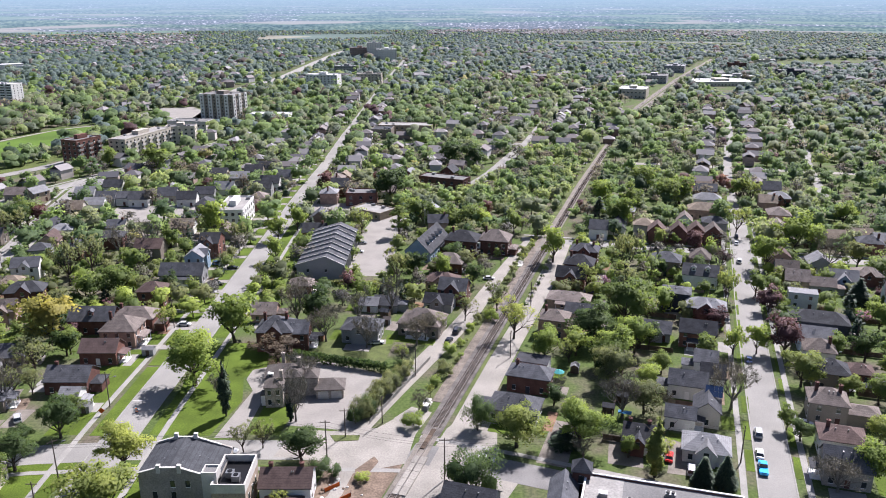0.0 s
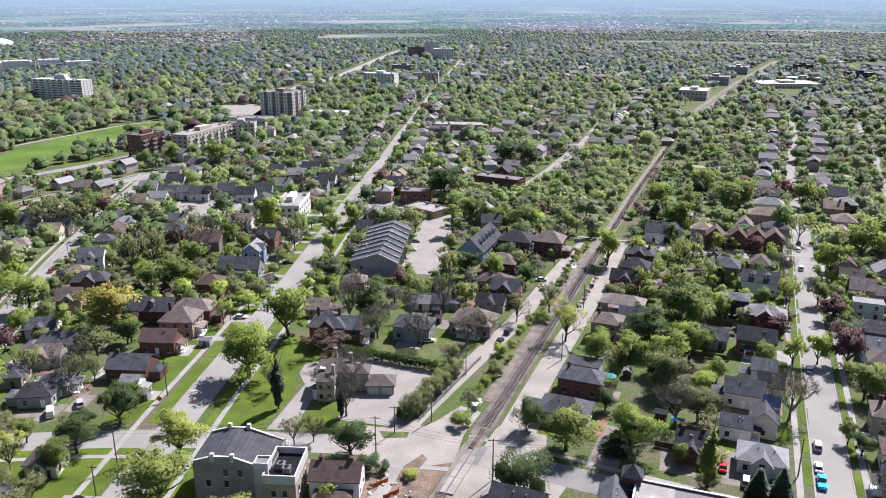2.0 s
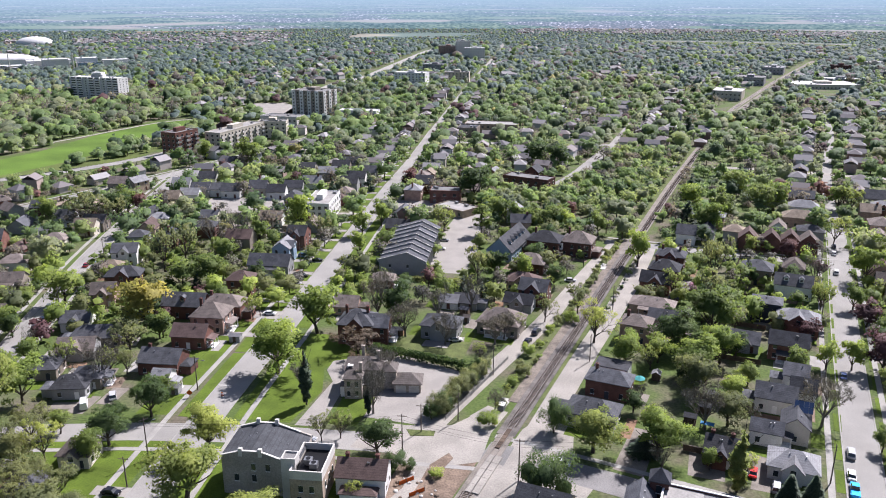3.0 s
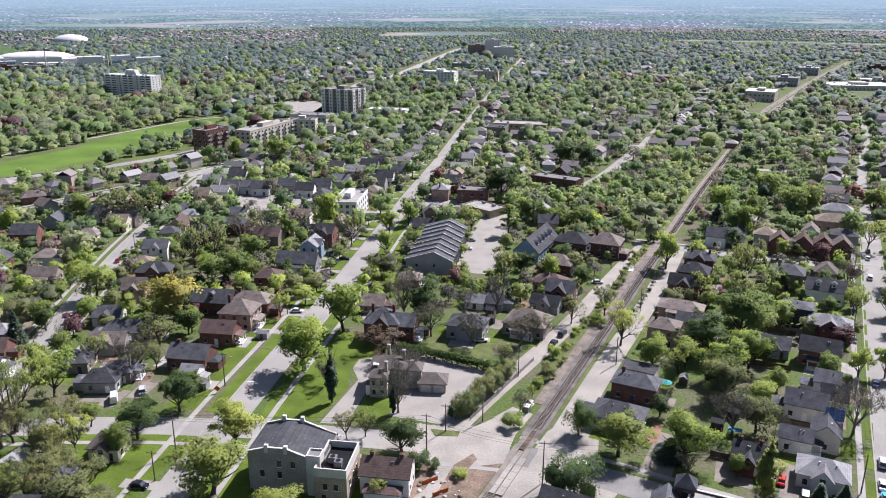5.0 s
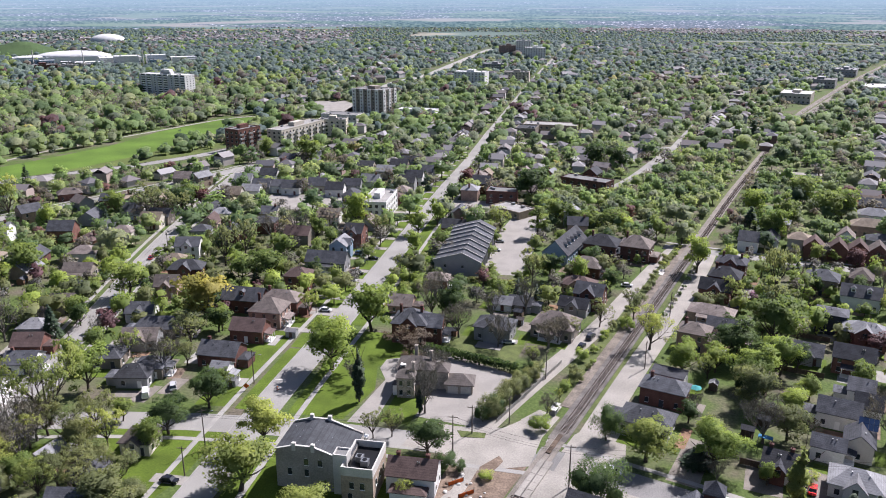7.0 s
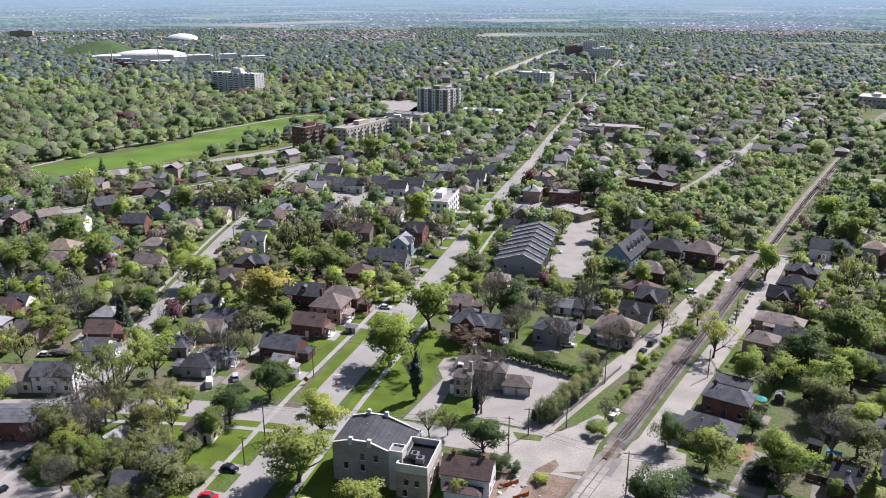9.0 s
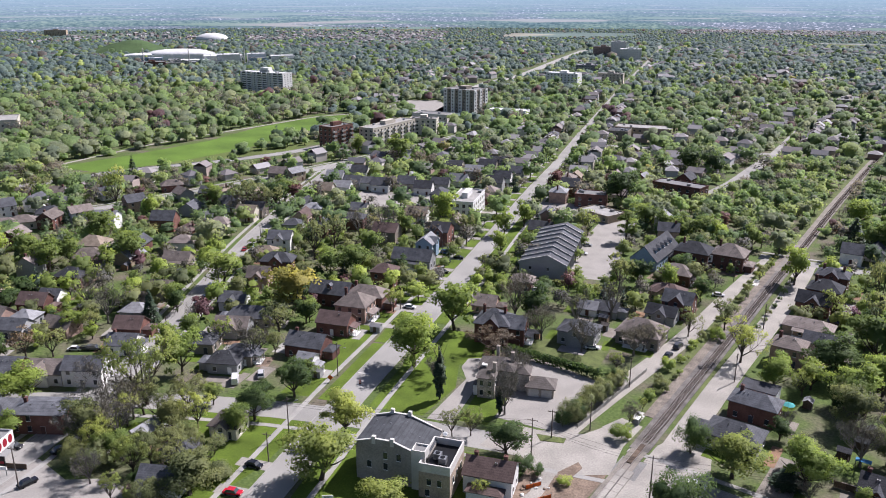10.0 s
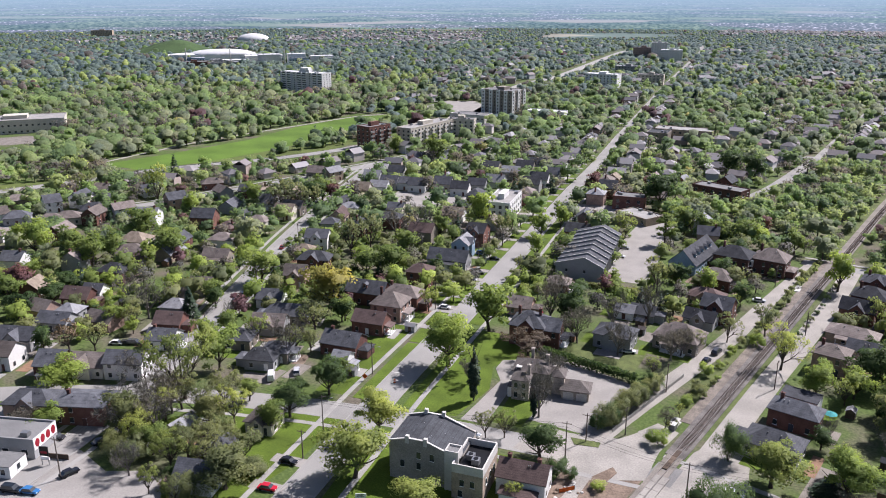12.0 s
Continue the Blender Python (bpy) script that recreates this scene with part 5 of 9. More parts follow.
# the row of brick gables behind the second cross street, and beyond
house(97.1, 338.8, 75, 8.2, 7.3, 5.4, "gable", BRICK, MAROON, rise=3.4, label="two-storey red brick house with a maroon gabled shingle roof", detail=1)
house(106.1, 337.0, 75, 8.2, 7.3, 5.4, "gable", BRICK, MAROON, rise=3.4, label="two-storey red brick house with a maroon gabled shingle roof", detail=1)
house(114.2, 336.9, 75, 8.2, 7.3, 5.4, "gable", BRICK, MAROON, rise=3.4, label="two-storey red brick house with a maroon gabled shingle roof", detail=1)
house(121.3, 335.1, 75, 8.2, 7.3, 5.4, "gable", BRICK, BROWN, rise=3.4, label="two-storey red brick house with a brown gabled shingle roof", detail=1)
house(130.8, 376.6, -15, 15.5, 9.1, 5, "hip", SALMON, TAN, label="single-storey salmon brick house with a tan hipped shingle roof", detail=1)
house(138.9, 397.3, -15, 13.7, 8.2, 5, "hip", WHITE, PALE, label="single-storey white-sided house with a pale grey hipped shingle roof", detail=1)
house(144.3, 417.7, -15, 11.8, 8.2, 5, "gable", BRICK, SLATE, label="single-storey red brick house with a slate-grey gabled shingle roof", detail=1)
house(128.1, 353.5, -15, 10.9, 8.2, 5, "hip", GREY, SLATE, label="single-storey grey-sided house with a slate-grey hipped shingle roof", detail=1)
house(176.0, 396.8, -15, 10.9, 9.1, 6, "hip", BRICK, PALE, cross=4.0, label="two-storey red brick house with a pale grey hipped shingle roof", detail=1)
house(162.6, 364.2, -15, 10.0, 10.9, 6, "hip", SALMON, BROWN, label="two-storey salmon brick house with a brown hipped shingle roof", detail=1)
house(179.9, 416.1, -15, 9.1, 9.1, 6, "gable", GREY, SLATE, label="two-storey grey-sided house with a slate-grey gabled shingle roof", detail=1)
house(71.8, 344.2, -15, 8.2, 8.2, 5, "gable", WHITE, SLATE, label="single-storey white-sided house with a slate-grey gabled shingle roof", detail=1)
house(93.9, 349.8, -15, 9.1, 8.2, 5, "hip", CREAM, TAN, label="single-storey cream-sided house with a tan hipped shingle roof", detail=1)
# houses between the main street and the railway
house(8.7, 321.1, -15, 13.7, 10.9, 6.8, "hip", DKBRICK, DARK, chimney=1, label="two-storey dark red brick house with a charcoal hipped shingle roof", detail=2)
corner_house = house(22.7, 322.3, -15, 12.7, 10.9, 6.4, "hip", DKBRICK, BROWN, chimney=1, label="two-storey dark red brick house with a brown hipped shingle roof", detail=2)
part("upper_porch", box(-7.6, -5.4, -6.9, -4.6, 3.1, 5.7), TRIM, corner_house, "white enclosed upper porch")
part("porch_post", box(-7.5, -7.3, -6.8, -6.6, 0, 3.1), TRIM, corner_house)
part("window", window_mesh(1.4, 1.2), None, corner_house, m=pose(-6.5, -6.91, 3.9))
house(2.7, 298.3, -15, 11.8, 9.1, 4.4, "hip", DKBRICK, BROWN, label="single-storey dark red brick house with a brown hipped shingle roof", detail=2)
house(-0.2, 277.7, -15, 11.8, 8.2, 3.8, "hip", SALMON, MAROON, label="single-storey salmon brick house with a maroon hipped shingle roof", detail=2)
house(4.1, 264.4, -15, 10.0, 8.2, 5.8, "gable", BRICK, SLATE, cross=5.0, label="two-storey red brick house with a slate-grey gabled shingle roof", detail=2)
house(-1.2, 256.9, -15, 10.0, 6.4, 3.4, "gable", GREY, DARK, label="single-storey grey-sided house with a charcoal gabled shingle roof", detail=2)
house(-6.7, 237.8, -15, 13.7, 10.9, 4.2, "hip", TAUPE, BROWN, label="single-storey taupe-sided house with a brown hipped shingle roof", detail=2)
house(-26.0, 232.0, -8, 11.8, 9.1, 4.6, "hip", GREY, SLATE, label="single-storey grey-sided house with a slate-grey hipped shingle roof", detail=2)
house(-25.8, 256.2, -8, 6.4, 5.5, 2.8, "gable", WHITE, PALE, label="single-storey white-sided house with a pale grey gabled shingle roof", detail=2)
house(-19.9, 256.8, -8, 8.2, 6.4, 2.8, "gable", GREY, SLATE, label="single-storey grey-sided house with a slate-grey gabled shingle roof", detail=2)
house(-52.5, 226.3, 0, 10.9, 10.0, 6.6, "hip", BRICK, SLATE, chimney=2, cross=5.0, rise=3.6, label="red brick Victorian house with grey gabled roof and tall chimneys", detail=2)
house(-45.8, 226.2, 0, 7.3, 8.2, 6, "gable", BRICK, SLATE, label="two-storey red brick house with a slate-grey gabled shingle roof", detail=2)
house(-53.2, 273.9, 0, 8.2, 7.3, 3.6, "hip", BRICK, BROWN, label="single-storey red brick house with a brown hipped shingle roof", detail=2)
house(-61.0, 248.1, 0, 8.2, 7.3, 3.2, "gable", SALMON, BROWN, label="single-storey salmon brick house with a brown gabled shingle roof", detail=2)
# main street, west side
house(-100.5, 302.0, 90, 10.0, 7.3, 6, "gable", BLUE, PALE, label="pale blue gabled house with light grey roof on the main street", detail=2)
house(-99.5, 319.8, 0, 8.2, 10.9, 6.5, "gable", BRICK, DARK, cross=4.0, label="two-storey red brick house with a charcoal gabled shingle roof", detail=1)
house(-101.0, 285.6, 0, 16.4, 8.2, 4, "gable", GREY, SLATE, label="single-storey grey-sided house with a slate-grey gabled shingle roof", detail=2)
house(-104.2, 262.1, 0, 9.1, 8.2, 6, "hip", BRICK, MAROON, label="two-storey red brick house with a maroon hipped shingle roof", detail=2)
house(-115.5, 238.8, 0, 14.6, 8.2, 5, "gable", DKBRICK, SLATE, dormer=1, label="single-storey dark red brick house with a slate-grey gabled shingle roof", detail=2)
house(-102.4, 239.9, 0, 13.7, 8.2, 5, "hip", BRICK, BROWN, chimney=1, label="single-storey red brick house with a brown hipped shingle roof", detail=2)
house(-102.3, 228.9, 0, 10.9, 10.0, 5.8, "hip", SALMON, BROWN, chimney=1, porch='e', label="two-storey salmon brick house with a brown hipped shingle roof", detail=2)
house(-103.6, 215.7, 0, 10.9, 7.3, 4.4, "gable", BRICK, MAROON, label="single-storey red brick house with a maroon gabled shingle roof", detail=2)
house(-104.8, 198.1, 0, 12.0, 8.6, 4.2, "gable", DKBRICK, SLATE, chimney=1, rise=2.8, label="single-storey dark red brick house with a slate-grey gabled shingle roof", detail=2)
house(-99.5, 186.8, 0, 5.0, 5.5, 4.6, "gable", WHITE, PALE, rise=1.6, label="single-storey white-sided house with a pale grey gabled shingle roof", detail=2)
# left street
house(-123.3, 181.2, 10, 9.1, 7.3, 3.4, "hip", GREY, SLATE, label="single-storey grey-sided house with a slate-grey hipped shingle roof", detail=2)
house(-121.7, 187.2, 10, 8.2, 7.3, 3.4, "hip", TAUPE, SLATE, label="single-storey taupe-sided house with a slate-grey hipped shingle roof", detail=2)
house(-133.8, 213.6, 12, 15.5, 8.2, 3.4, "hip", TAUPE, SLATE, label="single-storey taupe-sided house with a slate-grey hipped shingle roof", detail=2)
house(-135.0, 204.2, 12, 10.9, 7.3, 3.4, "gable", GREY, BROWN, label="single-storey grey-sided house with a brown gabled shingle roof", detail=2)
house(-146.8, 224.0, 12, 9.1, 7.3, 3.6, "gable", WHITE, SLATE, label="single-storey white-sided house with a slate-grey gabled shingle roof", detail=2)
house(-138.0, 191.3, 12, 9.1, 8.2, 3.4, "hip", TAUPE, SLATE, label="single-storey taupe-sided house with a slate-grey hipped shingle roof", detail=2)
house(-121.7, 140.8, 80, 7.3, 4.5, 2.8, "gable", CREAM, PALE, label="single-storey cream-sided house with a pale grey gabled shingle roof", detail=2)
house(-103.4, 123.8, 8, 9.1, 7.3, 4, "gable", WHITE, SLATE, label="single-storey white-sided house with a slate-grey gabled shingle roof", detail=2)
house(-103.3, 150.5, 5, 7.3, 7.3, 3.4, "hip", CREAM, BROWN, label="single-storey cream-sided house with a brown hipped shingle roof", detail=2)
house(-108.1, 137.3, 5, 7.3, 6.4, 3, "hip", GREY, SLATE, label="single-storey grey-sided house with a slate-grey hipped shingle roof", detail=2)
house(-156.9, 162.4, 15, 11.4, 7.3, 5.4, "gable", WHITE, SLATE, rise=2.6, label="white two-storey semi-detached house with grey gabled roof", detail=2)
house(-169.1, 159.6, 15, 12.7, 7.7, 3.8, "gable", WHITE, BROWN, label="single-storey white-sided house with a brown gabled shingle roof", detail=2)
house(-177.0, 155.4, 15, 8.2, 9.1, 5, "gable", DKBRICK, SLATE, label="single-storey dark red brick house with a slate-grey gabled shingle roof", detail=2)
house(-160.7, 183.0, 12, 9.1, 8.2, 3.4, "gable", WHITE, SLATE, rise=2.4, chimney=1, label="single-storey white-sided house with a slate-grey gabled shingle roof", detail=2)
house(-150.2, 139.0, 15, 13.7, 8.6, 5.6, "hip", BRICK, SLATE, chimney=1, rise=1.3, label="red brick two-storey terrace with low slate-grey roof and stair tower", detail=2)
house(-164.1, 135.7, 15, 12.7, 8.2, 5, "hip", SALMON, SLATE, cross=4.5, label="single-storey salmon brick house with a slate-grey hipped shingle roof", detail=2)
house(-211.6, 200.5, 10, 10.0, 7.3, 4, "gable", DKBRICK, MAROON, label="single-storey dark red brick house with a maroon gabled shingle roof", detail=2)
house(-210.4, 206.9, 10, 7.3, 6.4, 4, "gable", WHITE, SLATE, label="single-storey white-sided house with a slate-grey gabled shingle roof", detail=2)
house(-217.3, 224.8, 10, 10.9, 8.2, 5, "hip", DKBRICK, DARK, label="single-storey dark red brick house with a charcoal hipped shingle roof", detail=2)
house(-205.0, 189.0, 10, 8.2, 7.3, 3.5, "hip", GREY, PALE, label="single-storey grey-sided house with a pale grey hipped shingle roof", detail=2)
house(-203.2, 181.8, 10, 10.9, 7.3, 3.5, "gable", GREY, SLATE, label="single-storey grey-sided house with a slate-grey gabled shingle roof", detail=2)
house(-203.1, 167.0, 12, 11.8, 8.2, 4, "gable", GREY, SLATE, label="single-storey grey-sided house with a slate-grey gabled shingle roof", detail=2)
house(-196.7, 155.1, 12, 9.1, 8.2, 5, "gable", WHITE, BROWN, label="single-storey white-sided house with a brown gabled shingle roof", detail=2)
house(-222.6, 240.7, 10, 10.9, 7.3, 3.5, "gable", GREY, MAROON, label="single-storey grey-sided house with a maroon gabled shingle roof", detail=2)
house(-239.7, 262.4, 10, 12.7, 10.0, 4, "hip", CREAM, TAN, label="single-storey cream-sided house with a tan hipped shingle roof", detail=1)
house(-193.3, 257.2, 12, 10.9, 7.3, 3.6, "gable", TAUPE, BROWN, label="single-storey taupe-sided house with a brown gabled shingle roof", detail=2)
house(-203.2, 275.5, 12, 10.9, 8.2, 4.5, "hip", WHITE, BROWN, label="single-storey white-sided house with a brown hipped shingle roof", detail=1)
house(-177.4, 225.4, 12, 8.2, 7.3, 3.5, "gable", GREY, BROWN, label="single-storey grey-sided house with a brown gabled shingle roof", detail=2)
house(-173.8, 205.8, 12, 9.1, 7.3, 3.5, "hip", GREY, PALE, label="single-storey grey-sided house with a pale grey hipped shingle roof", detail=2)
house(-166.8, 194.0, 12, 9.1, 7.3, 3.5, "gable", BRICK, MAROON, label="single-storey red brick house with a maroon gabled shingle roof", detail=2)
house(-180.4, 215.1, 12, 8.2, 6.4, 3, "gable", TAUPE, BROWN, label="single-storey taupe-sided house with a brown gabled shingle roof", detail=2)
house(-150.5, 262.9, 12, 12.7, 8.2, 5.5, "hip", BRICK, SLATE, cross=5.0, label="two-storey red brick house with a slate-grey hipped shingle roof", detail=2)
house(-163.4, 289.1, 12, 10.0, 8.2, 6, "gable", WHITE, SLATE, cross=4.0, label="two-storey white-sided house with a slate-grey gabled shingle roof", detail=1)
house(-163.4, 276.5, 12, 8.2, 6.4, 3.5, "hip", CREAM, TAN, label="single-storey cream-sided house with a tan hipped shingle roof", detail=2)
house(-171.5, 315.7, 12, 8.2, 7.3, 4, "hip", GREY, SLATE, label="single-storey grey-sided house with a slate-grey hipped shingle roof", detail=1)
house(-149.1, 245.9, 12, 8.2, 7.3, 5, "gable", SALMON, BROWN, label="single-storey salmon brick house with a brown gabled shingle roof", detail=2)
house(-146.8, 329.7, 8, 10.9, 8.2, 5.5, "hip", DKBRICK, SLATE, label="two-storey dark red brick house with a slate-grey hipped shingle roof", detail=1)
house(-157.3, 329.5, 8, 9.1, 8.2, 4, "hip", DKBRICK, SLATE, label="single-storey dark red brick house with a slate-grey hipped shingle roof", detail=1)
house(-175.8, 345.5, 10, 9.1, 7.3, 4, "hip", WHITE, PALE, label="single-storey white-sided house with a pale grey hipped shingle roof", detail=1)
house(-180.4, 391.8, 5, 10.0, 8.2, 4.4, "gable", WHITE, PALE, label="single-storey white-sided house with a pale grey gabled shingle roof", detail=1)
house(-179.0, 402.9, 5, 10.0, 8.2, 4.4, "gable", GREY, SLATE, label="single-storey grey-sided house with a slate-grey gabled shingle roof", detail=1)
house(-172.3, 405.3, 5, 10.0, 8.2, 4.4, "gable", WHITE, SLATE, label="single-storey white-sided house with a slate-grey gabled shingle roof", detail=1)
house(-194.6, 413.3, 5, 10.0, 8.2, 4.4, "gable", GREY, PALE, label="single-storey grey-sided house with a pale grey gabled shingle roof", detail=1)
house(-161.6, 403.0, 5, 10.0, 8.2, 4.4, "gable", WHITE, SLATE, label="single-storey white-sided house with a slate-grey gabled shingle roof", detail=1)
house(-148.8, 410.6, 5, 10.0, 8.2, 4.4, "gable", CREAM, SLATE, label="single-storey cream-sided house with a slate-grey gabled shingle roof", detail=1)
house(-136.1, 403.3, 5, 10.0, 8.2, 4.4, "gable", WHITE, DARK, label="single-storey white-sided house with a charcoal gabled shingle roof", detail=1)
house(-129.7, 414.6, 5, 10.0, 8.2, 4.4, "gable", GREY, DARK, label="single-storey grey-sided house with a charcoal gabled shingle roof", detail=1)
house(-187.0, 382.1, 5, 10.0, 8.2, 4.4, "gable", CREAM, TAN, label="single-storey cream-sided house with a tan gabled shingle roof", detail=1)
house(-202.2, 334.5, 5, 10.0, 8.2, 4.4, "gable", TAUPE, SLATE, label="single-storey taupe-sided house with a slate-grey gabled shingle roof", detail=1)
house(-202.8, 327.2, 5, 10.0, 8.2, 4.4, "gable", CREAM, TAN, label="single-storey cream-sided house with a tan gabled shingle roof", detail=1)
house(-220.7, 340.2, 5, 10.0, 8.2, 4.4, "gable", WHITE, SLATE, label="single-storey white-sided house with a slate-grey gabled shingle roof", detail=1)
house(-232.4, 413.1, 5, 10.0, 8.2, 4.4, "gable", TAUPE, BROWN, label="single-storey taupe-sided house with a brown gabled shingle roof", detail=1)
house(-101.0, 425.2, 0, 10.9, 8.2, 5, "gable", GREY, SLATE, label="single-storey grey-sided house with a slate-grey gabled shingle roof", detail=1)
house(-99.2, 438.3, 0, 10.9, 8.2, 5, "gable", WHITE, SLATE, label="single-storey white-sided house with a slate-grey gabled shingle roof", detail=1)
house(-96.1, 454.2, 0, 10.9, 8.2, 5, "gable", GREY, SLATE, label="single-storey grey-sided house with a slate-grey gabled shingle roof", detail=1)
house(-115.7, 470.1, 0, 10.9, 8.2, 5, "gable", TAUPE, DARK, label="single-storey taupe-sided house with a charcoal gabled shingle roof", detail=1)
house(-111.1, 481.1, 0, 10.9, 8.2, 5, "gable", GREY, SLATE, label="single-storey grey-sided house with a slate-grey gabled shingle roof", detail=1)
house(-119.6, 450.9, 0, 10.9, 8.2, 5, "gable", GREY, PALE, label="single-storey grey-sided house with a pale grey gabled shingle roof", detail=1)
house(-135.8, 462.9, 0, 10.9, 8.2, 5, "gable", CREAM, SLATE, label="single-storey cream-sided house with a slate-grey gabled shingle roof", detail=1)
house(-349.1, 299.7, 40, 11.8, 8.2, 3.6, "hip", TAUPE, BROWN, label="single-storey taupe-sided house with a brown hipped shingle roof", detail=1)
house(-321.0, 274.0, 40, 11.8, 8.2, 3.6, "hip", GREY, SLATE, label="single-storey grey-sided house with a slate-grey hipped shingle roof", detail=1)
house(-297.7, 282.4, 40, 11.8, 8.2, 3.6, "hip", CREAM, BROWN, label="single-storey cream-sided house with a brown hipped shingle roof", detail=1)
house(-301.4, 275.6, 40, 11.8, 8.2, 3.6, "hip", SALMON, BROWN, label="single-storey salmon brick house with a brown hipped shingle roof", detail=1)
house(-298.5, 261.2, 40, 11.8, 8.2, 3.6, "hip", GREY, SLATE, label="single-storey grey-sided house with a slate-grey hipped shingle roof", detail=1)
house(-298.0, 299.4, 40, 11.8, 8.2, 3.6, "hip", WHITE, DARK, label="single-storey white-sided house with a charcoal hipped shingle roof", detail=1)
house(-276.1, 368.4, 40, 11.8, 8.2, 3.6, "hip", BRICK, BROWN, label="single-storey red brick house with a brown hipped shingle roof", detail=1)
house(-231.4, 249.3, 40, 11.8, 8.2, 3.6, "hip", TAUPE, BROWN, label="single-storey taupe-sided house with a brown hipped shingle roof", detail=1)
# near and middle trees
tree("M", -70.7, 199.4, 17.2, 1.06, 0)
tree("M", -66.7, 228.4, 16.8, 0.97, 1)
tree("S", -57.3, 182.2, 16.2, 1.00, 0)
tree("D", -33.5, 160.4, 10.6, 1.16, 0)
tree("G", -44.2, 166.7, 7.5, 0.90, 0)
tree("Q", 18.0, 167.1, 12.0, 1.22, 0)
tree("H", 8.8, 174.8, 10.0, 0.72, 0)
tree("H", 7.2, 149.0, 11.6, 0.98, 0)
tree("M", 33.4, 166.7, 14.5, 1.01, 0)
tree("K", 48.6, 154.4, 15.7, 1.39, 0)
tree("M", 44.4, 162.5, 6.0, 0.89, 0)
tree("C", 58.8, 151.4, 7.3, 1.25, 0)
tree("C", 63.7, 151.1, 7.8, 1.40, 0)
tree("L", 22.8, 230.8, 14.9, 1.07, 0)
tree("M", 30.9, 215.2, 11.3, 1.06, 0)
tree("D", 47.5, 227.0, 14.7, 1.16, 0)
tree("M", 50.4, 210.1, 14.0, 1.16, 0)
tree("M", 59.4, 220.4, 12.1, 0.97, 0)
tree("N", 61.5, 241.9, 16.5, 1.22, 1)
tree("G", 72.0, 287.6, 20.9, 0.69, 1)
tree("G", 66.3, 263.2, 15.4, 1.02, 1)
tree("M", 45.9, 307.8, 15.5, 0.78, 1)
tree("R", 60.9, 276.5, 5.1, 1.18, 1)
tree("L", 54.5, 276.2, 10.2, 0.98, 1)
tree("Q", 95.2, 328.1, 9.1, 0.89, 1)
tree("N", 103.1, 330.2, 6.3, 0.83, 1)
tree("P", 107.7, 317.4, 11.5, 0.83, 1)
tree("B", 110.4, 293.9, 13.5, 1.04, 1)
tree("L", 103.1, 264.9, 11.5, 0.84, 1)
tree("P", 90.8, 239.0, 8.6, 1.16, 1)
tree("M", 89.6, 219.1, 10.2, 0.83, 1)
tree("M", 97.1, 219.7, 9.8, 0.83, 1)
tree("P", 104.6, 218.2, 12.9, 0.97, 1)
tree("P", 114.0, 253.1, 10.3, 1.16, 1)
tree("M", 130.6, 297.9, 15.3, 0.97, 1)
tree("M", 152.0, 320.6, 19.2, 1.06, 1)
tree("B", 154.8, 295.7, 16.4, 1.14, 1)
tree("B", 77.3, 185.9, 15.0, 1.00, 0)
tree("Q", 101.5, 198.2, 11.1, 1.16, 0)
tree("Q", 111.1, 190.7, 8.5, 0.97, 0)
tree("N", 87.6, 174.9, 7.3, 0.78, 0)
tree("B", 88.0, 148.6, 10.1, 1.39, 0)
tree("M", 96.9, 152.2, 11.2, 1.06, 0)
tree("N", 117.9, 187.5, 9.1, 0.97, 0)
tree("D", 127.7, 214.0, 11.0, 0.97, 1)
tree("C", 148.8, 260.1, 10.2, 1.70, 1)
tree("R", 140.9, 240.5, 5.7, 1.18, 1)
tree("M", 143.6, 235.8, 11.1, 0.97, 1)
tree("B", 47.0, 180.7, 14.1, 1.04, 0)
tree("M", 57.1, 196.3, 7.7, 1.06, 0)
tree("B", -49.4, 242.5, 18.9, 1.00, 1)
tree("B", -37.6, 229.0, 13.1, 1.14, 0)
tree("B", -18.0, 252.6, 17.5, 0.89, 1)
tree("B", -24.1, 224.2, 12.3, 1.04, 0)
tree("B", -5.8, 229.9, 10.7, 1.14, 0)
tree("B", -38.4, 179.5, 15.4, 0.78, 0)
tree("D", -10.8, 288.0, 11.5, 0.89, 1)
tree("D", 11.6, 279.1, 9.0, 0.83, 1)
tree("T", -20.3, 345.6, 15.0, 0.95, 1)
tree("N", -13.4, 365.4, 13.9, 1.06, 1)
tree("N", -4.3, 360.6, 13.1, 1.06, 1)
tree("N", 4.3, 356.7, 13.0, 1.06, 1)
tree("N", 12.9, 355.8, 12.4, 1.06, 1)
tree("M", 19.7, 353.1, 11.7, 1.06, 1)
tree("D", -28.6, 409.9, 19.5, 1.16, 1)
tree("D", 5.9, 499.6, 17.7, 1.11, 1)
tree("D", 19.0, 494.4, 16.8, 1.06, 1)
tree("M", -75.1, 338.0, 13.9, 0.89, 1)
tree("M", -69.1, 354.7, 14.2, 0.83, 1)
tree("M", -70.0, 308.8, 11.3, 0.97, 1)
tree("G", -69.7, 283.8, 8.7, 1.07, 1)
tree("C", -62.1, 351.7, 11.0, 0.92, 1)
tree("L", -38.0, 350.2, 11.6, 1.07, 1)
tree("M", -38.7, 288.5, 5.9, 0.97, 1)
tree("G", 19.0, 254.6, 10.9, 0.98, 1)
tree("V", 16.2, 245.5, 4.6, 1.09, 1)
tree("G", -8.3, 240.0, 8.7, 1.02, 1)
tree("N", 117.2, 396.9, 16.3, 1.06, 1)
tree("M", 126.7, 404.0, 15.9, 0.97, 1)
tree("N", 96.0, 382.1, 17.6, 0.83, 1)
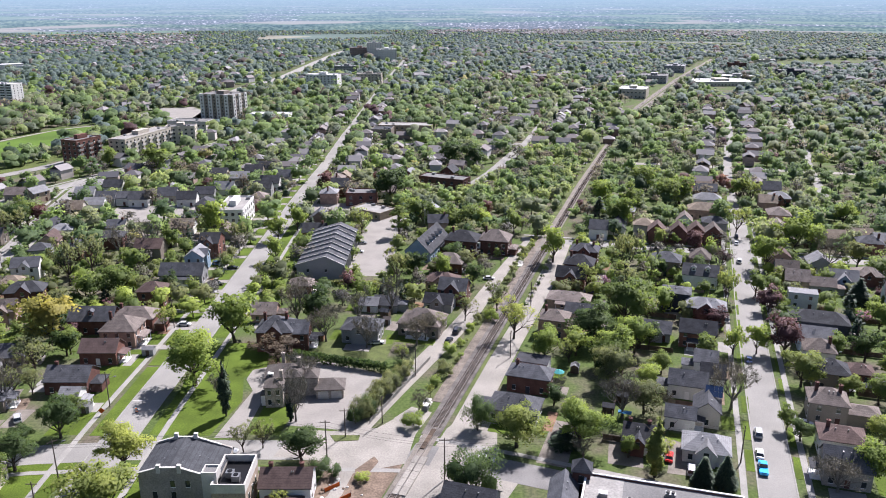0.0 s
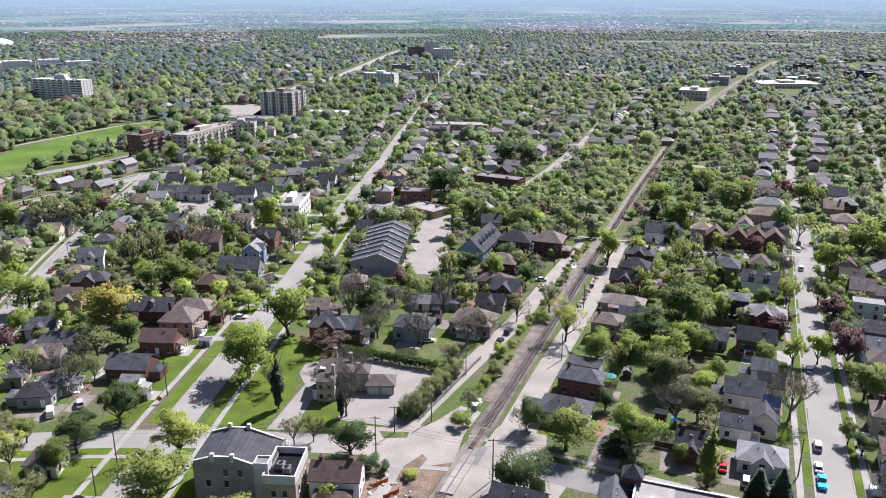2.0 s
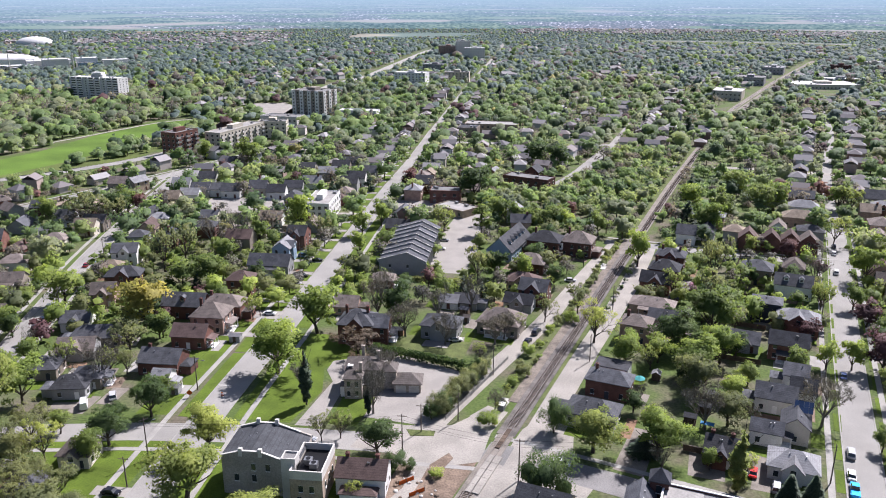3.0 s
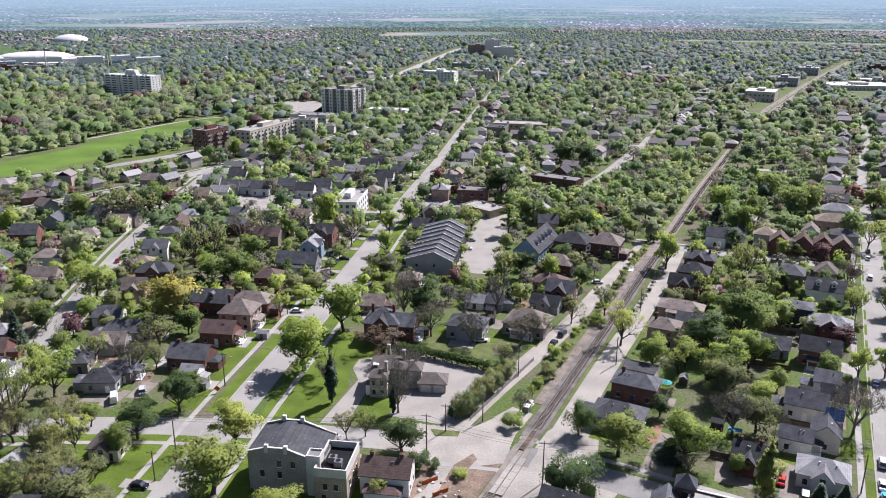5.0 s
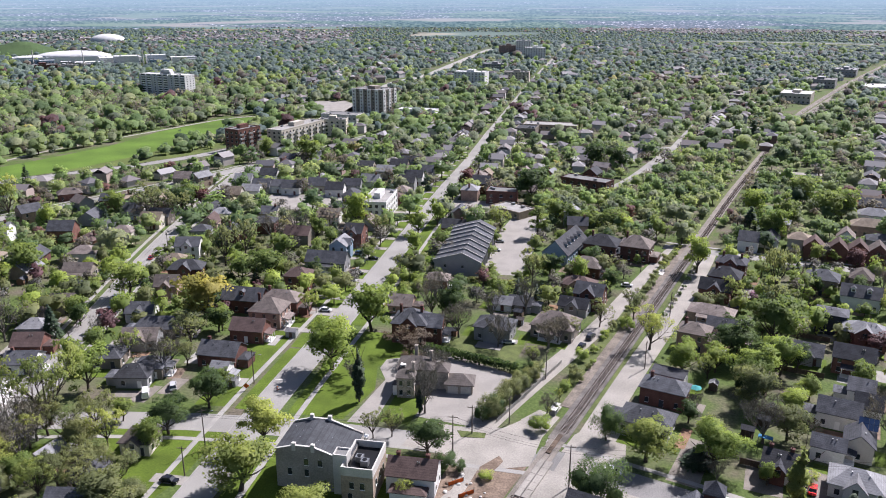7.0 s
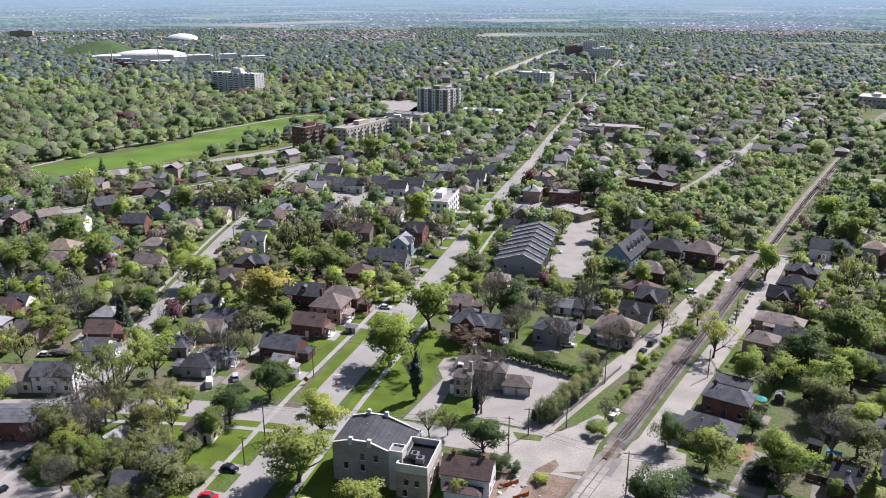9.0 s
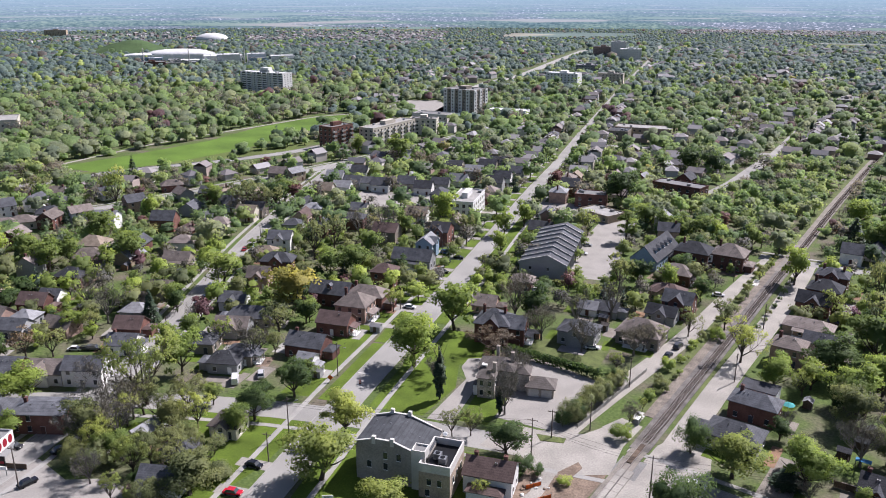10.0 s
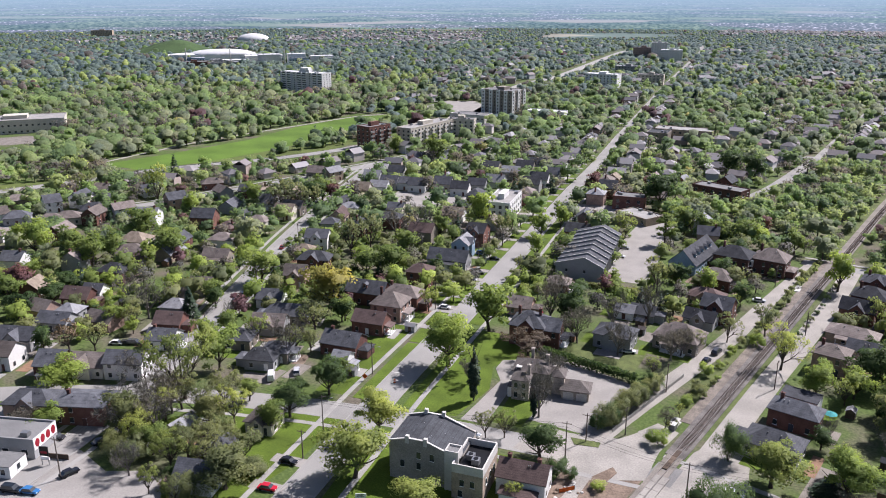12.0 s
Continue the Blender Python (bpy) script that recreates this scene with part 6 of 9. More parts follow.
tree("N", 81.3, 359.5, 15.1, 0.83, 1)
tree("M", 86.5, 358.6, 15.6, 0.68, 1)
tree("C", 76.4, 368.0, 13.3, 1.49, 1)
tree("N", 160.4, 409.9, 16.1, 0.97, 1)
tree("L", 135.6, 345.4, 14.9, 0.90, 1)
tree("N", 33.2, 349.3, 12.6, 0.97, 1)
tree("P", 52.6, 289.6, 4.9, 1.06, 1)
tree("D", 85.5, 288.5, 10.1, 0.61, 1)
tree("M", 84.0, 400.9, 14.5, 1.06, 1)
tree("M", 193.9, 362.8, 13.2, 1.06, 1)
tree("N", 114.1, 432.3, 15.5, 1.06, 1)
tree("L", 164.2, 403.7, 13.8, 1.02, 1)
tree("C", 30.0, 167.9, 5.0, 2.65, 0)
tree("P", 115.0, 302.7, 7.6, 1.06, 1)
tree("A", 47.8, 198.2, 12.6, 0.97, 0)
tree("A", 53.3, 183.2, 9.8, 1.06, 0)
tree("N", 63.9, 206.0, 7.9, 0.97, 0)
tree("D", 65.2, 225.3, 8.6, 1.06, 0)
tree("A", 33.4, 174.8, 9.4, 1.06, 0)
tree("Q", 107.9, 168.6, 7.7, 1.06, 0)
tree("M", 161.1, 323.3, 11.8, 0.97, 1)
tree("A", 168.9, 300.0, 11.6, 1.06, 1)
tree("N", 115.4, 268.3, 10.8, 0.89, 1)
tree("D", -96.0, 171.5, 11.5, 1.01, 0)
tree("D", -100.1, 157.4, 10.2, 1.11, 0)
tree("D", -103.6, 167.6, 6.2, 1.16, 0)
tree("L", -132.2, 156.0, 21.5, 1.07, 0)
tree("M", -133.7, 173.9, 14.4, 0.97, 0)
tree("N", -147.4, 186.0, 10.0, 0.83, 1)
tree("L", -134.3, 194.5, 10.3, 0.90, 1)
tree("B", -118.9, 187.4, 14.2, 0.96, 0)
tree("G", -114.4, 193.9, 9.2, 0.98, 0)
tree("M", -166.8, 148.4, 10.9, 1.45, 0)
tree("M", -153.7, 130.1, 8.3, 1.16, 0)
tree("B", -161.6, 129.5, 7.3, 1.39, 0)
tree("L", -127.2, 132.0, 11.1, 1.06, 0)
tree("A", -134.4, 135.9, 11.7, 0.97, 0)
tree("N", -122.2, 130.5, 8.3, 1.16, 0)
tree("B", -134.2, 141.9, 16.1, 0.96, 0)
tree("L", -129.9, 144.9, 11.2, 0.97, 0)
tree("L", -114.5, 127.6, 9.6, 1.16, 0)
tree("A", -97.5, 124.6, 11.6, 1.29, 0)
tree("D", -108.0, 122.6, 5.6, 1.29, 0)
tree("L", -111.7, 149.0, 11.6, 0.89, 0)
tree("G", -109.2, 136.0, 10.0, 1.18, 0)
tree("N", -100.2, 148.8, 9.4, 0.78, 0)
tree("Q", -74.4, 157.5, 13.9, 0.97, 0)
tree("Q", -72.0, 138.5, 13.7, 1.22, 0)
tree("Q", -54.6, 131.8, 8.9, 1.45, 0)
tree("Y", -124.7, 225.5, 17.8, 1.06, 1)
tree("D", -116.2, 218.7, 8.8, 1.16, 1)
tree("A", -126.1, 216.2, 8.0, 1.29, 1)
tree("G", -120.9, 208.5, 10.4, 1.47, 1)
tree("N", -115.5, 219.9, 9.3, 1.06, 1)
tree("N", -163.0, 242.2, 13.9, 1.06, 1)
tree("N", -127.9, 264.2, 11.6, 1.16, 1)
tree("N", -119.6, 268.7, 12.6, 1.16, 1)
tree("D", -101.2, 270.8, 9.9, 0.83, 1)
tree("D", -221.5, 198.0, 9.8, 1.16, 1)
tree("D", -223.9, 207.2, 9.2, 1.16, 1)
tree("D", -221.7, 185.7, 9.0, 1.16, 1)
tree("P", -243.3, 203.6, 12.1, 1.06, 1)
tree("N", -238.5, 194.3, 12.3, 0.97, 1)
tree("N", -238.6, 235.1, 15.2, 1.06, 1)
tree("N", -254.5, 240.9, 15.7, 1.06, 1)
tree("N", -237.8, 245.3, 14.2, 0.97, 1)
tree("N", -184.8, 188.8, 8.7, 1.16, 1)
tree("U", -186.6, 169.7, 9.5, 1.31, 1)
tree("G", -178.5, 172.1, 9.9, 1.18, 1)
tree("B", -180.2, 198.7, 15.3, 1.04, 1)
tree("B", -197.3, 209.0, 12.6, 1.14, 1)
tree("N", -214.4, 253.8, 14.2, 1.16, 1)
tree("M", -251.0, 316.0, 12.8, 0.73, 1)
tree("N", -244.7, 272.6, 15.4, 1.16, 1)
tree("L", -279.2, 325.6, 23.6, 0.65, 1)
tree("C", -309.3, 377.9, 16.3, 0.99, 1)
tree("G", -210.1, 340.1, 18.8, 1.38, 1)
tree("G", -198.5, 339.8, 15.6, 1.31, 1)
tree("N", -167.4, 217.5, 9.7, 0.97, 1)
tree("C", -166.5, 203.5, 12.1, 0.99, 1)
tree("D", -164.0, 214.4, 8.7, 0.97, 1)
tree("N", -145.8, 196.6, 8.9, 0.97, 1)
tree("C", -162.5, 293.4, 9.2, 0.92, 1)
tree("G", -143.4, 280.9, 19.9, 0.84, 1)
tree("G", -139.9, 292.7, 17.1, 0.84, 1)
tree("B", -136.8, 313.4, 17.0, 1.14, 1)
tree("B", -124.9, 314.5, 18.3, 1.04, 1)
tree("N", -117.7, 321.0, 14.0, 0.73, 1)
tree("M", -106.0, 343.9, 17.8, 0.78, 1)
tree("G", -92.1, 329.8, 12.4, 0.98, 1)
tree("U", -102.1, 318.8, 9.1, 1.18, 1)
tree("N", -180.3, 480.9, 20.7, 1.06, 1)
tree("G", -331.2, 329.4, 14.4, 1.02, 1)
tree("P", -194.7, 363.2, 11.1, 0.89, 1)
tree("N", -201.4, 363.1, 16.1, 0.97, 1)
tree("D", -202.5, 355.6, 13.2, 1.06, 1)
tree("N", -227.4, 337.7, 14.3, 1.06, 1)
tree("W", -177.2, 361.5, 7.6, 1.02, 1)
tree("N", -218.7, 503.6, 13.0, 1.16, 1)
tree("M", -270.2, 236.9, 17.2, 0.97, 1)
tree("D", -225.3, 183.9, 8.6, 1.06, 1)
tree("D", -191.9, 165.1, 9.4, 0.78, 1)
tree("B", -61.5, 191.0, 8.8, 1.14, 0)
tree("V", -131.9, 142.3, 4.0, 1.09, 0)
tree("D", -42.5, 242.1, 14.3, 1.01, 1)
tree("B", -28.7, 242.4, 15.4, 0.96, 1)
tree("B", -50.5, 256.8, 15.6, 0.96, 1)
tree("G", -17.9, 283.0, 14.7, 0.84, 1)
tree("B", -8.5, 226.3, 11.9, 1.25, 0)
tree("M", 0.2, 284.4, 11.8, 0.89, 1)
tree("C", -98.0, 298.6, 6.7, 1.19, 1)
tree("G", -48.6, 165.1, 8.1, 0.90, 0)
tree("S", -39.6, 178.8, 8.3, 1.25, 0)
tree("U", -49.9, 213.8, 8.6, 2.14, 0)
tree("P", -66.7, 430.7, 12.9, 0.97, 1)
tree("G", -2.1, 234.5, 7.7, 1.07, 0)
tree("G", 7.5, 245.8, 10.3, 0.90, 1)
tree("V", 2.1, 219.9, 4.0, 1.09, 0)
tree("B", -6.5, 185.2, 6.4, 1.14, 0)
tree("V", -7.7, 177.0, 4.3, 1.24, 0)
tree("V", -18.4, 153.2, 2.3, 1.45, 0)
tree("H", -28.4, 154.8, 5.2, 0.97, 0)
tree("L", -35.1, 142.0, 5.9, 0.98, 0)
tree("H", -25.1, 154.9, 3.1, 1.09, 0)
tree("B", -130.6, 148.4, 14.2, 0.96, 0)
tree("B", -135.4, 134.7, 10.4, 1.25, 0)
tree("J", -125.7, 126.1, 7.9, 1.09, 0)
tree("G", -113.1, 132.1, 9.9, 1.18, 0)
tree("J", -101.3, 119.2, 6.3, 1.24, 0)
tree("G", -99.5, 135.3, 8.8, 1.31, 0)
tree("J", -95.3, 130.9, 5.6, 1.24, 0)
tree("G", -119.1, 155.6, 11.1, 0.98, 0)
tree("L", -112.4, 117.2, 7.3, 0.74, 0)
tree("K", -107.2, 116.3, 5.8, 1.92, 0)
tree("B", -153.9, 160.2, 9.7, 1.04, 0)
tree("N", -115.0, 161.0, 6.7, 0.97, 0)
for kind, x, y, h in (("B", -127.5, 139.0, 13.0), ("G", -123.0, 149.5, 11.0), ("G", -129.5, 151.0, 12.5), ("J", -118.5, 136.0, 5.5), ("B", -121.5, 121.5, 9.0), ("J", -131.0, 128.5, 6.0), ("G", -106.0, 129.5, 9.5), ("J", -110.0, 142.5, 5.5), ("G", -104.5, 116.5, 8.0), ("A", -117.0, 146.0, 9.5)):
    tree(kind, x, y, h, 1.1)
# cars
vehicle(74.7, 157.1, 72, (0.02, 0.30, 0.62), "pickup", "bright blue pickup parked at the kerb")
vehicle(76.2, 163.1, 72, (0.62, 0.63, 0.64), "car", "silver car parked at the kerb")
vehicle(79.5, 172.5, 72, (0.35, 0.36, 0.38), "suv", "grey car parked at the kerb")
vehicle(57.7, 156.3, 72, (0.5, 0.5, 0.52), "suv", "silver car on a driveway")
vehicle(54.1, 161.9, 72, (0.55, 0.03, 0.03), "car", "red car on a driveway")
vehicle(93.2, 177.4, -18, (0.7, 0.7, 0.72), "car", "white car on a driveway")
vehicle(-52.0, 164.8, -8, (0.75, 0.75, 0.73), "car", "white car parked on the cross street")
vehicle(10.2, 161.0, -14, (0.75, 0.75, 0.75), "car", "white car parked on the cross street")
vehicle(1.8, 228.5, 70, (0.02, 0.02, 0.025), "car", "black car parked on the rail-side street")
vehicle(4.6, 236.2, 70, (0.05, 0.05, 0.055), "suv", "black car parked on the rail-side street")
vehicle(-21.2, 227.3, 10, (0.75, 0.75, 0.75), "car", "white car in a back yard")
vehicle(-89.4, 138.6, -5, (0.02, 0.02, 0.025), "car", "black car on a driveway")
vehicle(-88.4, 127.7, 5, (0.5, 0.02, 0.04), "car", "red car on a driveway")
vehicle(-116.6, 174.6, 120, (0.75, 0.75, 0.75), "van", "white van on a driveway")
vehicle(-111.3, 180.0, 120, (0.55, 0.55, 0.57), "suv", "grey car on a driveway")
vehicle(-134.8, 117.0, 70, (0.02, 0.02, 0.025), "car", "black car on the car park")
vehicle(-142.0, 107.6, 10, (0.02, 0.025, 0.03), "suv", "black car in front of the shop")
vehicle(-137.7, 108.5, 10, (0.05, 0.18, 0.4), "car", "blue car in front of the shop")
vehicle(-149.8, 128.1, 10, (0.05, 0.05, 0.06), "car", "black car beside the shop")
vehicle(-137.8, 130.2, 70, (0.04, 0.04, 0.045), "car", "black car on the side street")
vehicle(-87.2, 272.4, -3, (0.65, 0.66, 0.68), "car", "silver car on a driveway")
vehicle(-86.7, 280.9, -3, (0.02, 0.02, 0.02), "car", "black car on a driveway")
vehicle(-93.1, 304.7, 0, (0.08, 0.16, 0.3), "suv", "dark blue car on a driveway")
vehicle(-85.9, 300.0, 0, (0.02, 0.02, 0.02), "car", "black car on a driveway")
vehicle(-87.3, 242.0, 0, (0.75, 0.75, 0.75), "car", "white car on a driveway")
vehicle(-36.6, 321.1, 0, (0.75, 0.75, 0.75), "car", "white car outside the townhouses")
vehicle(-36.4, 333.7, 0, (0.3, 0.3, 0.32), "car", "grey car outside the townhouses")
vehicle(-90.8, 330.2, 90, (0.6, 0.6, 0.62), "car", "silver car on the main street")
vehicle(-178.3, 283.3, 100, (0.45, 0.05, 0.06), "car", "red car on the side street")
vehicle(-175.4, 285.2, 100, (0.3, 0.35, 0.45), "car", "blue-grey car on the side street")
vehicle(-162.1, 228.5, 100, (0.05, 0.05, 0.05), "car", "black car on the side street")
vehicle(-166.9, 239.5, 100, (0.7, 0.7, 0.7), "car", "white car on the side street")
vehicle(-160.9, 221.7, 100, (0.1, 0.1, 0.12), "car", "dark car on the side street")
vehicle(-175.6, 178.1, 15, (0.7, 0.7, 0.7), "car", "white car behind the house")
vehicle(-172.9, 179.1, 15, (0.05, 0.05, 0.05), "car", "black car behind the house")
vehicle(-170.2, 180.0, 15, (0.08, 0.08, 0.09), "suv", "dark car behind the house")
vehicle(-158.3, 200.2, 100, (0.05, 0.06, 0.09), "car", "dark car on the side street")
vehicle(101.6, 232.8, 72, (0.75, 0.75, 0.75), "car", "white car parked at the kerb")
vehicle(123.5, 307.3, 72, (0.7, 0.7, 0.7), "suv", "white car parked at the kerb")
vehicle(131.4, 332.5, 72, (0.7, 0.7, 0.7), "car", "white car parked at the kerb")
vehicle(135.1, 342.9, 72, (0.1, 0.1, 0.1), "car", "black car parked at the kerb")
vehicle(92.9, 214.5, 72, (0.05, 0.08, 0.2), "car", "dark blue car at the kerb")
vehicle(32.4, 324.6, 72, (0.3, 0.3, 0.32), "car", "grey car on the rail-side street")
vehicle(44.0, 233.8, -18, (0.75, 0.75, 0.75), "car", "white car on a driveway")
vehicle(-146.4, 335.1, 90, (0.7, 0.7, 0.7), "car", "white car in the car park")
vehicle(-142.4, 331.3, 90, (0.1, 0.1, 0.12), "car", "dark car in the car park")
vehicle(-119.4, 310.7, 0, (0.1, 0.1, 0.1), "car", "dark car in a yard")
vehicle(17.9, 286.9, 0, (0.6, 0.6, 0.6), "car", "silver car under a carport")
vehicle(-55.4, 248.4, 0, (0.4, 0.05, 0.06), "car", "red car beside the brick house")

# ---- the grey stone building at the corner ----
TANSTONE = surface("tan_stone", (0.335, 0.272, 0.215), 0.22, 2.4, 0.3, bump=0.4)
SLATEMID = surface("worn_grey_slate", (0.059, 0.062, 0.068), 0.25, 3.5, 0.4, rows=0.32)
def stone_building():
    X, Y = -56.4, 148.2
    HOUSES.append((X, Y, 15))
    e = thing("stone_building", X, Y, 0, 0, "three-storey grey stone building with stepped white parapet and dark roof", "building")
    w0, w1, y0, y1 = -8.2, 8.6, -6.3, 6.3
    bm = bmesh.new()
    rx = -1.6       # the ridge runs back from between the two front piers
    prof = [(w0, 0), (w1, 0), (w1, 7.6), (rx + 1.8, 10.3), (rx - 1.8, 10.3), (w0, 9.0)]
    for ya, yb, lift in ((y0, y0 + 0.5, 0.55), (y1 - 0.5, y1, 0.55), (y0 + 0.5, y1 - 0.5, 0.0)):
        lo = [bm.verts.new((x, ya, z + (lift if z > 1 else 0))) for x, z in prof]
        hi = [bm.verts.new((x, yb, z + (lift if z > 1 else 0))) for x, z in prof]
        bm.faces.new(lo)
        bm.faces.new(hi[::-1])
        for i in range(6):
            bm.faces.new((lo[i], hi[i], hi[(i + 1) % 6], lo[(i + 1) % 6]))
    bmesh.ops.recalc_face_normals(bm, faces=bm.faces)
    part("wall", bm, GREYSTONE, e)
    bm = bmesh.new()
    top = [(w0 - 0.35, 9.0), (rx - 1.8, 10.42), (rx, 10.75), (rx + 1.8, 10.42), (w1, 7.72)]
    A = [bm.verts.new((x, y0 + 0.52, z)) for x, z in top]
    C = [bm.verts.new((x, y1 - 0.52, z)) for x, z in top]
    A2 = [bm.verts.new((x, y0 + 0.52, z + 0.14)) for x, z in top]
    C2 = [bm.verts.new((x, y1 - 0.52, z + 0.14)) for x, z in top]
    for i in range(4):
        bm.faces.new((A2[i], A2[i + 1], C2[i + 1], C2[i]))
        bm.faces.new((A[i], C[i], C[i + 1], A[i + 1]))
        bm.faces.new((A[i], A[i + 1], A2[i + 1], A2[i]))
        bm.faces.new((C[i], C2[i], C2[i + 1], C[i + 1]))
    bm.faces.new((A[0], A2[0], C2[0], C[0]))
    bm.faces.new((A[4], C[4], C2[4], A2[4]))
    bmesh.ops.recalc_face_normals(bm, faces=bm.faces)
    part("roof", bm, SLATEMID, e)
    for yy in (y0 - 0.06, y1 - 0.56):
        for (xa, za), (xb, zb) in zip(((w0 - 0.1, 9.55), (rx - 2.2, 10.85), (rx + 2.2, 10.85)), ((rx - 2.2, 10.85), (rx + 2.2, 10.85), (w1 - 2.4, 8.9))):
            bm = bmesh.new()
            v = [bm.verts.new(p) for p in ((xa, yy, za), (xb, yy, zb), (xb, yy + 0.5, zb), (xa, yy + 0.5, za),
                                           (xa, yy, za + 0.12), (xb, yy, zb + 0.12), (xb, yy + 0.5, zb + 0.12), (xa, yy + 0.5, za + 0.12))]
            for f in ((0, 3, 2, 1), (4, 5, 6, 7), (0, 1, 5, 4), (1, 2, 6, 5), (2, 3, 7, 6), (3, 0, 4, 7)):
                bm.faces.new([v[i] for i in f])
            part("coping", bm, STONETRIM, e)
        for u in (rx - 2.2, rx + 2.2):
            bm = box(u - 0.42, u + 0.42, yy - 0.05, yy + 0.7, 9.6, 11.5 if yy < 0 else 11.8)
            part("pier", bm, STONETRIM, e)
    # flat-roofed annex with its plant well
    ax0, ax1, ay0, ay1, ah = 7.8, 15.0, -9.0, 2.4, 6.9
    part("annex_wall", box(ax0, ax1, ay0, ay1, 0, ah - 0.4), TANSTONE, e, "tan stone wall of the annex")
    part("annex_band", box(ax0 - 0.02, ax1 + 0.02, ay0 - 0.02, ay1 + 0.02, ah - 0.4, ah), STONETRIM, e)
    part("annex_roof", box(ax0 + 0.3, ax1 - 0.3, ay0 + 0.3, ay1 - 0.3, ah, ah + 0.1), BLACKPAINT, e)
    for a in ((ax0, ax1, ay0, ay0 + 0.3), (ax0, ax1, ay1 - 0.3, ay1), (ax1 - 0.3, ax1, ay0 + 0.3, ay1 - 0.3), (ax0, ax0 + 0.3, ay0 + 0.3, ay1 - 0.3)):
        part("annex_parapet", box(*a, ah, ah + 1.6), STONETRIM, e)
        part("annex_cap", box(a[0], a[1], a[2], a[3], ah + 1.6, ah + 1.72), STONETRIM, e)
    for u, v in ((10.6, -3.8), (12.2, -5.2)):
        unit = part("cooling_unit", box(u - 0.85, u + 0.85, v - 0.8, v + 0.8, ah + 0.25, ah + 1.6), METALGREY, e, "pale grey rooftop cooling unit")
        bm = bmesh.new()
        put_tube(bm, (u, v, ah + 1.6), (u, v, ah + 1.72), 0.55, 0.55, 12)
        part("fan_guard", bm, BLACKPAINT, unit)
    st = part("stair_tower", box(5.4, 8.6, -6.9, -3.7, 0, 9.6), STONETRIM, e, "white rendered stair tower")
    part("tower_roof", box(5.7, 8.3, -6.6, -4.0, 9.6, 9.7), TARROOF, st)
    for a in ((5.4, 8.6, -6.9, -6.65), (5.4, 8.6, -3.95, -3.7), (5.4, 5.65, -6.65, -3.95), (8.35, 8.6, -6.65, -3.95)):
        part("parapet", box(*a, 9.6, 10.1), STONETRIM, st)
    for u, z in ((-1.0, 7.1), (2.2, 7.1), (-1.0, 4.3), (2.2, 1.3), (-5.0, 4.3)):
        part("window", window_mesh(1.0, 1.7), None, e, m=pose(u, y0 - 0.01, z - 0.9))
    for u, z in ((10.2, 3.4), (12.6, 3.4), (9.8, 0.6)):
        part("window", window_mesh(1.0, 1.6), None, e, m=pose(u, ay0 - 0.01, z))
    for v in (-6.5, -3.5, -0.5):
        part("window", window_mesh(1.0, 1.6), None, e, m=pose(ax1 + 0.01, v, 3.4, 0, 0, 90))
    for v in (-4, -1, 2, 5):
        for z in (1.0, 4.2, 6.9):
            part("window", window_mesh(1.0, 1.5), None, e, m=pose(w0 - 0.01, v, z - 0.4, 0, 0, -90))
    rng = random.Random(3)
    for k in range(9):
        u, v = rng.uniform(-7, 5), rng.uniform(-4, 5)
        z = 9.0 + (u - w0) / (rx - w0) * 1.6 if u < rx else 10.6 - (u - rx) / (w1 - rx) * 2.9
        bm = bmesh.new()
        put_tube(bm, (u, v, z - 0.1), (u, v, z + 0.45), 0.14, 0.14, 6)
        part("roof_vent", bm, METALGREY, e)


stone_building()
house(-34.2, 147.4, 0, 11, 7.5, 4.9, "gable", WHITE, MAROON, rise=2.5, chimney=2, wing=("s", 8, 3.0, 2.6), label="small cream gabled house with a maroon shingle roof", detail=2)
tagged(thing("sign_board", -66.8, 131, 0, 20, "white notice board on posts on the lawn", "sign"))
sb = bpy.data.objects["sign_board"]
part("board", box(-1.2, 1.2, -0.05, 0.05, 0.9, 2.0), TRIM, sb)
for u in (-0.9, 0.9):
    part("post", box(u - 0.06, u + 0.06, -0.05, 0.05, -0.2, 0.9), METALGREY, sb)
for k in range(3):
    part("lettering", box(-0.8, 0.8 - 0.3 * (k % 2), -0.056, -0.051, 1.75 - k * 0.3, 1.87 - k * 0.3), NAVY, sb, "dark bars of lettering")

# ---- the stone house on the car park ----
GREYTILE = surface("weathered_grey_brown_shingle", (0.128, 0.112, 0.102), 0.25, 4.5, 0.5, rows=0.32)
PALESTONE = surface("pale_rubble_stone", (0.360, 0.318, 0.272), 0.28, 2.2, 0.5, bump=0.6)
sh = house(-44.0, 195.4, 4, 9.6, 7.4, 6.4, "hip", PALESTONE, GREYTILE, rise=2.3, label="old rubble stone house with grey-brown hipped roofs and tall chimneys", name="stone_house")


def stone_wing(x0, x1, y0, y1, h, rise, nm):
    part(nm, box(x0, x1, y0, y1, 0, h), PALESTONE, sh)
    bm = bmesh.new()
    hip_roof(bm, x1 - x0, y1 - y0, h, rise, 0.35)
    bm.transform(pose((x0 + x1) / 2, (y0 + y1) / 2, 0))
    part(nm + "_roof", bm, GREYTILE, sh)


